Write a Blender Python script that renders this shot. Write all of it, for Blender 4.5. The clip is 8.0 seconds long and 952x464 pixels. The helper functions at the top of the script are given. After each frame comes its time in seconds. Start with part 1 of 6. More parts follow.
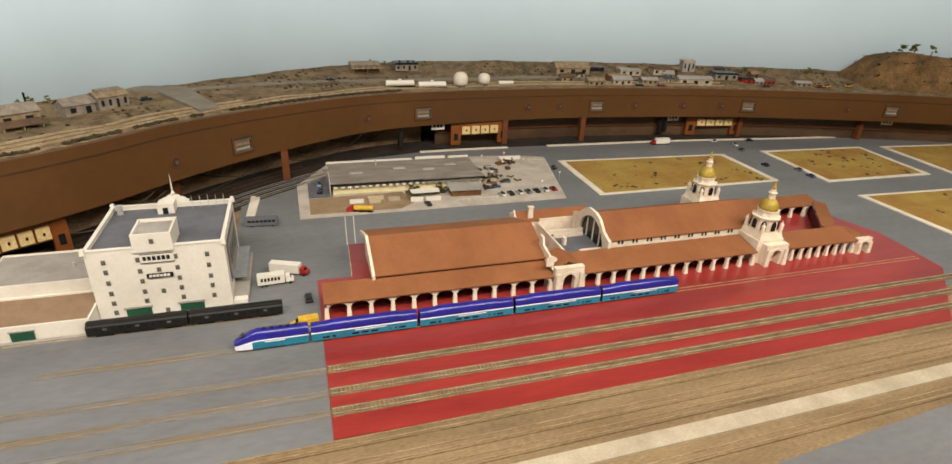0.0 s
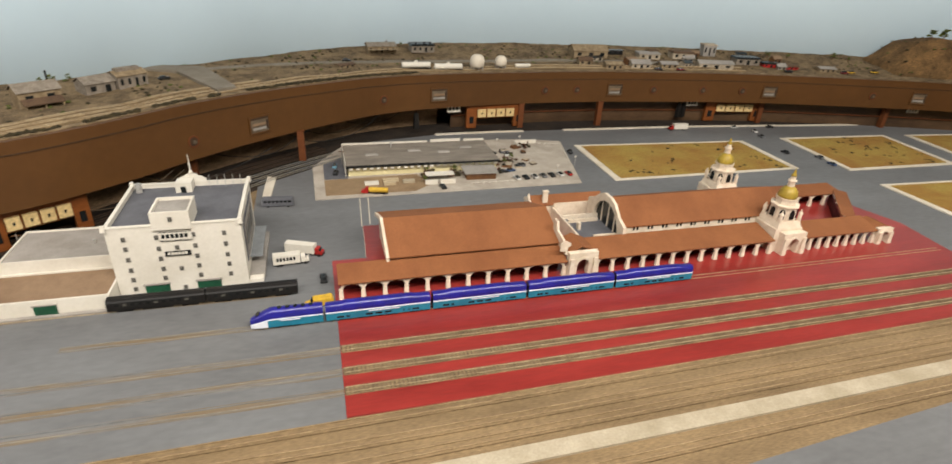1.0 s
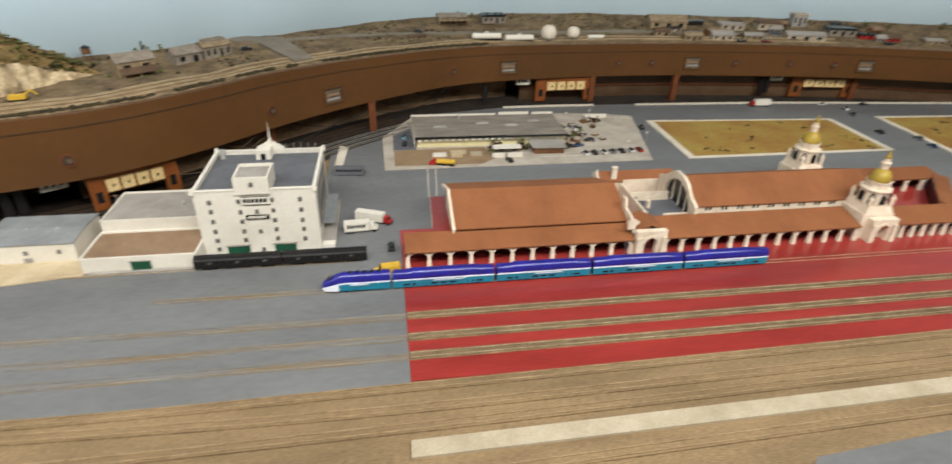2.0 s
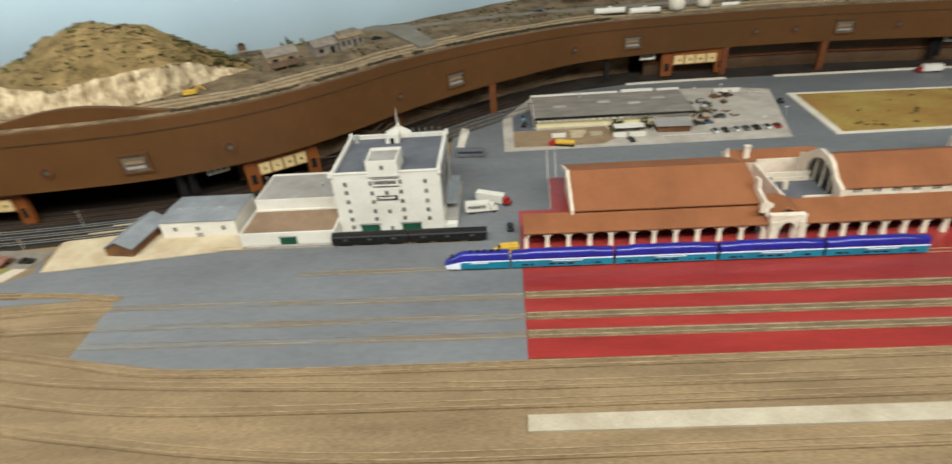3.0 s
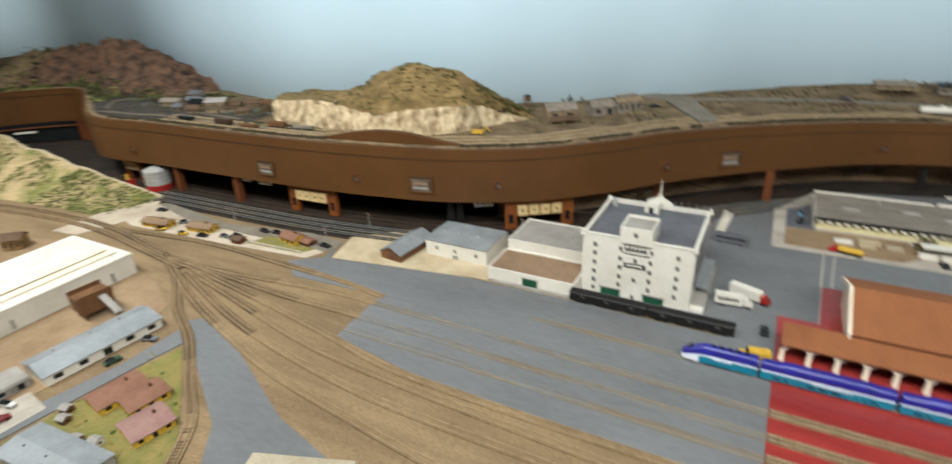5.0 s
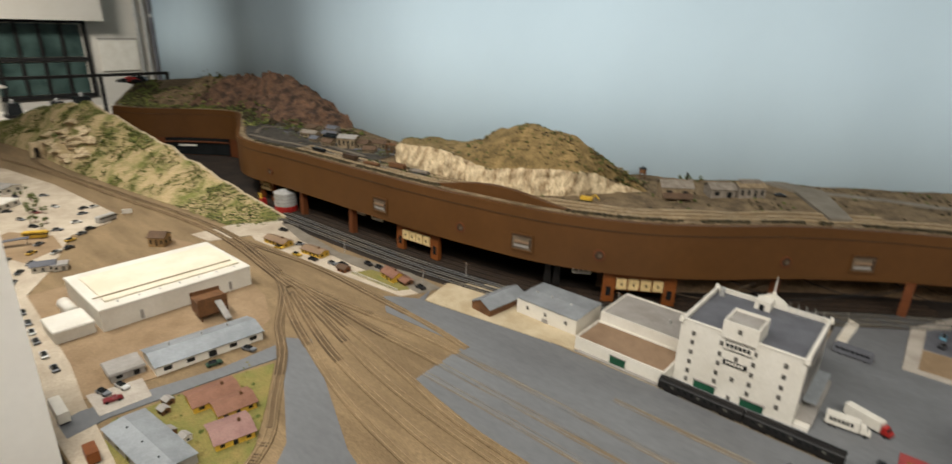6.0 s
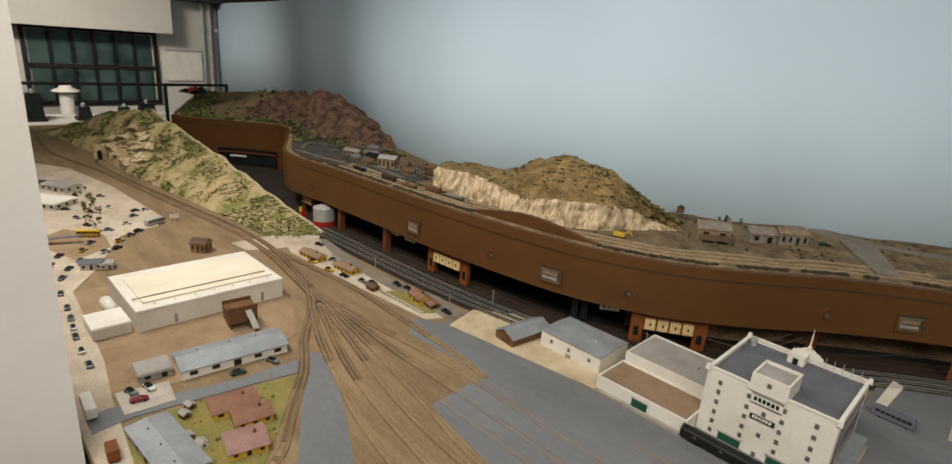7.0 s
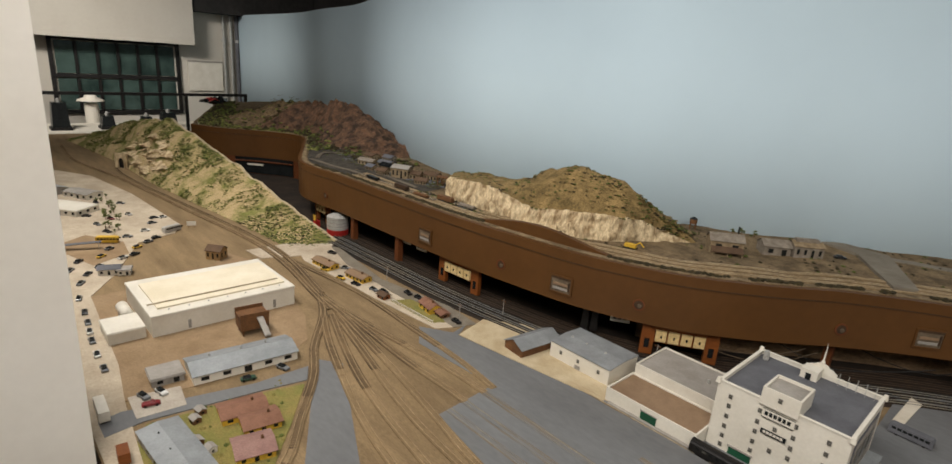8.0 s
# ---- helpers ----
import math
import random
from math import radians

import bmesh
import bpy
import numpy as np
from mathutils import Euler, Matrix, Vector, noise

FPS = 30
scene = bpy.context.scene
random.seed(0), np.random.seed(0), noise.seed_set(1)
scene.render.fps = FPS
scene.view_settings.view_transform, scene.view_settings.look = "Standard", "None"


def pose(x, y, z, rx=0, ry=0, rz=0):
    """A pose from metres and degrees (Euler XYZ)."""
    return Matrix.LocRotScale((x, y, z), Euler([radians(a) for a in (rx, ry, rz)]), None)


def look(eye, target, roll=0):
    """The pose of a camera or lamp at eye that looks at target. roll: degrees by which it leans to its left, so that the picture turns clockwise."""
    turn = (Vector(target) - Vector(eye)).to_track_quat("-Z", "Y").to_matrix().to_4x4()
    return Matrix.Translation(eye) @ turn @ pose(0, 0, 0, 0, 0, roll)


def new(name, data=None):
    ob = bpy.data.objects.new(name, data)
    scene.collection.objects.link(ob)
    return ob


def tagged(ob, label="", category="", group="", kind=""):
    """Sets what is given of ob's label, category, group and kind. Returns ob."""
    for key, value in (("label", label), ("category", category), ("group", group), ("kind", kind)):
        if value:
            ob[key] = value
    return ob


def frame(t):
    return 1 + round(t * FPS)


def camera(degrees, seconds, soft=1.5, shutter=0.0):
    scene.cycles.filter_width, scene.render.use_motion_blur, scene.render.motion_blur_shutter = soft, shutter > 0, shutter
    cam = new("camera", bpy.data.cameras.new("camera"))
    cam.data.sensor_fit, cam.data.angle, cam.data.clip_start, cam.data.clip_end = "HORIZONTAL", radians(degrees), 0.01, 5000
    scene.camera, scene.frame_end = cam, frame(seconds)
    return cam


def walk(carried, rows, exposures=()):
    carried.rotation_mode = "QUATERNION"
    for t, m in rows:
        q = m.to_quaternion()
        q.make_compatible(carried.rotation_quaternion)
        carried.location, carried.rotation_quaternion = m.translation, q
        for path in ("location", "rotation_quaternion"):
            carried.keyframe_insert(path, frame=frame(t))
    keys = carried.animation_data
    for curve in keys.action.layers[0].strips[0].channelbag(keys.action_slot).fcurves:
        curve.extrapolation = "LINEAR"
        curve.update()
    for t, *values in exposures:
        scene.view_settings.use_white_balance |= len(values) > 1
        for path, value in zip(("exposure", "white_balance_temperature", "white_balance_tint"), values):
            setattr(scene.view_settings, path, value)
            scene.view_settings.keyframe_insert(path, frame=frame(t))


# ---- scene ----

cam = camera(80.3, 8.0, soft=1.5, shutter=0.8)
PATH = [
    (0, (-0.007, -0.78, 0.569), (0.558, 0.933, -0.295), 2.9),
    (0.5, (-0.005, -0.78, 0.571), (0.546, 0.926, -0.314), 3.1),
    (1, (-0.008, -0.78, 0.568), (0.506, 0.921, -0.349), 3.2),
    (2.5, (-0.016, -0.787, 0.571), (0.086, 0.913, -0.477), -0.7),
    (3, (-0.017, -0.794, 0.581), (-0.141, 0.896, -0.482), -4.6),
    (3.5, (-0.018, -0.797, 0.581), (-0.34, 0.879, -0.462), -7.3),
    (4, (-0.031, -0.801, 0.587), (-0.526, 0.85, -0.428), -7.6),
    (4.5, (-0.05, -0.805, 0.594), (-0.727, 0.817, -0.36), -5.6),
    (5, (-0.058, -0.803, 0.598), (-0.937, 0.777, -0.258), -2.6),
    (6.5, (-0.049, -0.79, 0.621), (-1.347, 0.593, -0.015), 3.4),
    (7, (-0.039, -0.779, 0.625), (-1.372, 0.579, 0.011), 4.4),
    (7.5, (-0.016, -0.761, 0.623), (-1.391, 0.566, 0.032), 4.5),
    (8, (-0.028, -0.773, 0.627), (-1.408, 0.551, 0.042), 4.4),
]
walk(cam, [(t, look(eye, target, roll)) for t, eye, target, roll in PATH],
     exposures=[(0.0, -0.26, 6900, 11), (1.0, -0.25, 6600, 10), (2.5, -0.25, 6080, 5), (3.5, -0.30, 5900, 2), (4.5, -0.31, 5750, 2), (5.2, -0.34, 6000, 5), (6.4, -0.78, 6450, 9), (8.0, -0.87, 6500, 10)])

# ---- light: assumed ceiling lamps of the room, out of view ----
world = bpy.data.worlds.new("room_air")
world.use_nodes = True
world.node_tree.nodes["Background"].inputs[0].default_value = (0.9, 0.95, 1.0, 1)
world.node_tree.nodes["Background"].inputs[1].default_value = 0.02
scene.world = world


def lamp(name, eye, target, sx, sy, watts, colour=(1.0, 0.95, 0.885), spread=180):
    data = bpy.data.lights.new(name, "AREA")
    data.shape, data.size, data.size_y, data.energy, data.color = "RECTANGLE", sx, sy, watts, colour
    data.spread = radians(spread)
    ob = new(name, data)
    ob.matrix_world = look(eye, target)
    return ob


lamp("assumed_ceiling_lamp", (-1.9, -0.8, 1.75), (-1.8, -0.5, 0), 1.4, 0.35, 24, spread=100)
lamp("assumed_ceiling_lamp", (-3.0, -0.9, 1.75), (-3.0, 0.0, 0), 1.0, 0.35, 13)
lamp("assumed_ceiling_lamp", (-0.2, -1.05, 1.75), (-0.3, 0.0, 0), 1.6, 0.35, 52)
lamp("assumed_ceiling_lamp", (1.7, -1.05, 1.75), (1.6, 0.1, 0), 1.6, 0.35, 52)
# added to brighten the far wall; no lamp is known there
lamp("assumed_ceiling_lamp", (-3.7, -1.2, 1.75), (-6.2, 0.4, 0.1), 1.0, 0.35, 34, spread=80)
# added fill for the column and the table's front
lamp("assumed_ceiling_lamp", (0.4, -1.6, 1.75), (0.0, -0.6, 0), 1.6, 0.35, 22)
lamp("track_spot", (-1.0, -0.6, 1.7), (-1.15, 0.78, 0.45), 0.18, 0.18, 8, (0.97, 0.97, 1.0))

# ---- materials ----


def lin(c):
    return tuple(((v / 255 + 0.055) / 1.055) ** 2.4 if v > 10 else v / 3294 for v in c) + (1,)


def mat(name, a, b=None, rough=0.7, scale=30.0, fine=350.0, bump=0.15, metal=0.0, stretch=(1, 1, 1), edge=(0.35, 0.65), grain=0.25, spec=0.3):
    """Two tones mixed by a broad noise, a fine grain on top, and a fine relief."""
    m = bpy.data.materials.new(name)
    m.use_nodes = True
    nt = m.node_tree
    bs = nt.nodes["Principled BSDF"]
    bs.inputs["Roughness"].default_value = rough
    bs.inputs["Metallic"].default_value = metal
    bs.inputs["Specular IOR Level"].default_value = spec
    b = b or tuple(v * 0.86 for v in a)
    tc = nt.nodes.new("ShaderNodeTexCoord")
    mp = nt.nodes.new("ShaderNodeMapping")
    mp.inputs["Scale"].default_value = stretch
    nt.links.new(tc.outputs["Object"], mp.inputs[0])
    n1 = nt.nodes.new("ShaderNodeTexNoise")
    n1.inputs["Scale"].default_value, n1.inputs["Detail"].default_value, n1.inputs["Roughness"].default_value = scale, 6, 0.65
    nt.links.new(mp.outputs[0], n1.inputs["Vector"])
    ramp = nt.nodes.new("ShaderNodeValToRGB")
    ramp.color_ramp.elements[0].position, ramp.color_ramp.elements[1].position = edge
    ramp.color_ramp.elements[0].color, ramp.color_ramp.elements[1].color = lin(a), lin(b)
    nt.links.new(n1.outputs[0], ramp.inputs[0])
    n2 = nt.nodes.new("ShaderNodeTexNoise")
    n2.inputs["Scale"].default_value, n2.inputs["Detail"].default_value = fine, 3
    nt.links.new(mp.outputs[0], n2.inputs["Vector"])
    mr = nt.nodes.new("ShaderNodeMapRange")
    mr.inputs[1].default_value, mr.inputs[2].default_value = 0.25, 0.75
    mr.inputs[3].default_value, mr.inputs[4].default_value = 1 - grain, 1 + grain
    nt.links.new(n2.outputs[0], mr.inputs[0])
    mx = nt.nodes.new("ShaderNodeMix")
    mx.data_type, mx.blend_type = "RGBA", "MULTIPLY"
    mx.inputs[0].default_value = 1.0
    nt.links.new(ramp.outputs[0], mx.inputs[6])
    nt.links.new(mr.outputs[0], mx.inputs[7])
    nt.links.new(mx.outputs[2], bs.inputs["Base Color"])
    if bump:
        bp = nt.nodes.new("ShaderNodeBump")
        bp.inputs["Strength"].default_value, bp.inputs["Distance"].default_value = bump, 0.002
        nt.links.new(n2.outputs[0], bp.inputs["Height"])
        nt.links.new(bp.outputs[0], bs.inputs["Normal"])
    return m


DIRT = mat("ballast_dirt", (139, 117, 86), (112, 93, 67), 0.95, 10, 320, 0.6, stretch=(0.35, 1.8, 1), grain=0.34)
GREY = mat("grey_street_paint", (114, 115, 115), (98, 98, 98), 0.5, 5, 120, 0.1, grain=0.1, stretch=(0.4, 1, 1))
WORN = mat("worn_street_track", (112, 112, 111), (116, 100, 78), 0.7, 14, 200, 0.3, stretch=(0.25, 5, 1), edge=(0.44, 0.6), grain=0.22)
RED = mat("red_platform_paint", (152, 54, 48), (124, 40, 36), 0.3, 7, 160, 0.08, grain=0.12, spec=0.5, stretch=(0.3, 1.6, 1))
BED = mat("track_ballast", (146, 124, 92), (104, 88, 66), 0.95, 40, 500, 0.5, stretch=(0.5, 2, 1), grain=0.35)
TIE = mat("track_tie", (118, 100, 76), (84, 69, 50), 0.9, 60, 500, 0.3)
TIEPALE = mat("dirt_covered_tie", (128, 105, 76), (100, 80, 56), 0.95, 60, 500, 0.3)
PALERAIL = mat("pale_dusty_rail", (164, 142, 108), (132, 110, 80), 0.75, 30, 300, 0.1)
RAIL = mat("rail_metal", (196, 178, 146), (150, 130, 100), 0.4, 40, 300, 0.05, metal=0.4)
WORNRAIL = mat("worn_rail", (110, 112, 112), (138, 130, 114), 0.65, 16, 200, 0.1, stretch=(0.3, 3, 1), edge=(0.42, 0.6))
CONC = mat("pale_concrete", (214, 205, 188), (194, 183, 163), 0.85, 12, 300, 0.2, grain=0.1)
ROADPALE = mat("pale_dusty_road", (188, 174, 153), (162, 147, 126), 0.9, 10, 260, 0.3, grain=0.14)
# staging tones darkened to carry the shade under the deck
STAGESHADE = mat("staging_floor_shade", (50, 40, 31), (30, 25, 20), 0.95, 14, 200, 0.4, grain=0.3)
SHADETIE = mat("staging_tie_shade", (46, 38, 30), (30, 25, 20), 0.95, 50, 400, 0.3)
KICK = mat("brown_kick_board", (92, 70, 50), (62, 47, 34), 0.35, 4, 60, 0.1, grain=0.15, stretch=(1, 1, 3))
OLDWHITE = mat("weathered_white_boards", (178, 166, 146), (146, 132, 112), 0.9, 60, 400, 0.3, grain=0.15)
COLUMN = mat("column_white_paint", (232, 227, 218), (224, 218, 207), 0.6, 3, 60, 0.03, grain=0.02)
RIM = mat("plaster_rim", (140, 120, 92), (84, 69, 48), 0.95, 40, 400, 0.6, grain=0.3)
LOTGREY = mat("pale_lot_concrete", (182, 172, 158), (156, 146, 132), 0.85, 14, 300, 0.2, grain=0.14)
EARTH = mat("ochre_earth", (118, 90, 56), (76, 58, 36), 1.0, 18, 200, 1.0, grain=0.4)
SMUDGE = mat("smudged_track_bed", (116, 95, 68), (76, 62, 44), 0.95, 12, 300, 0.5, stretch=(0.5, 1.5, 1), edge=(0.36, 0.62), grain=0.38)
CREAM = mat("cream_strip", (176, 164, 142), (154, 142, 118), 0.85, 14, 300, 0.2, grain=0.12)
SAND = mat("sand_lot", (188, 172, 142), (168, 150, 118), 0.95, 18, 400, 0.4, grain=0.15)
TAN = mat("tan_yard", (150, 127, 98), (128, 105, 78), 0.95, 12, 400, 0.4, grain=0.18)
GRASS = mat("dry_grass", (156, 131, 64), (142, 102, 48), 1.0, 9, 500, 0.8, edge=(0.38, 0.66), grain=0.35)
LAWN = mat("green_lawn", (110, 110, 56), (136, 120, 70), 1.0, 25, 500, 0.8, grain=0.35)
TUFT = mat("dark_tuft", (70, 58, 26), (52, 44, 22), 1.0, 60, 500, 0.5)
BUSH = mat("bush_foam", (92, 98, 44), (60, 68, 30), 1.0, 50, 600, 0.8, grain=0.45)
MOSS = mat("olive_ground_cover", (128, 126, 66), (92, 96, 48), 1.0, 50, 600, 0.8, grain=0.45)
SCRUB = mat("dark_scrub", (66, 56, 34), (40, 36, 22), 1.0, 50, 600, 0.8, grain=0.45)
WHITE = mat("white_paint", (216, 210, 197), (204, 197, 182), 0.6, 14, 200, 0.05, grain=0.04)
STUCCO = mat("white_stucco", (226, 212, 192), (204, 186, 162), 0.8, 40, 500, 0.2, grain=0.08)
TILE = mat("terracotta_roof", (140, 89, 54), (124, 76, 45), 0.8, 10, 420, 0.4, stretch=(1.2, 0.7, 1), grain=0.12)
ROOFGREY = mat("grey_roof_felt", (100, 100, 104), (84, 84, 88), 0.85, 18, 350, 0.25, grain=0.1)
ROOFLIGHT = mat("light_grey_roof", (156, 150, 142), (134, 128, 120), 0.85, 18, 350, 0.25, grain=0.12)
ROOFTAN = mat("tan_roof_felt", (136, 112, 88), (118, 95, 73), 0.9, 14, 350, 0.2, grain=0.1)
TIN = mat("corrugated_tin", (150, 153, 154), (128, 131, 132), 0.5, 20, 300, 0.2, metal=0.2, grain=0.1)
DARK = mat("dark_glass", (34, 36, 36), (24, 26, 26), 0.25, 30, 200, 0)
WINGREY = mat("window_grey", (96, 94, 86), (70, 68, 62), 0.3, 200, 400, 0)
GREEN = mat("green_door", (30, 84, 58), (24, 66, 46), 0.5, 30, 300, 0.1)
BLACK = mat("black_carbody", (27, 24, 21), (18, 16, 15), 0.55, 40, 300, 0.1, spec=0.3)
BLUE = mat("blue_carbody", (38, 36, 138), (30, 28, 106), 0.28, 30, 300, 0, grain=0.03, spec=0.6)
STRIPE = mat("white_stripe", (226, 228, 234), (214, 216, 224), 0.3, 30, 300, 0, grain=0.02)
TEAL = mat("teal_carbody", (30, 128, 154), (24, 108, 132), 0.3, 30, 300, 0, grain=0.03, spec=0.6)
FASCIA = mat("brown_fascia", (89, 58, 27), (78, 50, 22), 0.5, 3, 60, 0.05, grain=0.05, stretch=(1, 1, 1))
FASCIADARK = mat("brown_post", (104, 58, 28), (88, 48, 24), 0.6, 20, 100, 0.05, grain=0.08)
ORANGE = mat("orange_wood_panel", (126, 71, 30), (104, 57, 23), 0.5, 20, 150, 0.1, stretch=(1, 1, 5), grain=0.12)
PANELCREAM = mat("cream_switch_box", (212, 186, 134), (196, 168, 116), 0.5, 30, 200, 0)
STEEL = mat("dull_steel_plate", (118, 104, 86), (88, 76, 62), 0.5, 40, 200, 0.1, metal=0.25)
UNDER = mat("under_deck_board", (94, 78, 60), (50, 42, 33), 0.95, 5, 60, 0.3, grain=0.3, stretch=(1, 1, 2))
DECK = mat("desert_ground", (128, 108, 80), (78, 64, 45), 1.0, 26, 300, 0.9, grain=0.42)
GRIT = mat("deck_road", (128, 120, 106), (108, 99, 86), 0.95, 16, 300, 0.2, grain=0.12)
CLIFF = mat("cream_cliff_rock", (206, 186, 150), (132, 108, 76), 1.0, 34, 260, 1.0, stretch=(1.8, 1.2, 0.45), edge=(0.42, 0.66), grain=0.35)
HILL = mat("tan_hill_scrub", (142, 118, 76), (96, 80, 48), 1.0, 26, 260, 1.0, grain=0.45)
ROCK = mat("brown_mountain_rock", (112, 84, 64), (54, 44, 36), 1.0, 24, 160, 1.0, edge=(0.38, 0.62), grain=0.45)
GREENHILL = mat("green_hill_cover", (176, 154, 114), (116, 116, 62), 1.0, 11, 260, 1.0, edge=(0.44, 0.6), grain=0.4)
SKY = mat("sky_blue_paint", (194, 213, 222), (188, 207, 217), 0.75, 0.8, 4, 0, grain=0.015, spec=0.2)
WALL = mat("wall_paint", (196, 190, 178), (188, 181, 168), 0.8, 1.5, 40, 0.03, grain=0.02)
CEIL = mat("dark_ceiling", (48, 46, 44), (36, 35, 34), 0.9, 2, 30, 0.1)
CARPET = mat("room_carpet", (70, 66, 62), (58, 54, 52), 1.0, 8, 300, 0.3)
WOOD = mat("brown_wood", (110, 76, 46), (84, 56, 34), 0.8, 30, 300, 0.3)
YELLOW = mat("yellow_paint", (206, 166, 56), (184, 146, 48), 0.5, 40, 300, 0.05)
SOCKET = mat("dark_socket", (72, 54, 38), (54, 40, 29), 0.6, 60, 200, 0.05)
# darker red that carries the shade inside the arcade
ARCADERED = mat("shaded_arcade_maroon", (92, 28, 27), (74, 22, 22), 0.7, 20, 200, 0.05)
DARKTIE = mat("dark_yard_tie", (106, 86, 62), (76, 61, 44), 0.95, 50, 400, 0.3)
GOLD = mat("gold_dome_tile", (176, 150, 60), (140, 118, 46), 0.4, 60, 300, 0.2, grain=0.15)
REDP = mat("red_paint", (164, 40, 34), (140, 32, 28), 0.45, 40, 300, 0.05)
PINK = mat("pink_shingle", (150, 118, 108), (130, 98, 90), 0.85, 30, 500, 0.4)
RUST = mat("orange_shingle", (134, 97, 78), (112, 78, 60), 0.85, 30, 500, 0.4)
BROWNROOF = mat("brown_shingle", (98, 77, 58), (78, 60, 46), 0.9, 30, 500, 0.4)
GLASS = mat("window_dark_green", (74, 92, 86), (40, 54, 50), 0.12, 5, 20, 0, grain=0.1)
SILVER = mat("silver_paint", (186, 184, 178), (160, 158, 152), 0.4, 40, 300, 0, metal=0.3)
SKYBLUE = mat("light_blue_paint", (110, 160, 180), (96, 140, 160), 0.5, 40, 300, 0)
CARCOLS = [mat("car_" + n, c, None, 0.35, 60, 400, 0, grain=0.04, spec=0.6) for n, c in
           (("black", (30, 30, 32)), ("white", (212, 210, 204)), ("grey", (110, 112, 114)), ("maroon", (120, 30, 34)), ("green", (48, 74, 58)), ("blue", (60, 84, 120)))]

# ---- mesh helpers ----


class Build:
    def __init__(self):
        self.v, self.f, self.m = [], [], []

    def add(self, vs, fs, k=0):
        o = len(self.v)
        self.v += [tuple(p) for p in vs]
        self.f += [tuple(i + o for i in q) for q in fs]
        self.m += [k] * len(fs)
        return self

    def box(self, x0, y0, z0, x1, y1, z1, k=0):
        return self.add([(x0, y0, z0), (x1, y0, z0), (x1, y1, z0), (x0, y1, z0), (x0, y0, z1), (x1, y0, z1), (x1, y1, z1), (x0, y1, z1)],
                        [(3, 2, 1, 0), (4, 5, 6, 7), (0, 1, 5, 4), (1, 2, 6, 5), (2, 3, 7, 6), (3, 0, 4, 7)], k)

    def frustum(self, x0, y0, z0, x1, y1, z1, e, k=0):
        return self.add([(x0, y0, z0), (x1, y0, z0), (x1, y1, z0), (x0, y1, z0), (x0 + e, y0 + e, z1), (x1 - e, y0 + e, z1), (x1 - e, y1 - e, z1), (x0 + e, y1 - e, z1)],
                        [(3, 2, 1, 0), (4, 5, 6, 7), (0, 1, 5, 4), (1, 2, 6, 5), (2, 3, 7, 6), (3, 0, 4, 7)], k)

    def prism(self, pts, z0, z1, k=0):
        n = len(pts)
        area = sum(pts[i][0] * pts[(i + 1) % n][1] - pts[(i + 1) % n][0] * pts[i][1] for i in range(n))
        if area < 0:
            pts = pts[::-1]
        return self.add([(x, y, z0) for x, y in pts] + [(x, y, z1) for x, y in pts],
                        [tuple(range(n))[::-1], tuple(range(n, 2 * n))] + [(i, (i + 1) % n, (i + 1) % n + n, i + n) for i in range(n)], k)

    def slab(self, pts, axis, a0, a1, k=0):
        """A flat outline in the plane across an axis (x or y), given as (u, z), pushed from a0 to a1."""
        n = len(pts)
        put = (lambda u, z, a: (a, u, z)) if axis == "x" else (lambda u, z, a: (u, a, z))
        return self.add([put(u, z, a0) for u, z in pts] + [put(u, z, a1) for u, z in pts],
                        [tuple(range(n)), tuple(range(n, 2 * n))[::-1]] + [(i, i + n, (i + 1) % n + n, (i + 1) % n) for i in range(n)], k)

    def cyl(self, x, y, z0, z1, r0, r1=None, n=12, k=0):
        r1 = r0 if r1 is None else r1
        ring = [(math.cos(2 * math.pi * i / n), math.sin(2 * math.pi * i / n)) for i in range(n)]
        return self.add([(x + c * r0, y + s * r0, z0) for c, s in ring] + [(x + c * r1, y + s * r1, z1) for c, s in ring],
                        [tuple(range(n))[::-1], tuple(range(n, 2 * n))] + [(i, (i + 1) % n, (i + 1) % n + n, i + n) for i in range(n)], k)

    def lathe(self, x, y, prof, n=16, k=0):
        ring = [(math.cos(2 * math.pi * (i + .5) / n), math.sin(2 * math.pi * (i + .5) / n)) for i in range(n)]
        vs = [(x + c * r, y + s * r, z) for r, z in prof for c, s in ring]
        fs = [(j * n + i, j * n + (i + 1) % n, (j + 1) * n + (i + 1) % n, (j + 1) * n + i) for j in range(len(prof) - 1) for i in range(n)]
        return self.add(vs, fs + [tuple(range(n))[::-1], tuple(range((len(prof) - 1) * n, len(prof) * n))], k)

    def gable(self, x0, y0, x1, y1, z0, z1, over=0.0, thick=0.0015, along="x", k=0):
        """A pitched roof shell, ridge along x or y."""
        if along == "x":
            ym = (y0 + y1) / 2
            p = [(y0 - over, z0), (ym, z1), (y1 + over, z0), (y1 + over, z0 + thick), (ym, z1 + thick), (y0 - over, z0 + thick)]
            return self.slab(p, "x", x0 - over, x1 + over, k)
        xm = (x0 + x1) / 2
        p = [(x0 - over, z0), (xm, z1), (x1 + over, z0), (x1 + over, z0 + thick), (xm, z1 + thick), (x0 - over, z0 + thick)]
        return self.slab(p, "y", y0 - over, y1 + over, k)

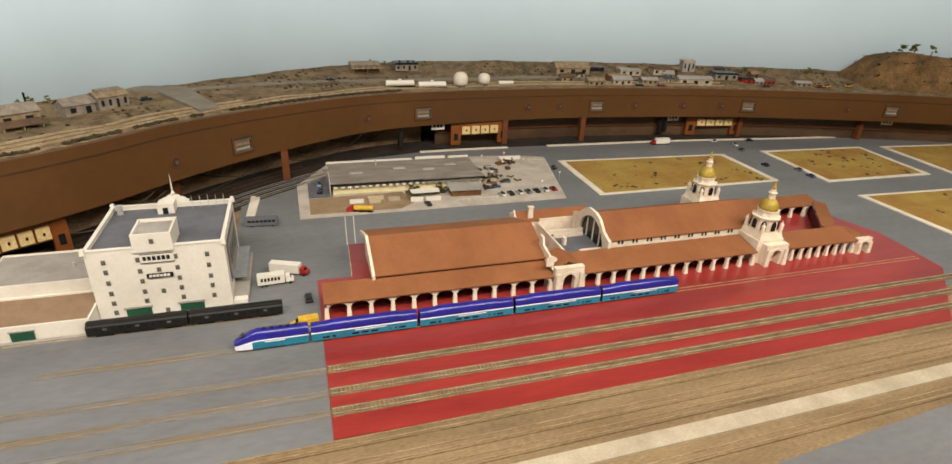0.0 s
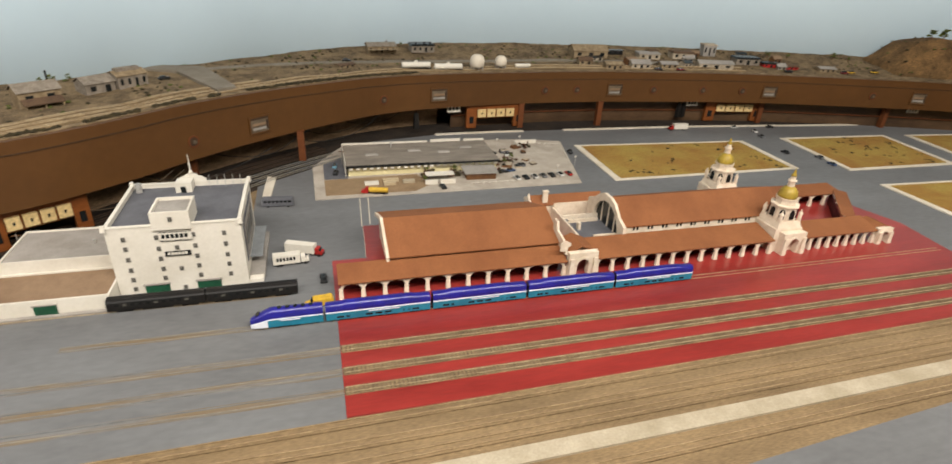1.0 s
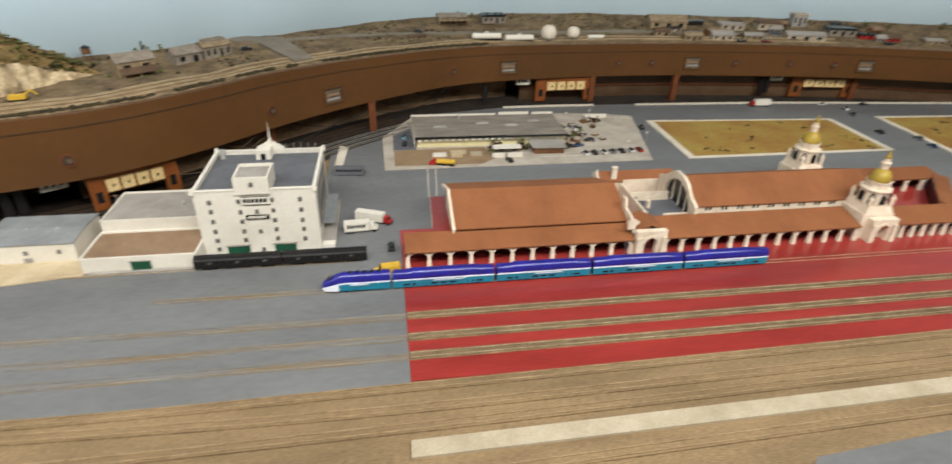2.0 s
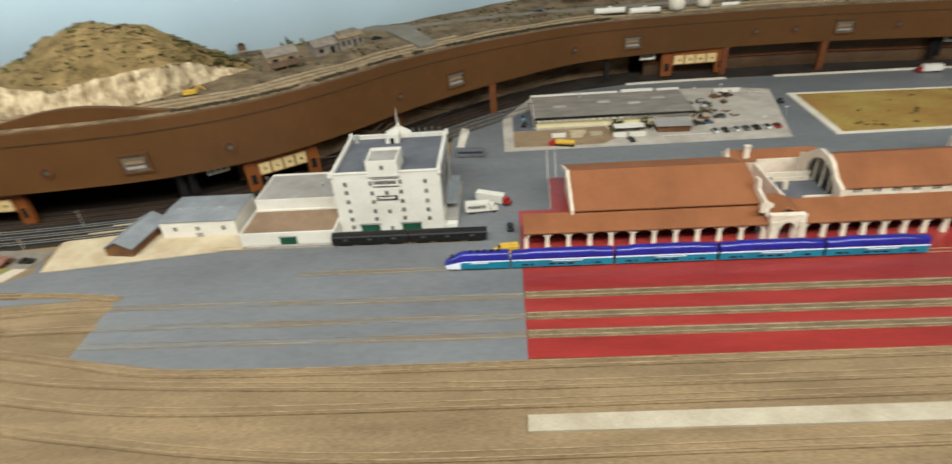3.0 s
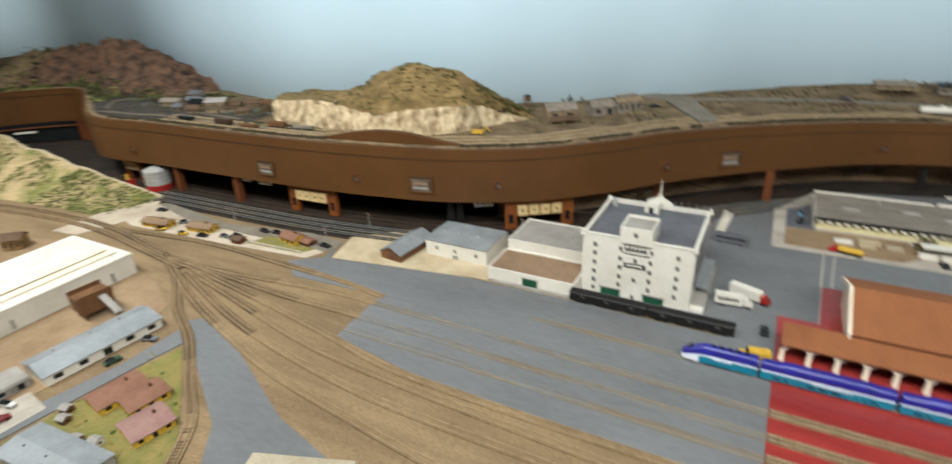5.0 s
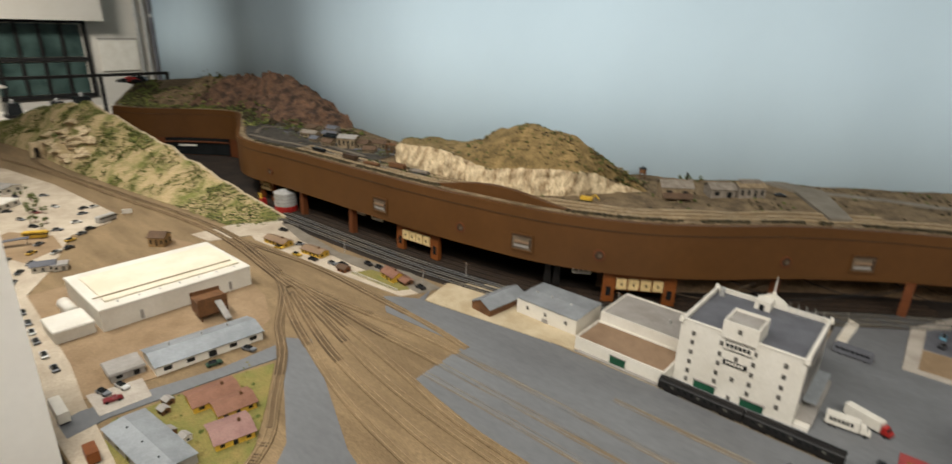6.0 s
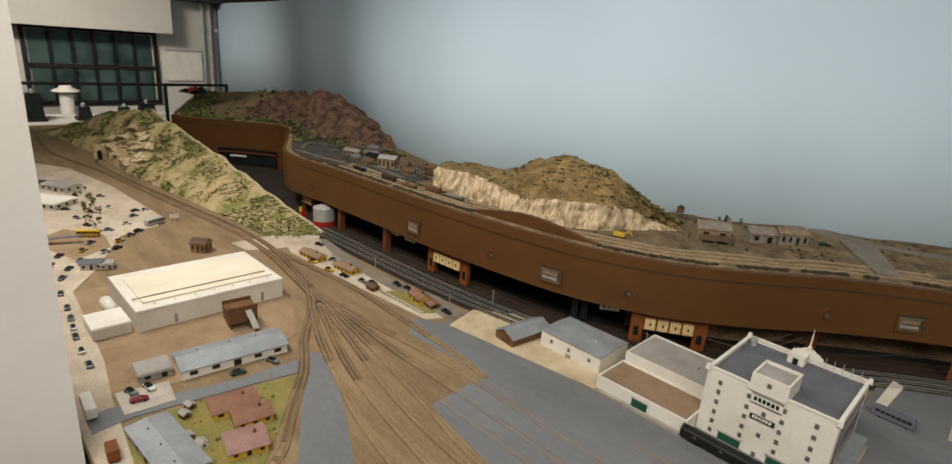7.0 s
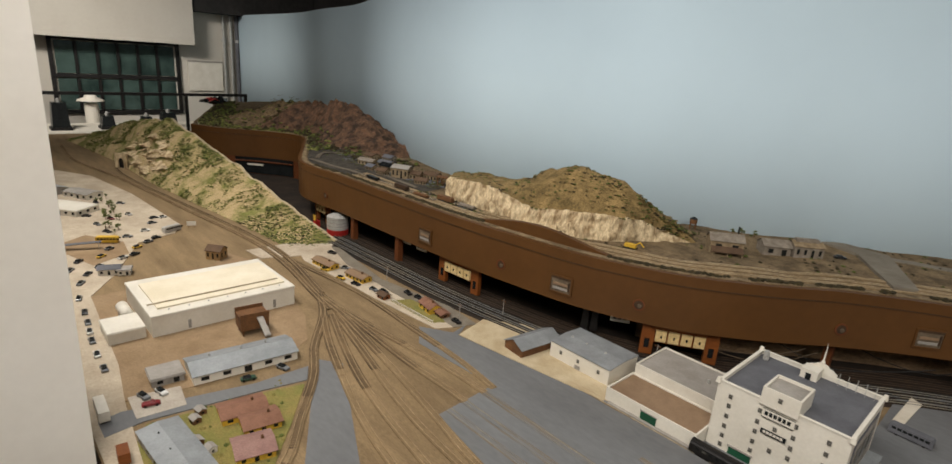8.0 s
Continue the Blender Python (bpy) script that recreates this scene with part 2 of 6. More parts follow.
    def sweep(self, pts, w, h, off=0.0, k=0):
        """A bar of width w and height h along a path of (x, y, z)."""
        p = np.array(pts, float)
        d = np.gradient(p[:, :2], axis=0)
        d /= np.linalg.norm(d, axis=1)[:, None] + 1e-9
        nrm = np.stack([-d[:, 1], d[:, 0]], 1)
        a, b = p[:, :2] + nrm * (off - w / 2), p[:, :2] + nrm * (off + w / 2)
        n = len(p)
        vs = [(*a[i], p[i, 2]) for i in range(n)] + [(*b[i], p[i, 2]) for i in range(n)] + [(*b[i], p[i, 2] + h) for i in range(n)] + [(*a[i], p[i, 2] + h) for i in range(n)]
        fs = [(j * n + i, j * n + i + 1, ((j + 1) % 4) * n + i + 1, ((j + 1) % 4) * n + i) for i in range(n - 1) for j in range(4)]
        return self.add(vs, fs + [(0, n, 2 * n, 3 * n), (n - 1, 4 * n - 1, 3 * n - 1, 2 * n - 1)], k)

    def clump(self, x, y, z, r, rng, k=0, flat=0.8):
        """A ragged lump of foam."""
        vs = [(0, 0, 1), (1, 0, 0), (0, 1, 0), (-1, 0, 0), (0, -1, 0), (0, 0, -.4), (.7, .7, .45), (-.7, .7, .45), (-.7, -.7, .45), (.7, -.7, .45)]
        q = rng.random() * 6.3
        c, s = math.cos(q), math.sin(q)
        out = []
        for a, b, h in vs:
            j = r * (0.65 + 0.7 * rng.random())
            out.append((x + (a * c - b * s) * j, y + (a * s + b * c) * j, z + h * j * flat))
        fs = [(0, 6, 7), (0, 7, 8), (0, 8, 9), (0, 9, 6), (6, 1, 2), (6, 2, 7), (7, 2, 3), (7, 3, 8), (8, 3, 4), (8, 4, 9), (9, 4, 1), (9, 1, 6), (5, 2, 1), (5, 3, 2), (5, 4, 3), (5, 1, 4)]
        return self.add(out, fs, k)

    def ring(self, x0, y0, x1, y1, z0, z1, w, k=0):
        """Four walls of one thickness as one body."""
        loops = [(x0, y0, x1, y1, z0), (x0, y0, x1, y1, z1), (x0 + w, y0 + w, x1 - w, y1 - w, z1), (x0 + w, y0 + w, x1 - w, y1 - w, z0)]
        vs = [p for a, c, e, g, z in loops for p in ((a, c, z), (e, c, z), (e, g, z), (a, g, z))]
        return self.add(vs, [(j * 4 + i, j * 4 + (i + 1) % 4, (j + 1) % 4 * 4 + (i + 1) % 4, (j + 1) % 4 * 4 + i) for j in range(4) for i in range(4)], k)

    def mesh(self, name, mats):
        me = bpy.data.meshes.new(name)
        me.from_pydata(self.v, [], self.f)
        for m in mats:
            me.materials.append(m)
        me.polygons.foreach_set("material_index", self.m)
        b = bmesh.new()
        b.from_mesh(me)
        bmesh.ops.recalc_face_normals(b, faces=b.faces)
        b.to_mesh(me)
        b.free()
        me.update()
        return me


def smooth(ob):
    for p in ob.data.polygons:
        p.use_smooth = True
    return ob


def part(name, bld, material, parent, label=""):
    data = bld if isinstance(bld, bpy.types.Mesh) else bld.mesh(name, material if isinstance(material, (list, tuple)) else [material])
    ob = new(name, data)
    ob.parent = parent
    if label:
        tagged(ob, label)
    return ob


def thing(name, label, category, x=0, y=0, z=0, rz=0, group=""):
    ob = new(name)
    ob.matrix_basis = pose(x, y, z, 0, 0, rz)
    ob.empty_display_size = 0.01
    return tagged(ob, label, category, group)


def solid(name, bld, material, label, category="", kind="structure", group=""):
    return tagged(new(name, bld.mesh(name, material if isinstance(material, (list, tuple)) else [material])), label, category, group, kind)


def curve(ctrl, per=8):
    """A smooth line through control points."""
    c = np.array(ctrl, float)
    c = np.vstack([2 * c[0] - c[1], c, 2 * c[-1] - c[-2]])
    out = []
    for i in range(1, len(c) - 2):
        for s in np.linspace(0, 1, per, endpoint=False):
            out.append(0.5 * (2 * c[i] + (c[i + 1] - c[i - 1]) * s + (2 * c[i - 1] - 5 * c[i] + 4 * c[i + 1] - c[i + 2]) * s ** 2 + (3 * c[i] - c[i - 1] - 3 * c[i + 1] + c[i + 2]) * s ** 3))
    out.append(c[-2])
    return np.array(out)


def resample(p, step):
    p = np.array(p, float)
    s = np.concatenate([[0], np.cumsum(np.linalg.norm(np.diff(p, axis=0), axis=1))])
    t = np.arange(0, s[-1], step)
    return np.stack([np.interp(t, s, p[:, i]) for i in range(p.shape[1])], 1)


def nz(x, y, z=0.0, s=1.0):
    return noise.noise(Vector((x * s, y * s, z * s)))


# ---- the room ----
solid("floor", Build().box(-6.3, -3.2, -1.06, 4.2, 2.4, -1.0), CARPET, "dark grey carpet floor of the exhibition room", "floor")
solid("ceiling", Build().box(-6.3, -3.2, 1.9, 4.2, 2.4, 1.96), CEIL, "dark unlit ceiling above the exhibit", "ceiling")
solid("wall_west", Build().box(-6.3, -3.2, -1.0, -6.2, 2.4, 1.9), WALL, "white painted end wall with a dark window", "wall")
solid("wall_east", Build().box(4.1, -3.2, -1.0, 4.2, 2.4, 1.9), WALL, "plain painted end wall", "wall")
solid("wall_south", Build().box(-6.2, -3.2, -1.0, 4.1, -3.1, 1.9), WALL, "plain painted wall behind the aisle", "wall")
# dark colour stands for the unlit space over the backdrop
solid("wall_north", Build().box(-6.2, 2.3, -1.0, 4.1, 2.4, 1.9), CEIL, "dark painted wall behind the sky backdrop", "wall")
# added block that hides the lit end wall with a dark void
solid("void_block", Build().box(-6.195, 1.065, .86, -5.98, 2.29, 1.89), CEIL, "dark upper wall behind the backdrop's end", "wall")
solid("soffit", Build().box(-6.195, -2.6, 0.555, -5.95, 1.06, 1.88), WALL, "boxed-in beige soffit under the ceiling", "soffit")
solid("column", Build().box(-1.16, -1.05, -1.0, -0.9, -0.682, 1.9), COLUMN, "white painted square column beside the layout", "column")

# fascia line of the upper deck, and the sky backdrop behind it, point by point
PAIRS = [(-3.06, .12, -6.15, 1.55), (-2.90, .20, -4.6, 1.40), (-2.77, .34, -3.7, 1.18), (-2.57, .455, -3.1, 1.05), (-2.28, .322, -2.6, .86),
         (-1.99, .178, -2.2, .71), (-1.71, .185, -1.8, .61), (-1.43, .194, -1.5, .57), (-1.15, .205, -1.25, .61), (-.93, .228, -1.05, .64),
         (-.73, .265, -.88, .69), (-.545, .345, -.72, .79), (-.40, .46, -.58, .88), (-.277, .588, -.45, .97), (-.15, .70, -.28, 1.07),
         (0, .808, -.1, 1.19), (.18, .915, .12, 1.28), (.38, .97, .36, 1.33), (.70, 1.005, .70, 1.34), (1.05, 1.0, 1.07, 1.31),
         (1.54, .945, 1.6, 1.22), (2.0, .84, 2.12, 1.10), (2.38, .73, 2.55, .98), (3.1, .5, 3.4, .7)]
EDGE = curve([p[:2] for p in PAIRS], 10)
BACK = curve([p[2:] for p in PAIRS], 10)


def edge_z(x):
    return float(np.interp(x, [-3.3, -2.2, -0.9, -0.3, 0.2, 0.6, 2.4], [.215, .212, .212, .212, .192, .186, .184]))


b = Build()
n = len(BACK)
b.add([(*p, -.02) for p in BACK] + [(*p, 0.87) for p in BACK] + [(p[0], p[1] + .02, 0.87) for p in BACK] + [(p[0], p[1] + .02, -.02) for p in BACK],
      [(j * n + i, j * n + i + 1, ((j + 1) % 4) * n + i + 1, ((j + 1) % 4) * n + i) for j in range(4) for i in range(n - 1)])
smooth(solid("backdrop", b, SKY, "pale blue painted sky backdrop, curved board", "backdrop"))

# ---- the lower table ----
TABLE = [(-4.3, -.675), (3.4, -.675), (3.4, .7)] + [tuple(p) for p in BACK[::-1] if -4.4 < p[0] < 3.3] + [(-4.3, 1.3)]
solid("ground", Build().prism(TABLE, -.04, 0), DIRT, "brown ballast dirt ground of the model railway table", "ground")
solid("table_side", Build().box(-4.3, -.67, -.25, 3.4, -.655, -.0405), FASCIADARK, "brown board along the table's edge", "table side")
for x in (-3.5, -2.0, -.4, 1.2, 2.8):
    t = thing("table_leg", "square brown wooden leg under the layout table", "table leg", x, -.55, -1.0, group="layout table legs")
    part("leg", Build().box(-.04, -.04, 0, .04, .04, .95), FASCIADARK, t)

Z1, Z2, Z3 = .0012, .0022, .0034
STREET = [(0, -.221), (-.32, -.224), (-.518, -.217), (-.699, -.189), (-.71, -.04), (-.935, -.055), (-1.0, -.005), (-.93, .042), (-.945, .1), (-.913, .044), (-.54, .10), (-.36, .12),
          (-.36, .36), (-.16, .37), (-.16, .5), (-.16, .66), (-.03, .77), (.1, .9), (.36, .957), (.7, .965), (1.3, .95), (1.9, .90), (2.6, .84), (2.6, -.1), (1.0, -.1), (0, -.1)]
solid("road", Build().prism(STREET, .0002, Z1), GREY, "grey painted street and yard pavement", "road")
solid("pavement", Build().prism([(.48, -.40), (.9, -.37), (1.6, -.345), (2.4, -.33), (2.4, -.66), (.2, -.66)], .0002, Z1), GREY, "grey painted pavement along the table's front", "pavement")
solid("pavement", Build().prism([(-1.0, -.272), (-.955, -.238), (-.80, -.31), (-.64, -.385), (-.5, -.42), (-.5, -.6), (-.62, -.56), (-.72, -.44), (-.9, -.335)], .0002, Z1), GREY,
      "grey paved wedge between converging tracks", "pavement")
solid("platform", Build().prism([(0, -.214), (1.116, -.217), (1.336, -.04), (1.36, .136), (1.30, .31), (.072, .34), (.066, .2), (.0, .2)], .0004, Z2), RED, "red painted station platform", "platform")
solid("cream_platform", Build().prism([(-.005, -.314), (.6, -.306), (1.5, -.29), (1.5, -.315), (.6, -.332), (-.006, -.339)], .0002, .004), CREAM, "long low cream platform strip", "platform")
solid("sand_lot", Build().prism([(-.913, .046), (-.94, .15), (-.85, .226), (-.56, .2), (-.54, .12), (-.54, .101)], .0002, Z2), SAND, "pale sandy lot beside the sheds", "lot")
# west side grounds
solid("tan_yard", Build().prism([(-1.58, -.575), (-1.575, -.3), (-1.75, -.2), (-1.6, -.15), (-1.35, -.17), (-1.2, -.2), (-1.09, -.25), (-1.05, -.31), (-1.04, -.36), (-1.04, -.50), (-1.06, -.612)], .0002, Z1), TAN,
      "tan dirt factory yard", "yard")
solid("side_road", Build().prism([(-1.03, -.625), (-.985, -.41), (-.985, -.30), (-.94, -.325), (-.955, -.41), (-.98, -.60), (-.97, -.66), (-1.02, -.66)], .0003, Z2), GREY, "narrow grey street between yard and houses", "road")
solid("white_road", Build().prism([(-.6, -.672), (-.87, -.628), (-1.06, -.612), (-1.2, -.593), (-1.58, -.574), (-1.70, -.50), (-1.95, -.385), (-2.0, -.265), (-2.09, -.225), (-2.6, -.26), (-3.0, -.33), (-3.2, -.45), (-3.2, -.672)], .0002, Z1 + .0005),
      ROADPALE, "pale concrete road curving round the yard", "road")
solid("lawn", Build().prism([(-.945, -.40), (-.93, -.335), (-.83, -.41), (-.75, -.475), (-.66, -.58), (-.7, -.66), (-.9, -.64), (-.97, -.6)], .0002, Z1 + .0003), LAWN, "patchy green lawn around small houses", "lawn")
solid("car_park", Build().prism([(-2.02, -.60), (-1.80, -.53), (-1.86, -.43), (-1.98, -.42), (-2.1, -.5)], .0004, Z2), TAN, "brown dirt car park inside the road bend", "car park")
solid("crossing", Build().prism([(-1.72, -.14), (-1.63, -.13), (-1.57, .05), (-1.64, .12), (-1.72, .12)], .0002, Z2), ROADPALE, "pale concrete level crossing over the tracks", "crossing")
solid("village_lot", Build().prism([(-1.66, .0), (-1.55, -.03), (-1.2, -.005), (-.97, .02), (-.95, .06), (-1.05, .065), (-1.2, .055), (-1.45, .06), (-1.62, .1)], .0002, Z1 + .0006), ROADPALE, "pale lot under a row of small houses", "lot")
solid("back_road", Build().prism([(-1.63, .1), (-1.42, .055), (-1.1, .06), (-.95, .06), (-.93, .12), (-1.05, .13), (-1.3, .085), (-1.6, .12)], .0002, Z1 + .0003), GRIT, "grey back road beside the yard tracks", "road")
solid("garden", Build().prism([(-1.16, .02), (-1.0, .03), (-.98, .06), (-1.05, .085), (-1.14, .07)], .0003, Z2), LAWN, "green fenced garden plot", "lawn")

# city blocks with kerbs
BLOCKS = [[(.77, .50), (1.39, .505), (1.395, .768), (.777, .795)], [(1.545, .466), (1.975, .462), (2.01, .762), (1.56, .778)],
          [(1.542, .084), (2.1, .05), (2.1, .335), (1.537, .354)], [(2.06, .44), (2.6, .43), (2.6, .72), (2.1, .752)]]
rng = random.Random(4)
for blk in BLOCKS:
    c = np.mean(blk, axis=0)
    inner = [tuple(np.array(p) + (c - p) / np.linalg.norm(c - p) * .022) for p in blk]
    k = Build()
    for i in range(4):
        j = (i + 1) % 4
        k.prism([blk[i], blk[j], inner[j], inner[i]], .0004, .0042)
    t = thing("city_block", "empty block of dry yellow grass inside a pale kerb", "grass block", group="city blocks")
    part("kerb", k, CONC, t, "pale concrete kerb")
    part("grass", Build().prism(inner, .0004, .003), GRASS, t)
    tf = Build()
    for _ in range(34):
        w = [rng.random() ** .5, rng.random()]
        p = np.array(inner[0]) * (1 - w[0]) * (1 - w[1]) + np.array(inner[1]) * w[0] * (1 - w[1]) + np.array(inner[2]) * w[0] * w[1] + np.array(inner[3]) * (1 - w[0]) * w[1]
        for _ in range(rng.randint(1, 3)):
            tf.clump(p[0] + rng.uniform(-.012, .012), p[1] + rng.uniform(-.008, .008), .003, rng.uniform(.0025, .006), rng, flat=.4)
    tagged(part("tufts", tf, TUFT, t, "dark dry grass tufts"), kind="stuff")
solid("sidewalk", Build().sweep([(x, y, .0004) for x, y in curve([(.36, .957), (.52, .962), (.665, .962)])], .014, .003), CONC, "pale kerb strip along the far street", "kerb")
solid("sidewalk", Build().sweep([(x, y, .0004) for x, y in curve([(.81, .958), (1.3, .946), (1.82, .909), (2.43, .872)])], .014, .003), CONC, "pale kerb strip along the far street", "kerb")
solid("sidewalk", Build().prism([(-.146, .525), (-.128, .505), (-.118, .645), (-.14, .66)], .0004, .004), CONC, "short pale kerb strip", "kerb")

# ---- railway tracks ----


def track(ctrl, z=.0022, bed=BED, ties=True, railmat=RAIL, bedw=.0175, label="brass-railed model track on tan ballast", step=.0062, tiemat=TIE, buried=None):
    p = resample(curve(ctrl, 10), .02)
    t = thing("railway_track", label, "track", group="tracks")
    pts = [(x, y, .0006) for x, y in p]
    part("ballast", Build().sweep(pts, bedw, z - .0008), bed, t)
    if ties:
        q = resample(p, step)
        d = np.gradient(q, axis=0)
        d /= np.linalg.norm(d, axis=1)[:, None]
        tb = Build()
        dust = random.Random(len(q))
        for (x, y), (dx, dy) in zip(q, d):
            a, w = .0014, .0070
            if buried and dust.random() < (x - buried[0]) / (buried[1] - buried[0]):
                continue
            c = [(x + dx * i * a - dy * j * w, y + dy * i * a + dx * j * w) for i, j in ((-1, -1), (1, -1), (1, 1), (-1, 1))]
            tb.add([(u, v, z - .0004) for u, v in c] + [(u, v, z + .0006) for u, v in c], [(4, 5, 6, 7), (0, 1, 5, 4), (1, 2, 6, 5), (2, 3, 7, 6), (3, 0, 4, 7)])
        if tb.v:
            tagged(part("tie_row", tb, tiemat, t, "weathered brown ties"), kind="stuff")
    for s in (-1, 1):
        part("rail", Build().sweep([(x, y, z + (.0004 if ties else -.0004)) for x, y in p], .0011, .0014, s * .0048), railmat, t)
    return t


for y0, y1 in ((-.073, -.075), (-.124, -.121), (-.165, -.162)):
    track([(0.002, y0), (.4, y0), (.9, (y0 + y1) / 2), (1.4, y1)], z=.0036)
    track([(0, y0), (-.35, y0 + .001), (-.70, y0 + .002)], z=.0018, bed=WORN, ties=False, railmat=WORNRAIL, bedw=.017, label="street track with rails painted over in grey")
LINES = [[(-.70, -.070), (-.75, -.070), (-.83, -.074), (-1.07, -.10), (-1.3, -.115)],
         [(-.70, -.045), (-.82, -.030), (-1.0, -.024), (-1.235, -.018), (-1.46, -.045), (-1.60, -.065)],
         [(-.70, -.122), (-.76, -.122), (-.9, -.125), (-1.1, -.115), (-1.3, -.11)],
         [(1.5, -.208), (.7, -.218), (0, -.225), (-.35, -.228), (-.563, -.222), (-.69, -.198), (-.9, -.162), (-1.157, -.125), (-1.33, -.115)],
         [(1.5, -.245), (.6, -.256), (0, -.262), (-.311, -.256), (-.606, -.243), (-.778, -.222), (-1.0, -.172), (-1.2, -.13)],
         [(1.5, -.27), (.4, -.287), (0, -.293), (-.477, -.295), (-.683, -.277), (-.86, -.245), (-1.0, -.205), (-1.2, -.135)],
         [(1.5, -.34), (.5, -.358), (-.12, -.371), (-.357, -.364), (-.544, -.343), (-.73, -.315), (-.9, -.268), (-1.07, -.21), (-1.25, -.13)],
         [(-1.3, -.11), (-1.18, -.165), (-1.05, -.255), (-.944, -.31), (-.822, -.402), (-.744, -.462), (-.66, -.6)],
         [(-1.2, -.135), (-1.33, -.118), (-1.584, -.088), (-1.859, -.096), (-2.282, -.155), (-2.894, -.235), (-3.393, -.33), (-3.9, -.32)],
         [(-1.3, -.105), (-1.584, -.062), (-1.859, -.068), (-2.282, -.125), (-2.85, -.20), (-3.15, -.20), (-3.2, -.12)]]
for i, line in enumerate(LINES):
    way = resample(curve(line, 10), .05)
    dark = way[(way[:, 0] < -.92 + .05 * (i % 3)) & (way[:, 0] > -1.75)]
    if len(dark) > 3:
        q = resample(dark, .02)
        solid("oil_stain", Build().sweep([(x, y, .0012) for x, y in q], .0185, .0015 + .00015 * i), SMUDGE, "dark oily band of dirt along the yard track", "dirt")
    track(way, z=.0022 + .00015 * i, bed=DIRT, bedw=.016 if i != 7 else .02, tiemat=DARKTIE if i % 2 else TIEPALE, railmat=PALERAIL, buried=(-1.5, -.85) if i != 7 else (-.9, -.3), label="dusty model track half buried in brown dirt")


def offset(c, d):
    g = np.gradient(c, axis=0)
    g /= np.linalg.norm(g, axis=1)[:, None]
    return c + np.stack([-g[:, 1], g[:, 0]], 1) * d


STAGE = EDGE[(EDGE[:, 0] > -2.0) & (EDGE[:, 0] < .12)][::6]
# beds, ties and rear rails coloured dark for the deck's shade
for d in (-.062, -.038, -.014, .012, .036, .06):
    track([tuple(p) for p in offset(STAGE, d)], z=.003, bed=STAGESHADE, label="dark staging track beneath the upper deck", step=.009, tiemat=SHADETIE, railmat=WORNRAIL if d < 0 else SOCKET)

# ---- upper deck: fascia, posts, underside ----
fx = EDGE
zt = np.array([edge_z(x) for x, _ in fx])


def band(c, d0, d1, z0, z1):
    """A closed strip following the fascia between two offsets and two heights."""
    a, e = offset(c, d0), offset(c, d1)
    m = len(c)
    z0, z1 = np.broadcast_to(z0, m), np.broadcast_to(z1, m)
    vs = [(*a[i], z0[i]) for i in range(m)] + [(*e[i], z0[i]) for i in range(m)] + [(*e[i], z1[i]) for i in range(m)] + [(*a[i], z1[i]) for i in range(m)]
    fs = [(j * m + i, j * m + i + 1, ((j + 1) % 4) * m + i + 1, ((j + 1) % 4) * m + i) for j in range(4) for i in range(m - 1)]
    return Build().add(vs, fs + [(0, m, 2 * m, 3 * m), (m - 1, 4 * m - 1, 3 * m - 1, 2 * m - 1)])


t = thing("fascia", "long curved brown painted fascia board of the upper deck", "fascia")
t["kind"] = "structure"
part("board", band(fx, 0, .012, .085, zt - .022), FASCIA, t)
part("top_band", band(fx, -.0012, .012, zt - .0215, zt + .002), FASCIA, t, "slightly proud upper band")
part("cap", band(fx, .0125, .03, zt - .02, zt + .0035), RIM, t, "ragged plaster edge behind the board")
# the board's raised hump in front of the cliff
hump = resample(EDGE[(EDGE[:, 0] > -1.12) & (EDGE[:, 0] < -.66)], .01)
s = np.linspace(0, 1, len(hump))
solid("fascia_hump", band(hump, .031, .045, .18, .2145 + .03 * np.sin(s * math.pi) ** 1.3), FASCIA, "raised brown hump behind the fascia below the cliff", "fascia")
part("groove", band(fx, -.0016, -.0002, zt - .0232, zt - .0218), SOCKET, t, "dark joint below the upper band")
solid("deck_board", band(fx[::2], .014, .30, .088, .10), UNDER, "dark underside board of the upper deck", "deck")
# dark sheet over the ground that paints the deck's shade
solid("under_deck_shade", band(fx, -.085, .19, .0002, .0006), STAGESHADE, "dark floor board under the upper deck", "floor")
solid("under_wall", band(fx[(fx[:, 0] > -2.0)], .20, .21, .0, .087), UNDER, "dark mottled board behind the staging tracks", "wall")

# added board, coloured lighter to offset the scant light under the deck
solid("back_board", band(fx[(fx[:, 0] > -.62) & (fx[:, 0] < .42)], .105, .112, .001, .087), mat("lightened_mottled_board", (150, 122, 92), (92, 74, 55), .9, 10, 120, .3, stretch=(1, 1, 2.5), grain=.3), "mottled brown board behind the staging tracks", "board")
# board added in place of a translucent panel, set where lamp light reaches
solid("kick_board", band(fx[(fx[:, 0] > .42)], .055, .062, .0008, .087), KICK, "glossy brown board behind the far street under the deck", "board")
solid("kick_shelf", band(fx[(fx[:, 0] > .42)], .048, .0545, .040, .043), FASCIADARK, "thin brown shelf edge under the deck", "shelf")
# lower board of the recess in the fascia; black slab for its unlit opening
bay = fx[(fx[:, 0] > -3.05) & (fx[:, 0] < -2.45)]
solid("bay_board", band(bay, .002, .012, .0, .0845), FASCIADARK, "brown lower board of the recessed bay", "fascia")
gap = resample(bay[(bay[:, 0] > -2.86) & (bay[:, 0] < -2.6)], .02)
t = thing("display_opening_slab", "dark display opening with a white strip lamp housing", "opening")
part("opening", band(gap, -.004, .0015, .005, .083), DARK, t)
part("ledge", band(gap, -.012, -.0045, .064, .069), FASCIADARK, t)
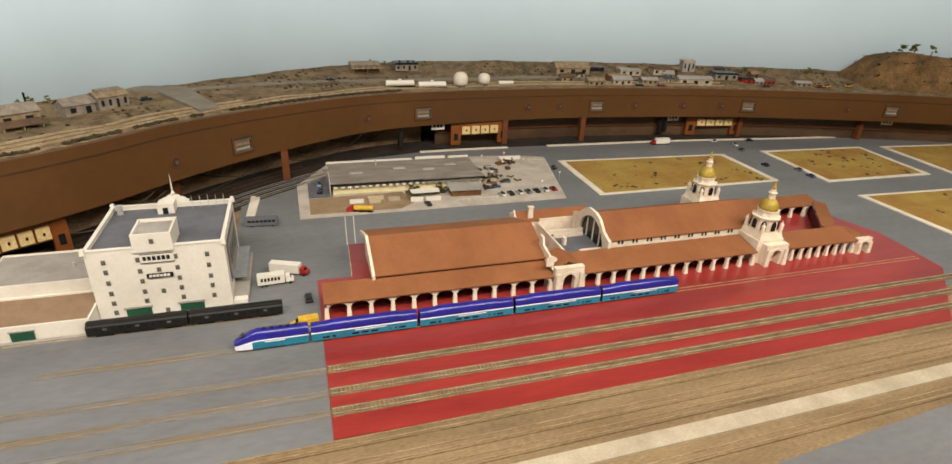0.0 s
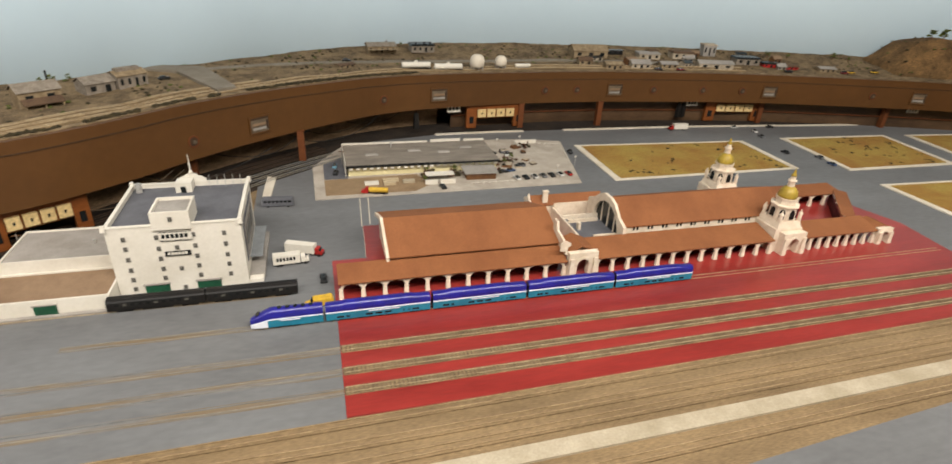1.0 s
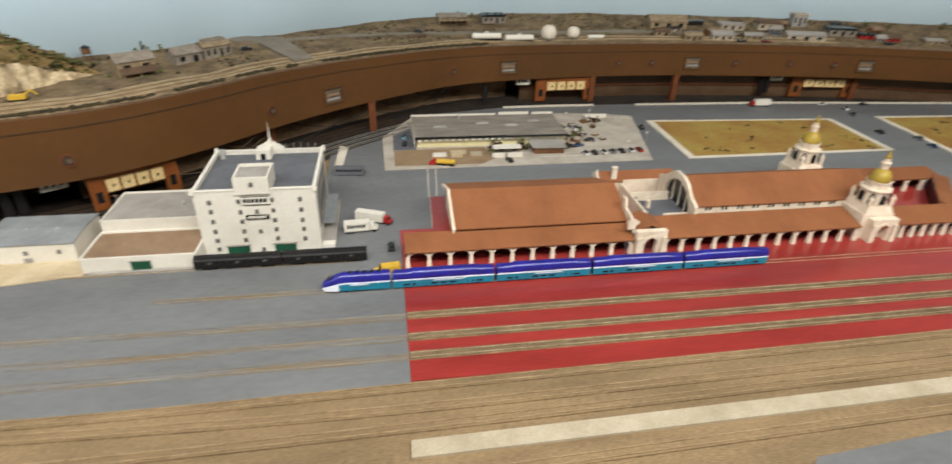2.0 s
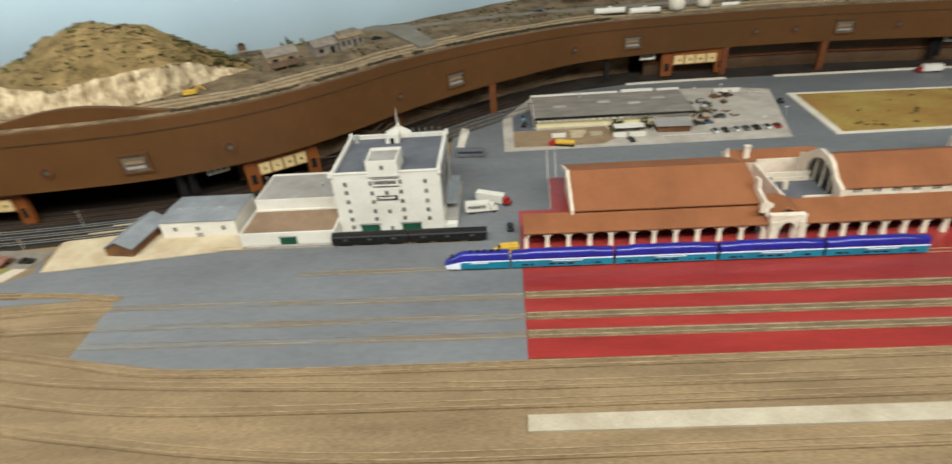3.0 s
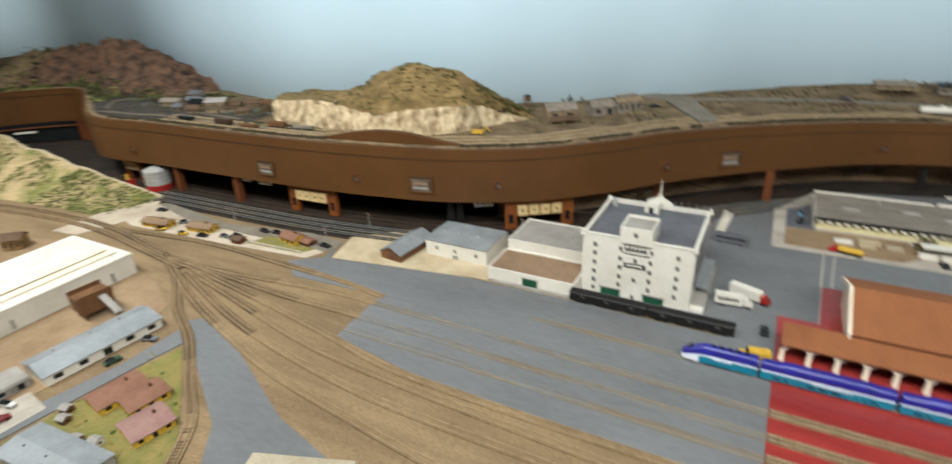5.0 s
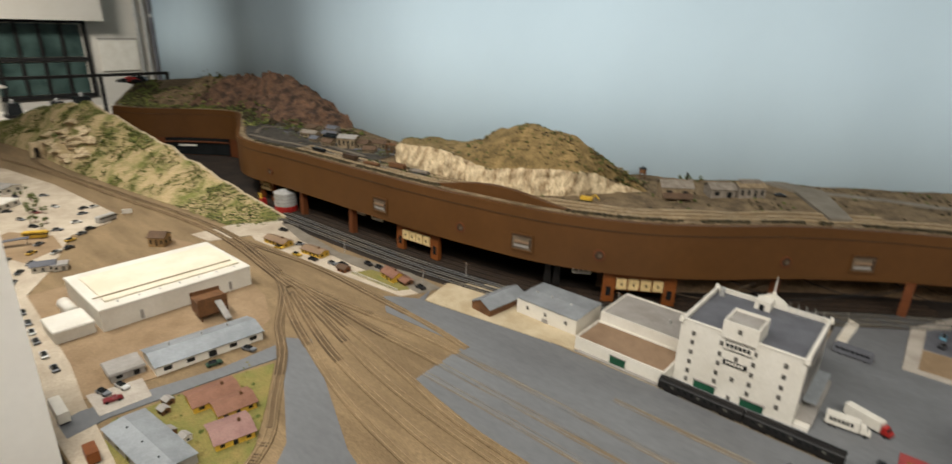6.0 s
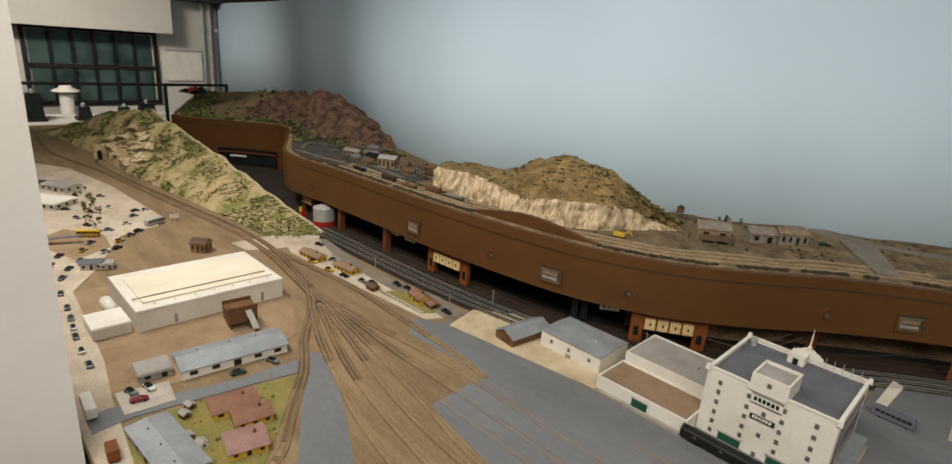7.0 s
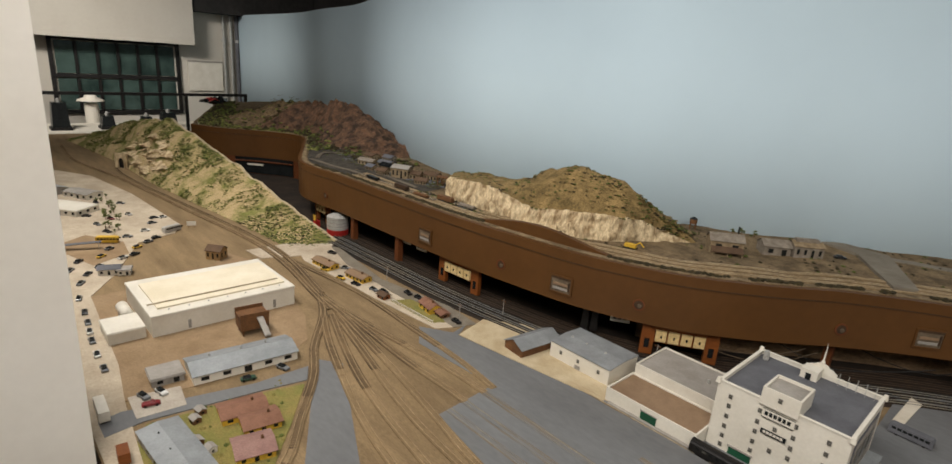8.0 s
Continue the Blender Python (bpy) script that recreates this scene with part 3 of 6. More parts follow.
part("strip", band(gap[3:8], -.010, -.0045, .045, .053), WHITE, t, "white strip")

# second dark sheet, painting the shade below the bay
solid("bay_shade", Build().prism([(-3.0, .045), (-2.6, .078), (-2.2, .11), (-1.9, .135), (-1.95, .2), (-2.28, .32), (-2.57, .45), (-2.77, .34), (-2.9, .2)], .0008, .0014), STAGESHADE, "dark floor of the recessed bay", "floor")

rng = random.Random(7)
for x, y in ((-.052, .752), (.669, .995), (.962, .990), (-1.40, .196), (-1.655, .19), (-.30, .60), (1.62, .955), (2.1, .84)):
    t = thing("deck_post", "square brown post holding up the fascia", "post", x, y + .018, .0, rng.uniform(-4, 4), group="deck posts")
    part("post", Build().box(-.009, -.009, 0, .009, .009, .0868), FASCIADARK, t)


def near_edge(x):
    i = int(np.argmin(np.abs(EDGE[:, 0] - x) + (EDGE[:, 0] < -1.99) * 9))
    g = EDGE[min(i + 1, len(EDGE) - 1)] - EDGE[i - 1]
    return float(np.interp(x, EDGE[55:, 0], EDGE[55:, 1])), math.degrees(math.atan2(g[1], g[0]))


def plate(x):
    y, a = near_edge(x)
    t = thing("control_plate", "small steel connector plate in the brown fascia", "control plate", x, y - .0008, .128, a, "fascia plates")
    b = Build()
    for q in ((-.030, -.023, .030, -.019), (-.030, .019, .030, .023), (-.030, -.019, -.026, .019), (.026, -.019, .030, .019)):
        b.box(q[0], -.003, q[1], q[2], .0, q[3])
    part("frame", b, FASCIA, t)
    # dark strip paints the shade below the frame's top edge
    part("frame_shade", Build().box(-.026, -.0026, .014, .026, -.0009, .019), SOCKET, t, "dark shadowed reveal")
    part("plate", Build().box(-.026, -.0008, -.019, .026, .0, .019), STEEL, t, "dull steel plate")
    for z in (-.013, -.002):
        part("socket_strip", Build().box(-.020, -.0022, z, .018, -.0009, z + .006), ROOFLIGHT if z < -.01 else ROOFTAN, t, "pale socket strip")
    part("lever", Build().box(.0195, -.0024, -.012, .0235, -.0009, .010), SOCKET, t)


def knob(x):
    y, a = near_edge(x)
    t = thing("round_socket", "round recessed socket in the brown fascia", "socket", x, y - .0008, .128, a, "fascia sockets")
    ring = [(math.cos(i * math.pi / 8), math.sin(i * math.pi / 8)) for i in range(16)]
    b = Build().add([(c * .014, -.002, s * .014) for c, s in ring] + [(c * .0105, -.002, s * .0105) for c, s in ring] + [(c * .014, .0, s * .014) for c, s in ring],
                    [(i, (i + 1) % 16, (i + 1) % 16 + 16, i + 16) for i in range(16)] + [(i, i + 32, (i + 1) % 16 + 32, (i + 1) % 16) for i in range(16)])
    part("rim", b, FASCIADARK, t)
    part("socket", Build().slab([(c * .0105, s * .0105) for c, s in ring], "y", -.001, 0), SOCKET, t, "dark brown socket")
    part("knob", Build().slab([(c * .0045 + .002, s * .0045 - .002) for c, s in ring], "y", -.003, -.0011), STEEL, t)


for x in (-1.252, -.788, -.147, .374, 1.01, 1.606, 2.158):
    plate(x)
for x in (-1.80, -.964, -.612, -.282, .193, .749, .867, 1.157, 1.347, 1.50, 1.989):
    knob(x)


def panel(x0, y0, x1, y1, boxes=4):
    """A wooden panel with switch boxes, hung below the fascia."""
    w = math.hypot(x1 - x0, y1 - y0)
    t = thing("switch_panel", "orange wooden panel with a row of cream switch boxes", "switch panel", x0, y0, 0, math.degrees(math.atan2(y1 - y0, x1 - x0)), "switch panels")
    leg = w * .17
    for a in (0, w - leg):
        l = part("side_board", Build().box(a, 0, .006, a + leg, .012, .0865), ORANGE, t)
        part("slot", Build().box(a + leg * .3, -.001, .022, a + leg * .7, -.0001, .045), DARK, l)
    part("header", Build().box(leg + .0005, 0, .038, w - leg - .0005, .012, .0865), ORANGE, t)
    g = (w - 2 * leg) / boxes
    for i in range(boxes):
        q = part("switch_box", Build().box(leg + i * g + g * .08, -.006, .043, leg + (i + 1) * g - g * .08, -.0002, .069), PANELCREAM, t, "cream switch box")
        part("switch", Build().box(leg + (i + .45) * g, -.008, .053, leg + (i + .58) * g, -.0061, .059), DARK, q)


def label_card(x, y, rz, w=.045):
    t = thing("label_card", "white card with dark printed bars below the fascia", "label card", x, y, .0, rz, "label cards")
    part("card", Build().box(-w / 2, 0, .062, w / 2, .002, .084), WHITE, t)
    part("bracket", Build().box(-w / 2, .0022, .062, w / 2, .004, .0868), FASCIADARK, t)
    for i in range(3):
        part("printed_bar", Build().box(-w * .36 + i * w * .26, -.0006, .069, -w * .36 + i * w * .26 + w * .17, -.0001, .078), DARK, t)


panel(-1.205, .219, -1.05, .230)
panel(-.605, .330, -.465, .424)
panel(.475, 1.0, .679, 1.012)
panel(1.40, 1.0, 1.63, .975)
panel(-1.93, .205, -1.84, .207, 3)
for x, y, r in ((-.66, .322, 32), (.43, 1.0, 3), (1.34, 1.005, -4), (-1.38, .225, 5), (-1.3, .225, 5), (2.2, .83, -16)):
    label_card(x, y, r)
for x, y in ((-.74, .30), (-.72, .31), (.30, .97), (1.29, 1.01), (1.31, 1.01)):
    t = thing("hanging_handset", "black throttle handset hanging under the fascia", "handset", x, y, .02, 20, "handsets")
    part("body", Build().frustum(-.009, -.006, .0, .009, .006, .05, .002), BLACK, t)
    part("cord", Build().cyl(0, 0, .0505, .0875, .0015, n=6), BLACK, t)

# ---- upper deck ground ----
NV = 16
cols = resample(np.hstack([EDGE, BACK]), .025)
vs, fs = [], []
for i, (ex, ey, bx, by) in enumerate(cols):
    z0 = edge_z(ex)
    for j in range(NV + 1):
        v = j / NV * (min(1, (ex + 4.2) / (ex - bx)) if bx < -4.2 else 1)
        x, y = ex + (bx - ex) * v, ey + (by - ey) * v
        g = (bx - ex, by - ey)
        if j == 0:
            x, y = x + g[0] * .04, y + g[1] * .04
        zb = float(np.interp(x, [-.8, -.3, .05, .4], [.211, .212, .218, .227]))
        z = z0 + (zb - z0) * v ** 1.3 + (.005 * nz(x, y, 0, 9) + .0025 * nz(x, y, 3, 40)) * min(1, v * 5)
        vs.append((x, y, z))
for i in range(len(cols) - 1):
    for j in range(NV):
        a = i * (NV + 1) + j
        fs.append((a, a + 1, a + NV + 2, a + NV + 1))
b = Build().add(vs, fs)
smooth(solid("deck_ground", b, DECK, "dry desert scenery ground on the upper deck", "ground"))
deckpts = np.array(vs)


def deck_z(x, y):
    i = np.argsort((deckpts[:, 0] - x) ** 2 + (deckpts[:, 1] - y) ** 2)[:3]
    return float(deckpts[i, 2].mean())


# deck track and scrub along the edge
for d in (.05, .075, .1):
    c = offset(EDGE, d)[60:(205 if d < .09 else 150):5]
    p = resample(curve([(*q, deck_z(*q) + .0022) for q in c], 6), .03)
    t = thing("railway_track", "weathered model track along the upper deck's edge", "track", group="tracks")
    part("ballast", Build().sweep(p - (0, 0, .003), .018, .004), BED, t)
    for s in (-1, 1):
        part("rail", Build().sweep(p + (0, 0, .001), .0011, .0014, s * .0045), RAIL, t)
rng = random.Random(11)
b = Build()
for x, y in resample(offset(EDGE, .026), .006):
    if -1.9 < x < .3 and not (-1.06 < x < -.70) and not (-.225 < x < -.16) and nz(x, y, 5, 14) > -.38:
        for _ in range(2):
            q = (x + rng.uniform(-.005, .005), y + rng.uniform(-.005, .005))
            b.clump(*q, edge_z(x) + .0035, rng.uniform(.0035, .0078), rng)
solid("scrub", b, SCRUB, "low dark scrub along the deck's edge", "scrub", "stuff")
b = Build()
for _ in range(3400):
    i, v = rng.randrange(50, len(cols) - 1), rng.uniform(.25, .99)
    ex, ey, bx, by = cols[i]
    x, y = ex + (bx - ex) * v, ey + (by - ey) * v
    if nz(x, y, 8, 7) > -.05:
        b.clump(x, y, deck_z(x, y), rng.uniform(.002, .006), rng, rng.random() < .35, .7)
solid("desert_brush", b, [SCRUB, BUSH], "scattered desert brush on the upper deck", "brush", "stuff")
solid("deck_road", Build().prism([(-.232, .70), (-.193, .735), (-.30, .98), (-.42, 1.0), (-.45, .95), (-.36, .92)], .18, .2175), GRIT, "pale dirt road down to the deck's edge", "road")
solid("deck_road", Build().sweep([(x, y, deck_z(x, y) - .004) for x, y in curve([(-.33, .95), (-.1, 1.04), (.15, 1.1), (.5, 1.13), (.9, 1.15), (1.4, 1.08)])], .03, .0065), GRIT, "pale dirt road across the desert", "road")

# cliff-fronted hill: stations of (foot x, foot y, lip z, ridge x, y, z)
HILLS = curve([(-1.46, .47, .225, -1.50, .52, .225), (-1.395, .385, .262, -1.44, .50, .256), (-1.31, .338, .270, -1.32, .50, .270), (-1.20, .330, .281, -1.21, .50, .279), (-1.10, .333, .275, -1.13, .50, .296),
               (-1.0, .343, .254, -1.06, .50, .338), (-.90, .360, .268, -.97, .50, .362), (-.82, .387, .276, -.89, .50, .361), (-.768, .425, .274, -.83, .51, .346), (-.742, .485, .260, -.775, .53, .318),
               (-.70, .55, .230, -.735, .56, .282), (-.645, .60, .205, -.675, .62, .225)], 30)


def hill_point(c, q):
    """q from 0 at the foot, 1 at the lip, 2 at the ridge, 3 behind it."""
    fx_, fy_, l, rx_, ry_, rz_ = c
    if q <= 1:
        x, y, z = fx_, fy_ + .022 * q ** 2, .199 + (l - .199) * q
        amp = min(1, q * 5)
        y += amp * (.010 * nz(x, z, 1, 42) + .012 * nz(x, 0, 4, 16) + .007 * nz(x, z * .35, 9, 120))
        x += amp * .006 * nz(y, z, 2, 50)
        return (x, y, z + .004 * nz(x, y, 6, 60) * (q > .9))
    if q <= 2:
        u = q - 1
        x, y = fx_ + (rx_ - fx_) * u, fy_ + .022 + (ry_ - fy_ - .022) * u
        z = l + (rz_ - l) * math.sin(u * math.pi / 2) ** .9
    else:
        u = q - 2
        x, y, z = rx_ - .02 * u, ry_ + .11 * u, rz_ - (rz_ - .20) * u ** 1.6
    return (x, y, z + (.009 * nz(x, y, 7, 15) + .005 * nz(x, y, 6, 38)) * min(1, (q - 1) * 4))


t = thing("hill", "tan scrub hill with a cream rock cliff face", "hill")
for nm, qs, m in (("cliff", np.linspace(0, 1, 15), CLIFF), ("hilltop", np.linspace(1, 3, 27), HILL)):
    vs = [hill_point(c, q) for c in HILLS for q in qs]
    w = len(qs)
    b = Build().add(vs, [(i * w + j, (i + 1) * w + j, (i + 1) * w + j + 1, i * w + j + 1) for i in range(len(HILLS) - 1) for j in range(w - 1)])
    o = part(nm, b, m, t)
    if nm == "hilltop":
        smooth(o)
        hb = Build()
        for _ in range(3200):
            p = vs[rng.randrange(len(vs))]
            if nz(p[0], p[1], 9, 12) > -.08:
                hb.clump(p[0] + rng.uniform(-.006, .006), p[1] + rng.uniform(-.006, .006), p[2] - .001, rng.uniform(.0015, .006), rng, rng.choice((0, 1, 1, 2)), flat=.5)
        tagged(part("brush", hb, [SCRUB, BUSH, HILL], t), kind="stuff")

# brown mountain at the far end
MX = np.linspace(-4.0, -1.88, 170)
peak = lambda x: float(np.interp(x, [-4.0, -3.7, -3.45, -3.19, -2.92, -2.75, -2.62, -2.53, -2.45, -2.34, -2.23, -2.18, -2.04, -1.97, -1.935, -1.88], [.2, .205, .235, .30, .348, .35, .348, .374, .384, .368, .328, .308, .268, .248, .205, .19]))
edge_y = lambda x: float(np.interp(x, EDGE[:, 0], EDGE[:, 1])) + max(0, -3.06 - x) * .463
prof = [(0, 0), (.25, .22), (.6, .62), (1, 1), (1.3, .9), (1.8, .5)]
fine = [(y0 + (y1 - y0) * u, q0 + (q1 - q0) * u) for (y0, q0), (y1, q1) in zip(prof, prof[1:]) for u in (0, .2, .4, .6, .8)]
w = len(fine)


def mountain_point(x, v, q):
    y0 = edge_y(x) + .045 if x < -2.3 else .43 + max(0, min(1, (-2.15 - x) / .15)) * (edge_y(x) + .045 - .43)
    y = y0 + (.61 - y0) * v if v < 1 else .61 + .2 * (v - 1)
    crag = .022 * nz(x, y, 1, 9) + .030 * abs(nz(x, y, 2, 19)) - .010 + .016 * nz(x, y, 4, 48) + .008 * nz(x, y, 5, 110)
    return (x + .01 * nz(x, y, 8, 40), y + .02 * nz(x, q, 3, 8), .19 + (peak(x) - .19) * q + crag * min(1, q * 1.4) * min(1, (peak(x) - .19) * 12))


t = thing("mountain", "rugged brown rock mountain against the sky backdrop", "mountain")
for nm, xs_, m, lab in (("rock", MX[MX > -2.86], ROCK, ""), ("foothill", MX[MX < -2.845], DECK, "grey-green scrub foothill")):
    vs = [mountain_point(x, v, q) for x in xs_ for v, q in fine]
    part(nm, Build().add(vs, [(i * w + j, (i + 1) * w + j, (i + 1) * w + j + 1, i * w + j + 1) for i in range(len(xs_) - 1) for j in range(w - 1)]), m, t, lab)
    fb = Build()
    for _ in range(900 if nm == "foothill" else 700):
        k = rng.randrange(len(vs))
        if nm == "foothill" or fine[k % w][1] < .45:
            fb.clump(*vs[k], rng.uniform(.004, .012), rng, rng.choice((0, 0, 1, 2)), .7)
    tagged(part("scrub_cover", fb, [BUSH, SCRUB, MOSS], t), kind="stuff")
b = Build()
for _ in range(1000):
    x = rng.uniform(-4.1, -1.75)
    y = rng.uniform(max(.40, edge_y(x) + .03), max(.56, edge_y(x) + .12))
    b.clump(x, y, deck_z(x, y) + .003, rng.uniform(.004, .014) * (.8 if x > -2.2 else 1.2), rng, rng.random() < .4, .9)
solid("brush", b, [SCRUB, BUSH], "dark green brush below the mountain", "brush", "stuff")
b = Build()
for _ in range(1600):
    x = rng.uniform(-4.0, -2.2)
    y = edge_y(x) + rng.uniform(.02, .16)
    b.clump(x, y, deck_z(x, y) + .001, rng.uniform(.003, .011), rng, rng.choice((0, 0, 1, 2)), .7)
solid("rim_brush", b, [SCRUB, BUSH, MOSS], "dark mixed brush along the recess rim", "brush", "stuff")
# hill at the east end
b = Build()
EX = np.linspace(2.0, 3.1, 40)
vs = []
for x in EX:
    h = float(np.interp(x, [2.12, 2.14, 2.19, 2.24, 2.31, 2.46, 3.1], [.0, .045, .09, .132, .140, .125, .11]))
    c = float(np.interp(x, EDGE[:, 0], EDGE[:, 1])) + .06
    for y, q in ((0, 0), (.02, .35), (.05, .8), (.09, 1), (.14, 1), (.2, .9)):
        vs.append((x, c + y, .183 + h * q + .006 * nz(x, y, 2, 20) * (q > 0)))
t = thing("hill", "ochre earth hill at the far end of the deck", "hill")
part("hillside", b.add(vs, [(i * 6 + j, (i + 1) * 6 + j, (i + 1) * 6 + j + 1, i * 6 + j + 1) for i in range(39) for j in range(5)]), EARTH, t)
hb = Build()
for _ in range(260):
    p = vs[rng.randrange(len(vs))]
    hb.clump(p[0] + rng.uniform(-.01, .01), p[1], p[2], rng.uniform(.002, .007), rng, rng.random() < .4, .6)
tagged(part("brush", hb, [SCRUB, BUSH], t), kind="stuff")

# green hill between the main line and the gap
CX = np.linspace(-4.05, -1.66, 110)
crest = lambda x: float(np.interp(x, [-4.06, -3.7, -3.405, -3.05, -2.848, -2.718, -2.48, -2.319, -2.077, -1.862, -1.69, -1.66], [.05, .14, .198, .238, .215, .186, .149, .126, .077, .033, .006, .002]))
front = lambda x: float(np.interp(x, [-4.05, -3.3, -2.8, -2.37, -1.92, -1.68], [-.27, -.17, -.15, -.10, -.04, -.02]))
rear = lambda x: .137 + (x + 1.69) * .0801
vs = []
NW = 18
for x in CX:
    for j in range(NW + 1):
        q = j / NW
        y = front(x) + (rear(x) - front(x)) * q
        z = crest(x) * (q ** .75 * .8 + .2 * (q > .45) * min(1, (q - .45) * 4)) + (.018 * nz(x, y, 1, 9) + .008 * nz(x, y, 2, 26)) * min(1, q * 4) * min(1, crest(x) * 12)
        vs.append((x, y, max(z, .0004)))
t = thing("hillside", "green scrub hillside with bare sandy banks", "hillside")
smooth(part("slope", Build().add(vs, [(i * (NW + 1) + j, (i + 1) * (NW + 1) + j, (i + 1) * (NW + 1) + j + 1, i * (NW + 1) + j + 1) for i in range(len(CX) - 1) for j in range(NW)]), GREENHILL, t))
b = Build()
rv = [vs[i * (NW + 1) + NW] for i in range(len(CX))]
m = len(rv)
b.add([(x, y + .0005, z) for x, y, z in rv] + [(x, y + .0005, .0005) for x, y, z in rv] + [(x, y + .012, z) for x, y, z in rv] + [(x, y + .012, .0005) for x, y, z in rv],
      [(i, i + 1, m + i + 1, m + i) for i in range(m - 1)] + [(2 * m + i, 3 * m + i, 3 * m + i + 1, 2 * m + i + 1) for i in range(m - 1)] + [(i, 2 * m + i, 2 * m + i + 1, i + 1) for i in range(m - 1)])
part("edge_board", b, SAND, t, "pale cut edge of the hill")
b = Build()
for _ in range(15000):
    i, j = rng.randrange(len(CX)), rng.randrange(1, NW + 1)
    u = rng.random()
    x, y, z = (p + (q - p) * u for p, q in zip(vs[i * (NW + 1) + j], vs[i * (NW + 1) + j - 1]))
    if nz(x, y, 4, 10) + .5 * nz(x, y, 6, 27) + rng.gauss(0, .14) > .05 - (.3 if x > -2.0 else 0) + (.22 if x < -2.75 and j < 11 else 0):
        b.clump(x + rng.uniform(-.012, .012), y + rng.uniform(-.007, .005), z, rng.uniform(.0018, .0052) * (1 if x > -2.4 else 1.5), rng, rng.choice((0, 0, 1, 1, 2) if x > -2.05 else (0, 0, 0, 0, 1, 1)), .35)
tagged(part("shrubs", b, [MOSS, BUSH, SCRUB], t), kind="stuff")
b = Build()
for _ in range(44):
    x = rng.uniform(-3.3, -2.75)
    i = int(np.argmin(np.abs(CX - x)))
    x, y, z = vs[i * (NW + 1) + rng.randrange(2, 12)]
    b.clump(x, y, z - .014, rng.uniform(.018, .04), rng, 0, .6)
tagged(part("outcrop", b, CLIFF, t, "cream rock outcrops"), kind="stuff")
t = thing("tunnel_portal", "small grey tunnel portal in the hillside", "tunnel portal", -3.13, -.178, .004, 42)
arch = [(-.03, .0), (-.03, .07), (.03, .07), (.03, 0), (.014, 0), (.014, .035), (.008, .045), (0, .048), (-.008, .045), (-.014, .035), (-.014, 0)]
part("portal", Build().slab(arch, "y", -.012, .0), CLIFF, t)
part("bore", Build().box(-.0139, -.004, 0, .0139, -.002, .046), BLACK, t)

# ---- station depot ----


def arch_wall(bl, x0, x1, n, y0, y1, spring, top, pier, k=0):
    """Lintels with arched undersides between piers."""
    w = (x1 - x0) / n
    for i in range(n):
        a, e = x0 + i * w + pier / 2, x0 + (i + 1) * w - pier / 2
        r = (e - a) / 2
        under = [(a + r - r * math.cos(q), spring + (top - spring) * .84 * math.sin(q)) for q in np.linspace(0, math.pi, 9)]
        bl.slab([(x0 + i * w, spring), *under, (x0 + (i + 1) * w, spring), (x0 + (i + 1) * w, top), (x0 + i * w, top)], "y", y0, y1, k)


def arcade(parent, x0, x1, n, y, depth=.05, eave=.0325, ridge=.0455):
    b = Build()
    arch_wall(b, 0, (x1 - x0) / n, 1, 0, .005, .0215, eave, .0062)
    arch_mesh = b.mesh("arch", [STUCCO])
    for i in range(n):
        part("arch", arch_mesh, None, parent).location = (x0 + i * (x1 - x0) / n, y, 0)
    # added wall that blocks light; its dark red stands for the shaded inside
    part("inner_shade_wall", Build().box(x0, y + .030, Z2, x1, y + .032, eave), ARCADERED, parent, "dark red inner arcade wall")
    pier = Build().add([(-.0042, -.002, 0), (.0042, -.002, 0), (.0042, .006, 0), (-.0042, .006, 0), (-.0030, 0, .0191), (.0030, 0, .0191), (.0030, .005, .0191), (-.0030, .005, .0191)],
                       [(3, 2, 1, 0), (4, 5, 6, 7), (0, 1, 5, 4), (1, 2, 6, 5), (2, 3, 7, 6), (3, 0, 4, 7)]).mesh("pier", [STUCCO])
    for i in range(n + 1):
        part("pier", pier, STUCCO, parent).location = (x0 + i * (x1 - x0) / n, y, Z2)
    part("arcade_roof", Build().slab([(y - .0035, eave + .0005), (y + depth, ridge), (y + depth, ridge + .0018), (y - .0035, eave + .0023)], "x", x0 - .004, x1 + .004), TILE, parent)


def stepped(cx, w, base, h):
    """A mission gable outline, stepped and curved, standing on base."""
    half = [(.5, 0), (.5, .35), (.42, .42), (.36, .62), (.24, .72), (.18, .92), (.08, 1.0)]
    return [(cx + a * w, base + c * h) for a, c in half] + [(cx - a * w, base + c * h) for a, c in half[::-1]]


def portal(parent, x0, x1, y, depth, top, ow):
    """A block pierced by a round arch."""
    xm = (x0 + x1) / 2
    sp = top * .52
    arc = [(xm + ow / 2 * math.cos(q), sp + ow / 2 * math.sin(q)) for q in np.linspace(0, math.pi, 11)]
    out = [(x0, Z2), (x0, top), (x1, top), (x1, Z2), (xm + ow / 2, Z2), *arc, (xm - ow / 2, Z2)]
    part("portal", Build().slab(out, "y", y, y + depth), STUCCO, parent)
    arc2 = [(xm + (ow / 2 + .005) * math.cos(q), sp + (ow / 2 + .005) * math.sin(q)) for q in np.linspace(0, math.pi, 11)]
    part("archivolt", Build().slab(arc2 + arc[::-1], "y", y - .002, y - .0002), STUCCO, parent)
    for a in (x0 + .003, x1 - .008):
        part("buttress", Build().frustum(a - .003, y - .006, Z2, a + .008, y - .0003, top * .8, .0015), STUCCO, parent)


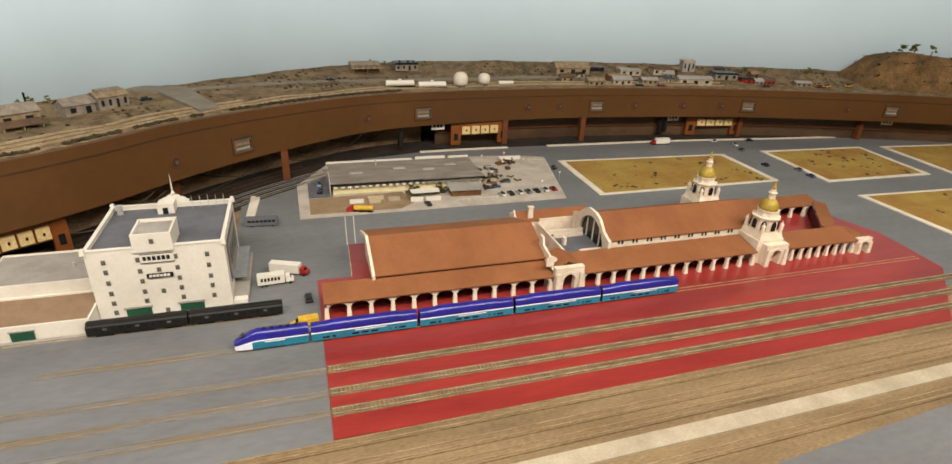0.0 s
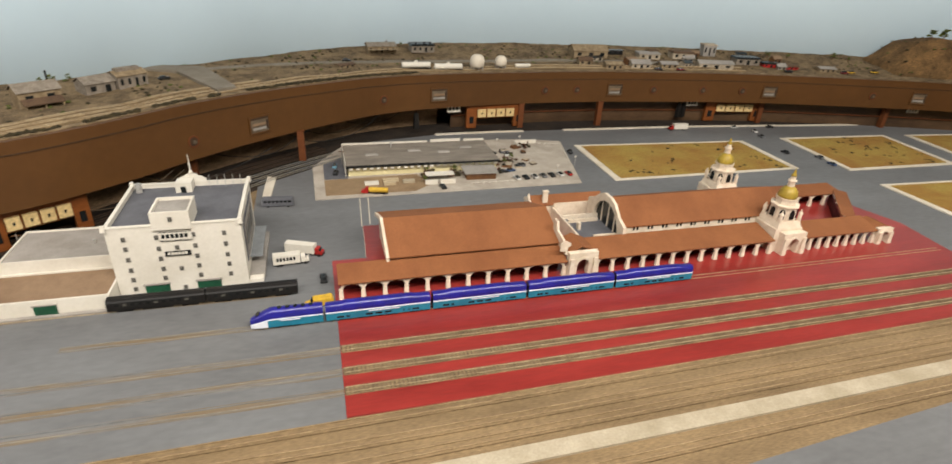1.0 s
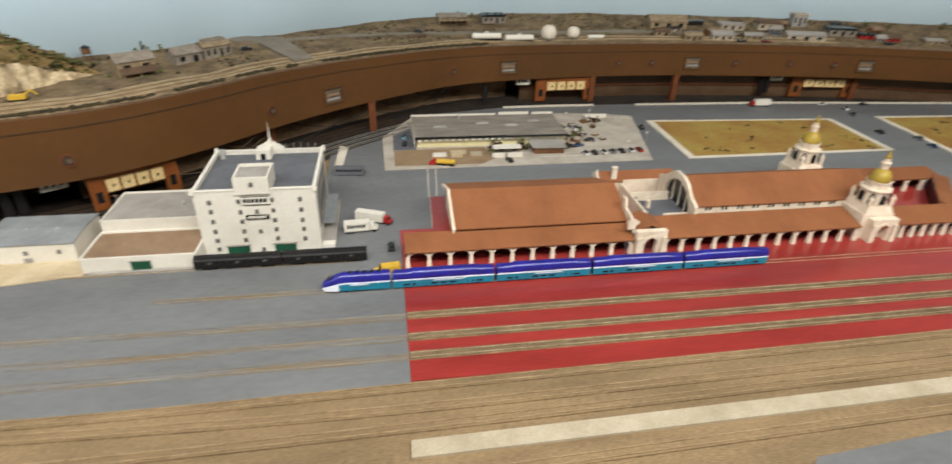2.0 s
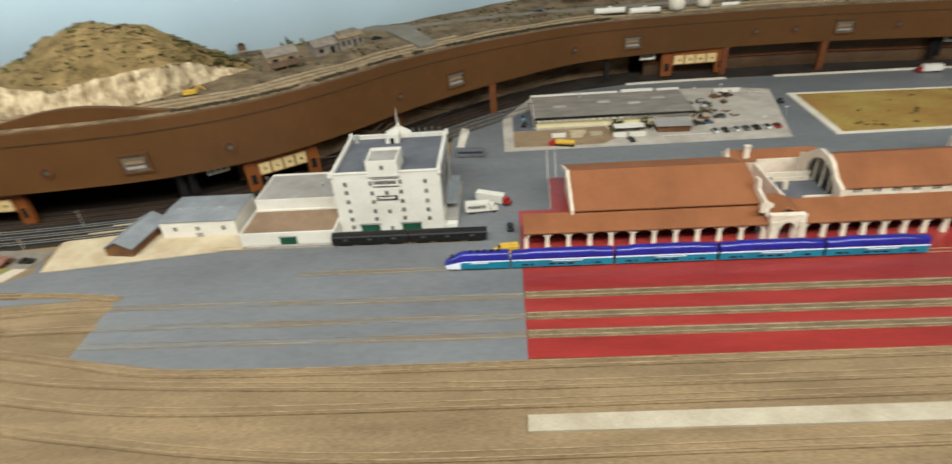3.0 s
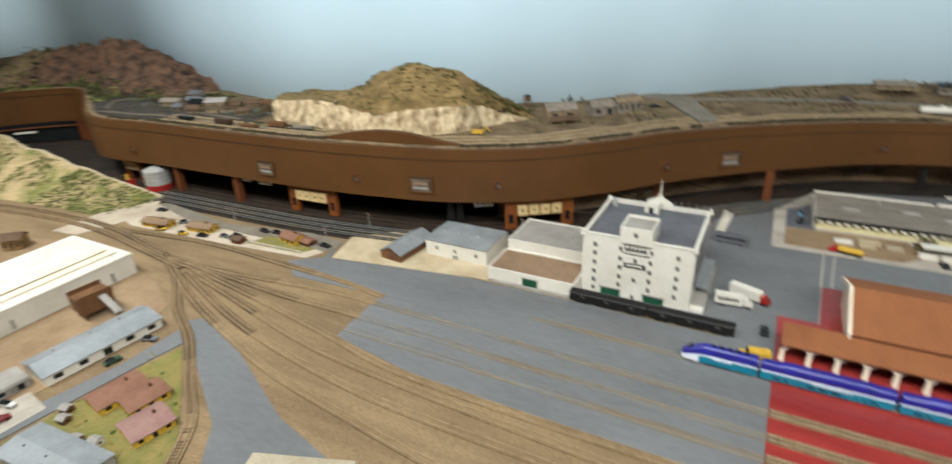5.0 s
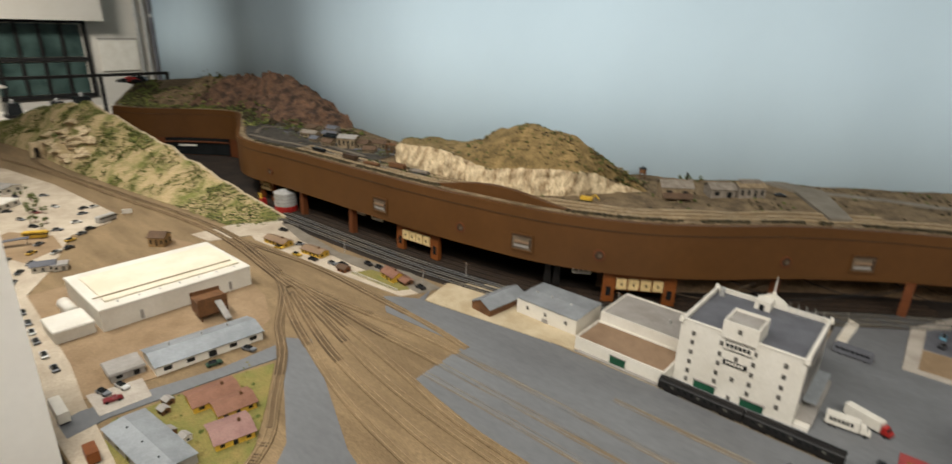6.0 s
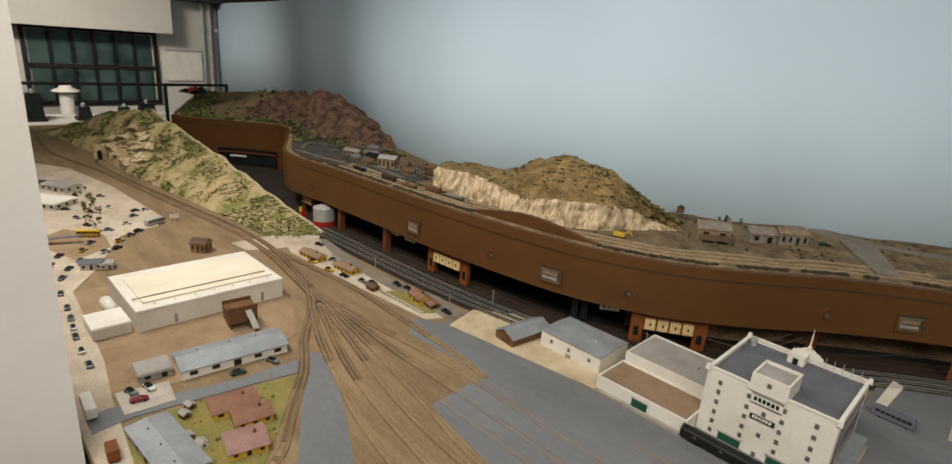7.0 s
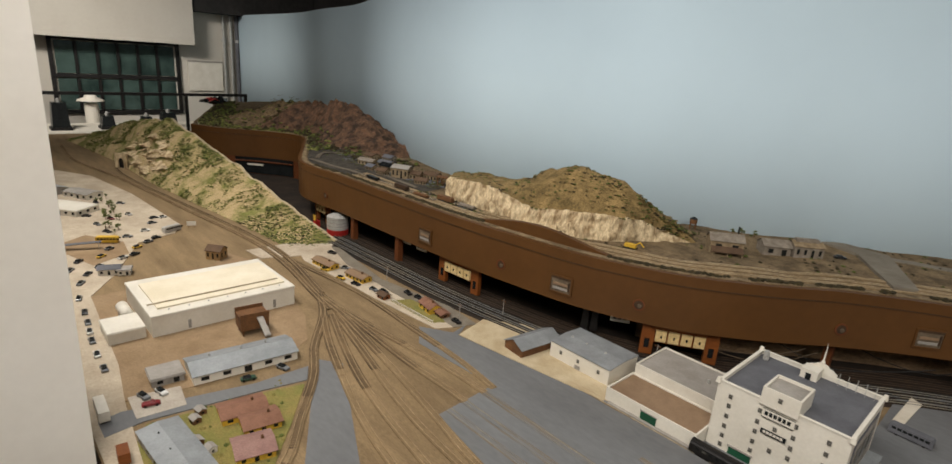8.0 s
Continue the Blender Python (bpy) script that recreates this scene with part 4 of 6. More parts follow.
def bell_tower(parent, cx, cy, base):
    b = Build().frustum(cx - .031, cy - .031, base, cx + .031, cy + .031, .070, .004)
    b.lathe(cx, cy, [(.0285, .0702), (.0262, .098), (.030, .0995), (.030, .102), (.022, .103), (.0205, .113), (.023, .114), (.023, .117)], 8)
    tw = part("tower", b, STUCCO, parent, "white stucco bell tower")
    for i in range(8):
        q = 2 * math.pi * (i + .5) / 8 + math.pi / 8
        o = part("bell_opening", Build().slab([(-.0052, .075), (.0052, .075), (.0052, .090), (.003, .0945), (0, .096), (-.003, .0945), (-.0052, .090)], "y", .0, .002), DARK, tw)
        o.matrix_basis = pose(cx + .0262 * math.cos(q), cy + .0262 * math.sin(q), 0, 0, 0, math.degrees(q) - 90)
    for sx in (-1, 1):
        for sy in (-1, 1):
            part("pinnacle", Build().lathe(cx + sx * .0245, cy + sy * .0245, [(.004, .0702), (.004, .086), (.005, .0865), (.002, .091), (.0005, .096)], 8), STUCCO, parent)
    smooth(part("dome", Build().lathe(cx, cy, [(.0200, .1172), (.0198, .122), (.0175, .130), (.0128, .137), (.0075, .141)], 16), GOLD, parent, "yellow-green tiled dome"))
    part("lantern", Build().lathe(cx, cy, [(.0075, .1412), (.0075, .152), (.0095, .1525), (.0095, .1545), (.006, .156), (.0055, .163)], 8), STUCCO, parent)
    smooth(part("finial", Build().lathe(cx, cy, [(.006, .1632), (.0055, .167), (.002, .1705), (.0035, .173), (.001, .177), (.0004, .181)], 8), GOLD, parent))


def paned(parent, x0, z0, x1, z1, y, name="window", m=DARK):
    """A dark window on a wall that faces -y."""
    return part(name, Build().box(x0, y - .0009, z0, x1, y - .0001, z1), m, parent)


depot = thing("station_depot", "white mission-style station with terracotta roofs and domed towers", "station")
depot.matrix_basis = pose(0, 0, 0)
arcade(depot, .010, .428, 11, .064, .046)
arcade(depot, .497, .905, 12, .064, .06, ridge=.0465)
arcade(depot, .985, 1.185, 8, .064, .05)
# west hall
part("wall", Build().box(.102, .114, Z2, .43, .118, .049).box(.102, .118, Z2, .106, .284, .049).box(.102, .284, Z2, .43, .288, .049), STUCCO, depot)
part("gable_wall", Build().slab([(.1135, .0495), (.2, .083), (.2885, .0495)], "x", .0995, .1015).slab([(.103, .0535), (.2, .0885), (.298, .0535), (.298, .0455), (.2, .0825), (.103, .0455)], "x", .094, .0993), STUCCO, depot)
part("roof", Build().gable(.102, .107, .432, .295, .0515, .0845, .004, .002), TILE, depot)
part("wall", Build().box(.43, .13, Z2, .434, .284, .0445), STUCCO, depot)
# portal with mission gable and its short roof
portal(depot, .433, .493, .058, .012, .052, .024)
part("mission_gable", Build().slab([(.433, .0522), (.433, .060), (.4385, .0635), (.4385, .068), (.429, .0735), (.424, .0735), (.418, .068), (.418, .0522)], "y", .0705, .0735), STUCCO, depot)
part("roof", Build().gable(.436, .0703, .492, .128, .046, .058, 0, .002, "y"), TILE, depot)
part("west_gable", Build().slab([(.07, .044), (.09, .066), (.12, .072), (.125, .088), (.14, .088), (.14, .044)], "x", .430, .4345), STUCCO, depot)
# courtyard block
part("courtyard_wall", Build().box(.495, .128, Z2, .578, .132, .032).box(.495, .132, Z2, .499, .298, .036).box(.499, .245, Z2, .585, .249, .038).box(.499, .294, Z2, .6, .298, .045), STUCCO, depot)
part("courtyard_floor", Build().box(.5, .1325, Z2, .584, .2445, .029), ROOFGREY, depot)
for q in ((.53, .15, .58, .154, .036), (.512, .19, .518, .20, .045), (.505, .225, .575, .229, .037)):
    part("parapet", Build().box(q[0], q[1], .0292, q[2], q[3], q[4]), STUCCO, depot)
# north wing
part("wall", Build().box(.447, .302, Z2, .62, .338, .038), STUCCO, depot)
part("roof", Build().gable(.45, .302, .622, .338, .0385, .056, .002, .002), TILE, depot)
part("gable_wall", Build().slab([(.298, .038), (.298, .046), (.312, .050), (.32, .062), (.328, .050), (.342, .046), (.342, .038)], "x", .443, .4465), STUCCO, depot)
part("chimney", Build().frustum(.474, .303, .045, .486, .311, .070, .001).box(.4735, .3025, .0702, .4865, .3115, .073), STUCCO, depot)
# waiting hall
part("wall", Build().box(.585, .132, Z2, .925, .136, .0585).box(.585, .27, Z2, .925, .274, .0585).box(.921, .1365, Z2, .925, .2695, .0585), STUCCO, depot)
part("roof", Build().gable(.588, .13, .99, .28, .0592, .092, .001, .0022), TILE, depot)
arch = [(.2 + .055 * math.cos(q), .030 + .055 * math.sin(q)) for q in np.linspace(0, math.pi, 17)]
part("hall_gable", Build().slab([(.122, Z2), (.122, .062), (.15, .073), (.17, .092), (.19, .099), (.22, .099), (.235, .092), (.26, .073), (.286, .062), (.286, Z2), (.258, Z2), (.255, .03), *arch[1:-1], (.145, .03), (.145, Z2)], "x", .578, .5845), STUCCO, depot)
part("hall_window", Build().slab([(.145, Z2), (.255, Z2), (.255, .03), *arch[1:-1], (.145, .03)], "x", .5855, .587), DARK, depot, "large dark arched window")
for q in (.172, .2, .228):
    part("mullion", Build().box(.583, q - .001, .01, .5853, q + .001, .078), STUCCO, depot)
for i in range(9):
    for dx in (0, .0085):
        paned(depot, .606 + i * .0345 + dx, .0505, .606 + i * .0345 + dx + .0045, .0575, .132)
# towers
portal(depot, .925, .983, .056, .014, .050, .024)
part("tower_base", Build().box(.912, .0705, Z2, .980, .135, .0555), STUCCO, depot)
bell_tower(depot, .946, .102, .0557)
part("tower_base", Build().box(.911, .282, Z2, .980, .342, .0555), STUCCO, depot)
bell_tower(depot, .946, .310, .0557)
# east patio
for (a0, b0, a1, b1) in ((1.190, .125, 1.30, .26),):
    d = math.hypot(a1 - a0, b1 - b0)
    ob = thing("patio_arcade", "open patio arcade with white piers under a terracotta roof", "arcade", a0, b0, 0, math.degrees(math.atan2(b1 - b0, a1 - a0)))
    arcade(ob, 0, d, 6, 0, .03, ridge=.036)
ob = thing("patio_arcade", "open patio arcade with white piers under a terracotta roof", "arcade", .985, .262, 0, 0)
arcade(ob, 0, .30, 7, 0, .05, ridge=.040)
portal(depot, 1.19, 1.232, .06, .01, .038, .022)
part("gate_roof", Build().gable(1.187, .0702, 1.235, .118, .033, .041, 0, .0018, "y"), TILE, depot)

# ---- trains ----


def hull():
    """Cross-section of a coach: (y, z) outline with rounded shoulders."""
    return [(0, .006), (0, .0192), (0, .0206), (.0004, .0213), (.0012, .031), (.0042, .0352), (.0095, .0362), (.0148, .0352), (.0178, .031), (.0186, .0213), (.019, .0206), (.019, .0192), (.019, .006)]


def coach(x0, length, loco=False):
    nm = "locomotive" if loco else "passenger_coach"
    t = thing(nm, "streamlined blue white and teal diesel locomotive" if loco else "blue white and teal double-deck passenger coach", "locomotive" if loco else "train coach", x0, 0, 0, group="" if loco else "passenger train coaches")
    prof = hull()
    xs = [0, .006, .016, .026, .034, length - .001, length] if loco else [0, .0012, .026, .032, length - .032, length - .026, length - .0012, length]

    def ztop(i, z):
        x = xs[i]
        if loco:
            cut = [.45, .58, .76, .93, 1, 1, .97][i]
        else:
            cut = [.90, .93, .94, 1, 1, .94, .93, .90][i]
        return .006 + (z - .006) * cut if z > .0213 or loco else z

    def shell(a, e, mname, m, i0=0, i1=99):
        b = Build()
        w = e - a + 1
        pts = []
        for i, x in list(enumerate(xs))[i0:i1 + 1]:
            pin = (.35 if i == 0 else .15 if i == 1 else .05 if i == 2 else 0) if loco else (.06 if i in (0, len(xs) - 1) else 0)
            for y, z in prof[a:e + 1]:
                pts.append((x, .0095 + (y - .0095) * (1 - pin), ztop(i, z)))
        fs = [(i * w + j, (i + 1) * w + j, (i + 1) * w + j + 1, i * w + j + 1) for i in range(len(pts) // w - 1) for j in range(w - 1)]
        b.add(pts, fs)
        return part(mname, b, m, t)

    low, up = (TEAL, BLUE)
    shell(0, 1, "lower_side", low, 3 if loco else 0)
    shell(11, 12, "lower_side", low, 3 if loco else 0)
    if loco:
        shell(0, 1, "nose_side", STRIPE, 0, 3)
        shell(11, 12, "nose_side", STRIPE, 0, 3)
    shell(1, 3, "stripe", STRIPE)
    shell(9, 11, "stripe", STRIPE)
    smooth(shell(3, 9, "roof_shell", up))
    for i in (0, len(xs) - 1):
        pin = (.35 if i == 0 else 0) if loco else .06
        part("end_plate", Build().add([(xs[i], .0095 + (y - .0095) * (1 - pin), ztop(i, z)) for y, z in prof], [tuple(range(len(prof)))]), STRIPE if loco and i == 0 else BLACK if not loco else BLUE, t)
    if loco:
        part("windscreen", Build().add([(.0085, .004, .0262), (.0085, .015, .0262), (.0145, .0155, .0305), (.0145, .0035, .0305)], [(0, 1, 2, 3)]), DARK, t)
        part("lettering_bar", Build().box(.045, -.0007, .0165, .075, -.0003, .0185), STRIPE, t)
        for i in range(5):
            part("roof_fan", Build().cyl(.045 + i * .012, .0095, .0362, .0371, .0035, n=10), DARK, t)
    else:
        part("lettering_bar", Build().box(length * .40, -.0005, .0162, length * .70, -.0001, .0178), STRIPE, t)
        for i in range(9):
            for z in (.0095, .0235):
                if not (z < .02 and i in (2, 6)):
                    x = length * .1 + i * length * .09
                    dy = .0 if z < .02 else .0003
                    part("window", Build().box(x, -.0004 + dy, z, x + length * .065, .0001 + dy, z + (.003 if z < .02 else .0036)), DARK if z < .02 else BLUE, t)
        for x in (length * .22, length * .74):
            part("door", Build().box(x, -.0006, .0066, x + .007, -.0002, .0155), TEAL, t)
    for x in ((.014, length - .022) if loco else (.018, length - .026)):
        g = part("bogie", Build().box(x - .009, .002, .0036, x + .013, .017, .0058), BLACK, t)
        for dx in (-.005, .008):
            part("wheelset", Build().slab([(x + dx + .0032 * math.cos(q), .0038 + .0032 * math.sin(q)) for q in np.linspace(0, 5.5, 8)], "y", .0035, .0155), RAIL, g)
    part("underframe", Build().box(length * .3, .002, .0030, length * .68, .017, .0059), BLACK, t)


coach(-.133, .111, True)
for x0, x1 in ((-.018, .1545), (.159, .3275), (.332, .5005), (.505, .669)):
    coach(x0, x1 - x0)


def black_car(x0, length):
    t = thing("passenger_car", "black heavyweight railway passenger car", "train car", x0, .093, 0, group="black railway cars")
    p = [(0, .006), (0, .021), (.002, .0235), (.005, .0245), (.006, .0268), (.013, .0268), (.014, .0245), (.017, .0235), (.019, .021), (.019, .006)]
    part("body", Build().slab(p, "x", 0, length), BLACK, t)
    for i in range(11):
        part("window", Build().box(.012 + i * .0115, -.0005, .0145, .018 + i * .0115, -.0001, .0185), WINGREY if i % 4 == 1 else DARK, t)
    part("letterboard", Build().box(.03, -.0004, .0198, length - .03, -.0001, .0208), DARK, t)
    for x in (.024, length - .024):
        part("bogie", Build().box(x - .013, .003, .0015, x + .013, .016, .0059), BLACK, t)
    part("underframe", Build().box(.05, .003, .0025, length - .05, .016, .0059), BLACK, t)


black_car(-.357, .146)
black_car(-.2085, .146)
track([(-.62, .1025), (-.4, .1025), (-.068, .1025)], z=.0016, bed=WORN, ties=False, railmat=RAIL, label="siding track sunk in the grey pavement")
track([(-.4, .0095), (-.2, .0095), (0, .0095)], z=.0016, bed=WORN, ties=False, railmat=WORNRAIL, bedw=.014, label="street track painted over in worn grey")
track([(.0, .0095), (.4, .0095), (.7, .0095), (1.34, .0095)], z=.0026, bed=RED, ties=False, railmat=RAIL, bedw=.014, label="platform track sunk in red paving")

# ---- storage warehouse ----
wh = thing("warehouse", "white six-storey storage warehouse with a dark flat roof", "warehouse")
X0, X1, Y0, Y1, TOP = -.352, -.146, .149, .335, .1265
b = Build().ring(X0, Y0, X1, Y1, Z1, TOP, .004)
part("wall", b, WHITE, wh)
part("roof", Build().box(X0 + .0042, Y0 + .0042, TOP - .012, X1 - .0042, Y1 - .0042, TOP - .0065), ROOFGREY, wh, "dark grey felt roof")
cap = Build().ring(X0 - .001, Y0 - .001, X1 + .001, Y1 + .001, TOP + .0001, TOP + .0022, .006)
part("coping", cap, WHITE, wh)
for x in (X0, X1):
    for y in (Y0, Y1):
        part("corner_post", Build().frustum(x - .004, y - .004, TOP - .004, x + .004, y + .004, TOP + .006, .0012), WHITE, wh)
win = Build().box(-.0034, -.0009, -.0043, .0034, -.0002, .0043, 0)
win.box(-.0026, -.0013, -.0035, -.0003, -.00095, -.0003, 1).box(.0003, -.0013, -.0035, .0026, -.00095, -.0003, 1).box(-.0026, -.0013, .0003, -.0003, -.00095, .0035, 1).box(.0003, -.0013, .0003, .0026, -.00095, .0035, 1)
win = win.mesh("window", [ROOFLIGHT, WINGREY])
for x, rws in ((-.327, (.106, .088, .068, .048, .029, .011)), (-.278, (.106, .085, .066, .046, .028)), (-.250, (.085, .044, .006)), (-.222, (.107, .086, .066, .047, .028)), (-.174, (.106, .085, .064, .045, .025))):
    for z in rws:
        part("window", win, None, wh).location = (x, Y0, z)
for x in (-.312, -.230):
    d = part("loading_door", Build().box(x, Y0 - .0012, Z1 + .0002, x + .038, Y0 - .0002, .016), GREEN, wh, "green loading door")
    part("door_frame", Build().box(x - .002, Y0 - .003, .0162, x + .040, Y0 - .0002, .019), ROOFLIGHT, d)
for (x0, z0, x1, z1) in ((-.274, .100, -.224, .1145), (-.270, .070, -.230, .079)):
    pale = z1 > .11
    s = part("sign_board", Build().box(x0, Y0 - .0022, z0, x1, Y0 - .0014, z1), WHITE if pale else DARK, wh, "white sign board with dark bars" if pale else "dark sign board with white bars")
    if pale:
        for z in (z0 - .0008, z1 + .0001):
            part("sign_rim", Build().box(x0, Y0 - .0026, z, x1, Y0 - .0014, z + .0007), DARK, s)
    nb = 6
    for i in range(nb):
        a = x0 + .004 + i * (x1 - x0 - .008) / nb
        part("sign_bar", Build().box(a, Y0 - .0028, z0 + (z1 - z0) * .28, a + (x1 - x0) * .1, Y0 - .0023, z1 - (z1 - z0) * .22), DARK if pale else WHITE, s)
# east wall mural and dock
f = part("mural_frame", Build().box(X1 + .0002, .17, .035, X1 + .0012, .31, .112), ROOFGREY, wh, "large framed sign on the side wall")
part("mural_panel", Build().box(X1 + .0014, .178, .042, X1 + .002, .302, .105), ROOFLIGHT, f)
for i in range(3):
    part("mural_bar", Build().box(X1 + .0022, .19 + i * .036, .06, X1 + .0028, .214 + i * .036, .092), WINGREY, f)
part("loading_dock", Build().box(X1 + .0003, .165, Z1, X1 + .026, .33, .011), ROOFLIGHT, wh)
part("dock_canopy", Build().box(X1 + .0003, .20, .026, X1 + .022, .325, .0275), TIN, wh)
part("dock_step", Build().box(X1 + .001, .150, Z1, X1 + .024, .1648, .008), WHITE, wh)
# penthouse, stair head with curved gable, chimney, poles
ph = part("penthouse", Build().ring(-.281, .1455, -.222, .209, TOP - .0064, .152, .0033), WHITE, wh)
part("penthouse_roof", Build().box(-.2778, .1492, .144, -.2252, .2058, .147), ROOFLIGHT, ph)
part("window", win, None, ph).location = (-.2515, .1455, .139)
sh = part("stair_head", Build().box(-.271, .300, TOP - .006, -.243, .328, .139), WHITE, wh)
part("door", Build().box(-.262, .2988, TOP - .006, -.253, .2998, .1325), DARK, sh)
part("curved_gable", Build().slab(stepped(-.247, .052, TOP + .0022, .017), "y", .3305, .334), WHITE, wh)
part("finial", Build().lathe(-.247, .332, [(.003, .1458), (.004, .149), (.0015, .153), (.0012, .168), (.0002, .186)], 8), WHITE, wh)
part("chimney", Build().cyl(-.335, .312, TOP - .006, .138, .0055, n=12), SILVER, wh)
for i in range(5):
    part("roof_pole", Build().cyl(-.215 + i * .014, .322, TOP - .006, .145, .0006, n=5), SILVER, wh)

# low annexes and sheds beside it


def annex(x0, y0, x1, y1, h, roof, label):
    t = thing("annex", label, "annex", group="warehouse annexes")
    part("wall", Build().ring(x0, y0, x1, y1, .0005, h, .003), WHITE, t)
    part("roof", Build().box(x0 + .0031, y0 + .0031, h - .007, x1 - .0031, y1 - .0031, h - .003), roof, t)
    return t


a = annex(-.541, .108, -.3535, .2015, .030, ROOFTAN, "low white annex with a brown flat roof")
d = part("door", Build().box(-.462, .1065, .004, -.43, .1078, .020), GREEN, a, "dark green roller door")
part("door_frame", Build().box(-.464, .1062, .0202, -.428, .1078, .0222), ROOFLIGHT, d)
part("dock", Build().box(-.53, .100, .0014, -.36, .1075, .004), ROOFLIGHT, a)
a = annex(-.538, .202, -.3535, .322, .052, ROOFLIGHT, "white annex with a grey flat roof behind parapets")
part("roof_vent", Build().cyl(-.41, .26, .049, .056, .003, n=8), SILVER, a)
t = thing("shed", "long white shed with a low grey roof", "shed")
part("wall", Build().box(-.722, .152, .0005, -.566, .258, .037), WHITE, t)
for q in (-.722, -.569):
    part("gable_wall", Build().slab([(.152, .0372), (.205, .0402), (.258, .0372)], "x", q, q + .003), WHITE, t)
part("roof", Build().gable(-.722, .152, -.566, .258, .0375, .0408, .0015, .0015), TIN, t)
for x in (-.692, -.645, -.592):
    part("window", win, None, t).location = (x, .152, .022)
part("door", Build().box(-.652, .1508, .0024, -.638, .1518, .0115), ROOFLIGHT, t)
for x in (-.70, -.66, -.61):
    part("roof_vent", Build().cyl(x, .20, .0400, .0445, .0025, n=8), SILVER, t)
t = thing("shed", "small brown wooden shed with a grey pitched roof", "shed", -.772, .148, 0, -6)
part("wall", Build().box(-.029, -.058, .001, .029, .058, .02), WOOD, t)
for q in (-.058, .055):
    part("gable_wall", Build().slab([(-.029, .0202), (0, .034), (.029, .0202)], "y", q, q + .003), WOOD, t)
part("roof", Build().gable(-.029, -.058, .029, .058, .0195, .035, .003, .0014, "y"), TIN, t)

# ---- vehicles ----


def car(x, y, rz, m, z=Z1, label=None, s=1.0, truck=False):
    names = {"car_black": "black", "car_white": "white", "car_grey": "grey", "car_maroon": "maroon", "car_green": "green", "car_blue": "blue", "yellow_paint": "yellow", "red_paint": "red", "light_blue_paint": "pale blue"}
    cn = names.get(m.name, "plain")
    t = thing("pickup_truck" if truck else "car", label or f"{cn} model {'pickup truck' if truck else 'car'} parked on the layout", "pickup truck" if truck else "car", x, y, z, rz, "model cars")
    key = m.name + ("_p" if truck else "")
    if key not in CARS:
        b = Build().slab([(-.014, .002), (-.0145, .0052), (-.013, .0062), (.006, .0064), (.0135, .0056), (.0145, .0045), (.0143, .002)], "y", -.0055, .0055)
        cab = Build().frustum(-.0105 if not truck else -.001, -.005, .0063, .0055 if not truck else .007, .005, .0098, .0018)
        wheel = Build().slab([(.0024 * math.cos(q), .0024 * math.sin(q)) for q in np.linspace(0, 5.5, 8)], "y", -.0006, .0006)
        CARS[key] = (b.mesh("body", [m]), cab.mesh("cabin", [DARK if not truck else m]), wheel.mesh("wheel", [BLACK]))
    for nm, me in zip(("body", "cabin"), CARS[key][:2]):
        part(nm, me, None, t)
    for wx in (-.009, .009):
        for wy in (-.0055, .0055):
            part("wheel", CARS[key][2], None, t).location = (wx, wy, .0024)
    t.scale = (s, s, s)
    return t


CARS = {}
K, W, G, MR, GN, BL = CARCOLS


def box_truck(x, y, rz, body, cabm, label, length=.062, z=Z1, bars=False):
    t = thing("box_truck", label, "truck", x, y, z, rz, "model trucks")
    part("box_body", Build().box(-length / 2, -.008, .005, length / 2 - .016, .008, .023), body, t)
    part("chassis", Build().box(-length / 2, -.006, .003, length / 2, .006, .0049), BLACK, t)
    c = part("cab", Build().slab([(length / 2 - .0145, .005), (length / 2 - .0145, .017), (length / 2 - .007, .017), (length / 2 - .005, .011), (length / 2, .010), (length / 2, .005)], "y", -.007, .007), cabm, t)
    part("windscreen", Build().slab([(length / 2 - .0065, .0165), (length / 2 - .0045, .0115), (length / 2 - .0043, .0116), (length / 2 - .0063, .0166)], "y", -.006, .006), DARK, c)
    if bars:
        for i in range(6):
            part("printed_bar", Build().box(-length / 2 + .006 + i * .006, -.0084, .012, -length / 2 + .010 + i * .006, -.0081, .019), DARK, t)
    for wx in (-length / 2 + .008, -length / 2 + .015, length / 2 - .007):
        for wy in (-.0065, .0065):
            part("wheel", Build().slab([(wx + .003 * math.cos(q), .003 + .003 * math.sin(q)) for q in np.linspace(0, 5.5, 8)], "y", wy - .001, wy + .001), BLACK, t)


def bus(x, y, rz, m, label, z=Z1, length=.07):
    t = thing("bus", label, "bus", x, y, z, rz, "model buses")
    part("body", Build().slab([(-length / 2, .003), (-length / 2, .018), (-length / 2 + .002, .0205), (length / 2 - .003, .0205), (length / 2, .016), (length / 2, .003)], "y", -.0085, .0085), m, t)
    for i in range(7):
        for s in (-1, 1):
            part("window", Build().box(-length / 2 + .005 + i * .0088, s * .0088 - .0002, .0115, -length / 2 + .012 + i * .0088, s * .0088 + .0002, .0165), DARK, t)
    for wx in (-length / 2 + .014, length / 2 - .012):
        for s in (-1, 1):
            part("wheel", Build().slab([(wx + .003 * math.cos(q), .003 + .003 * math.sin(q)) for q in np.linspace(0, 5.5, 8)], "y", s * .0078 - .0006, s * .0078 + .0006), BLACK, t)


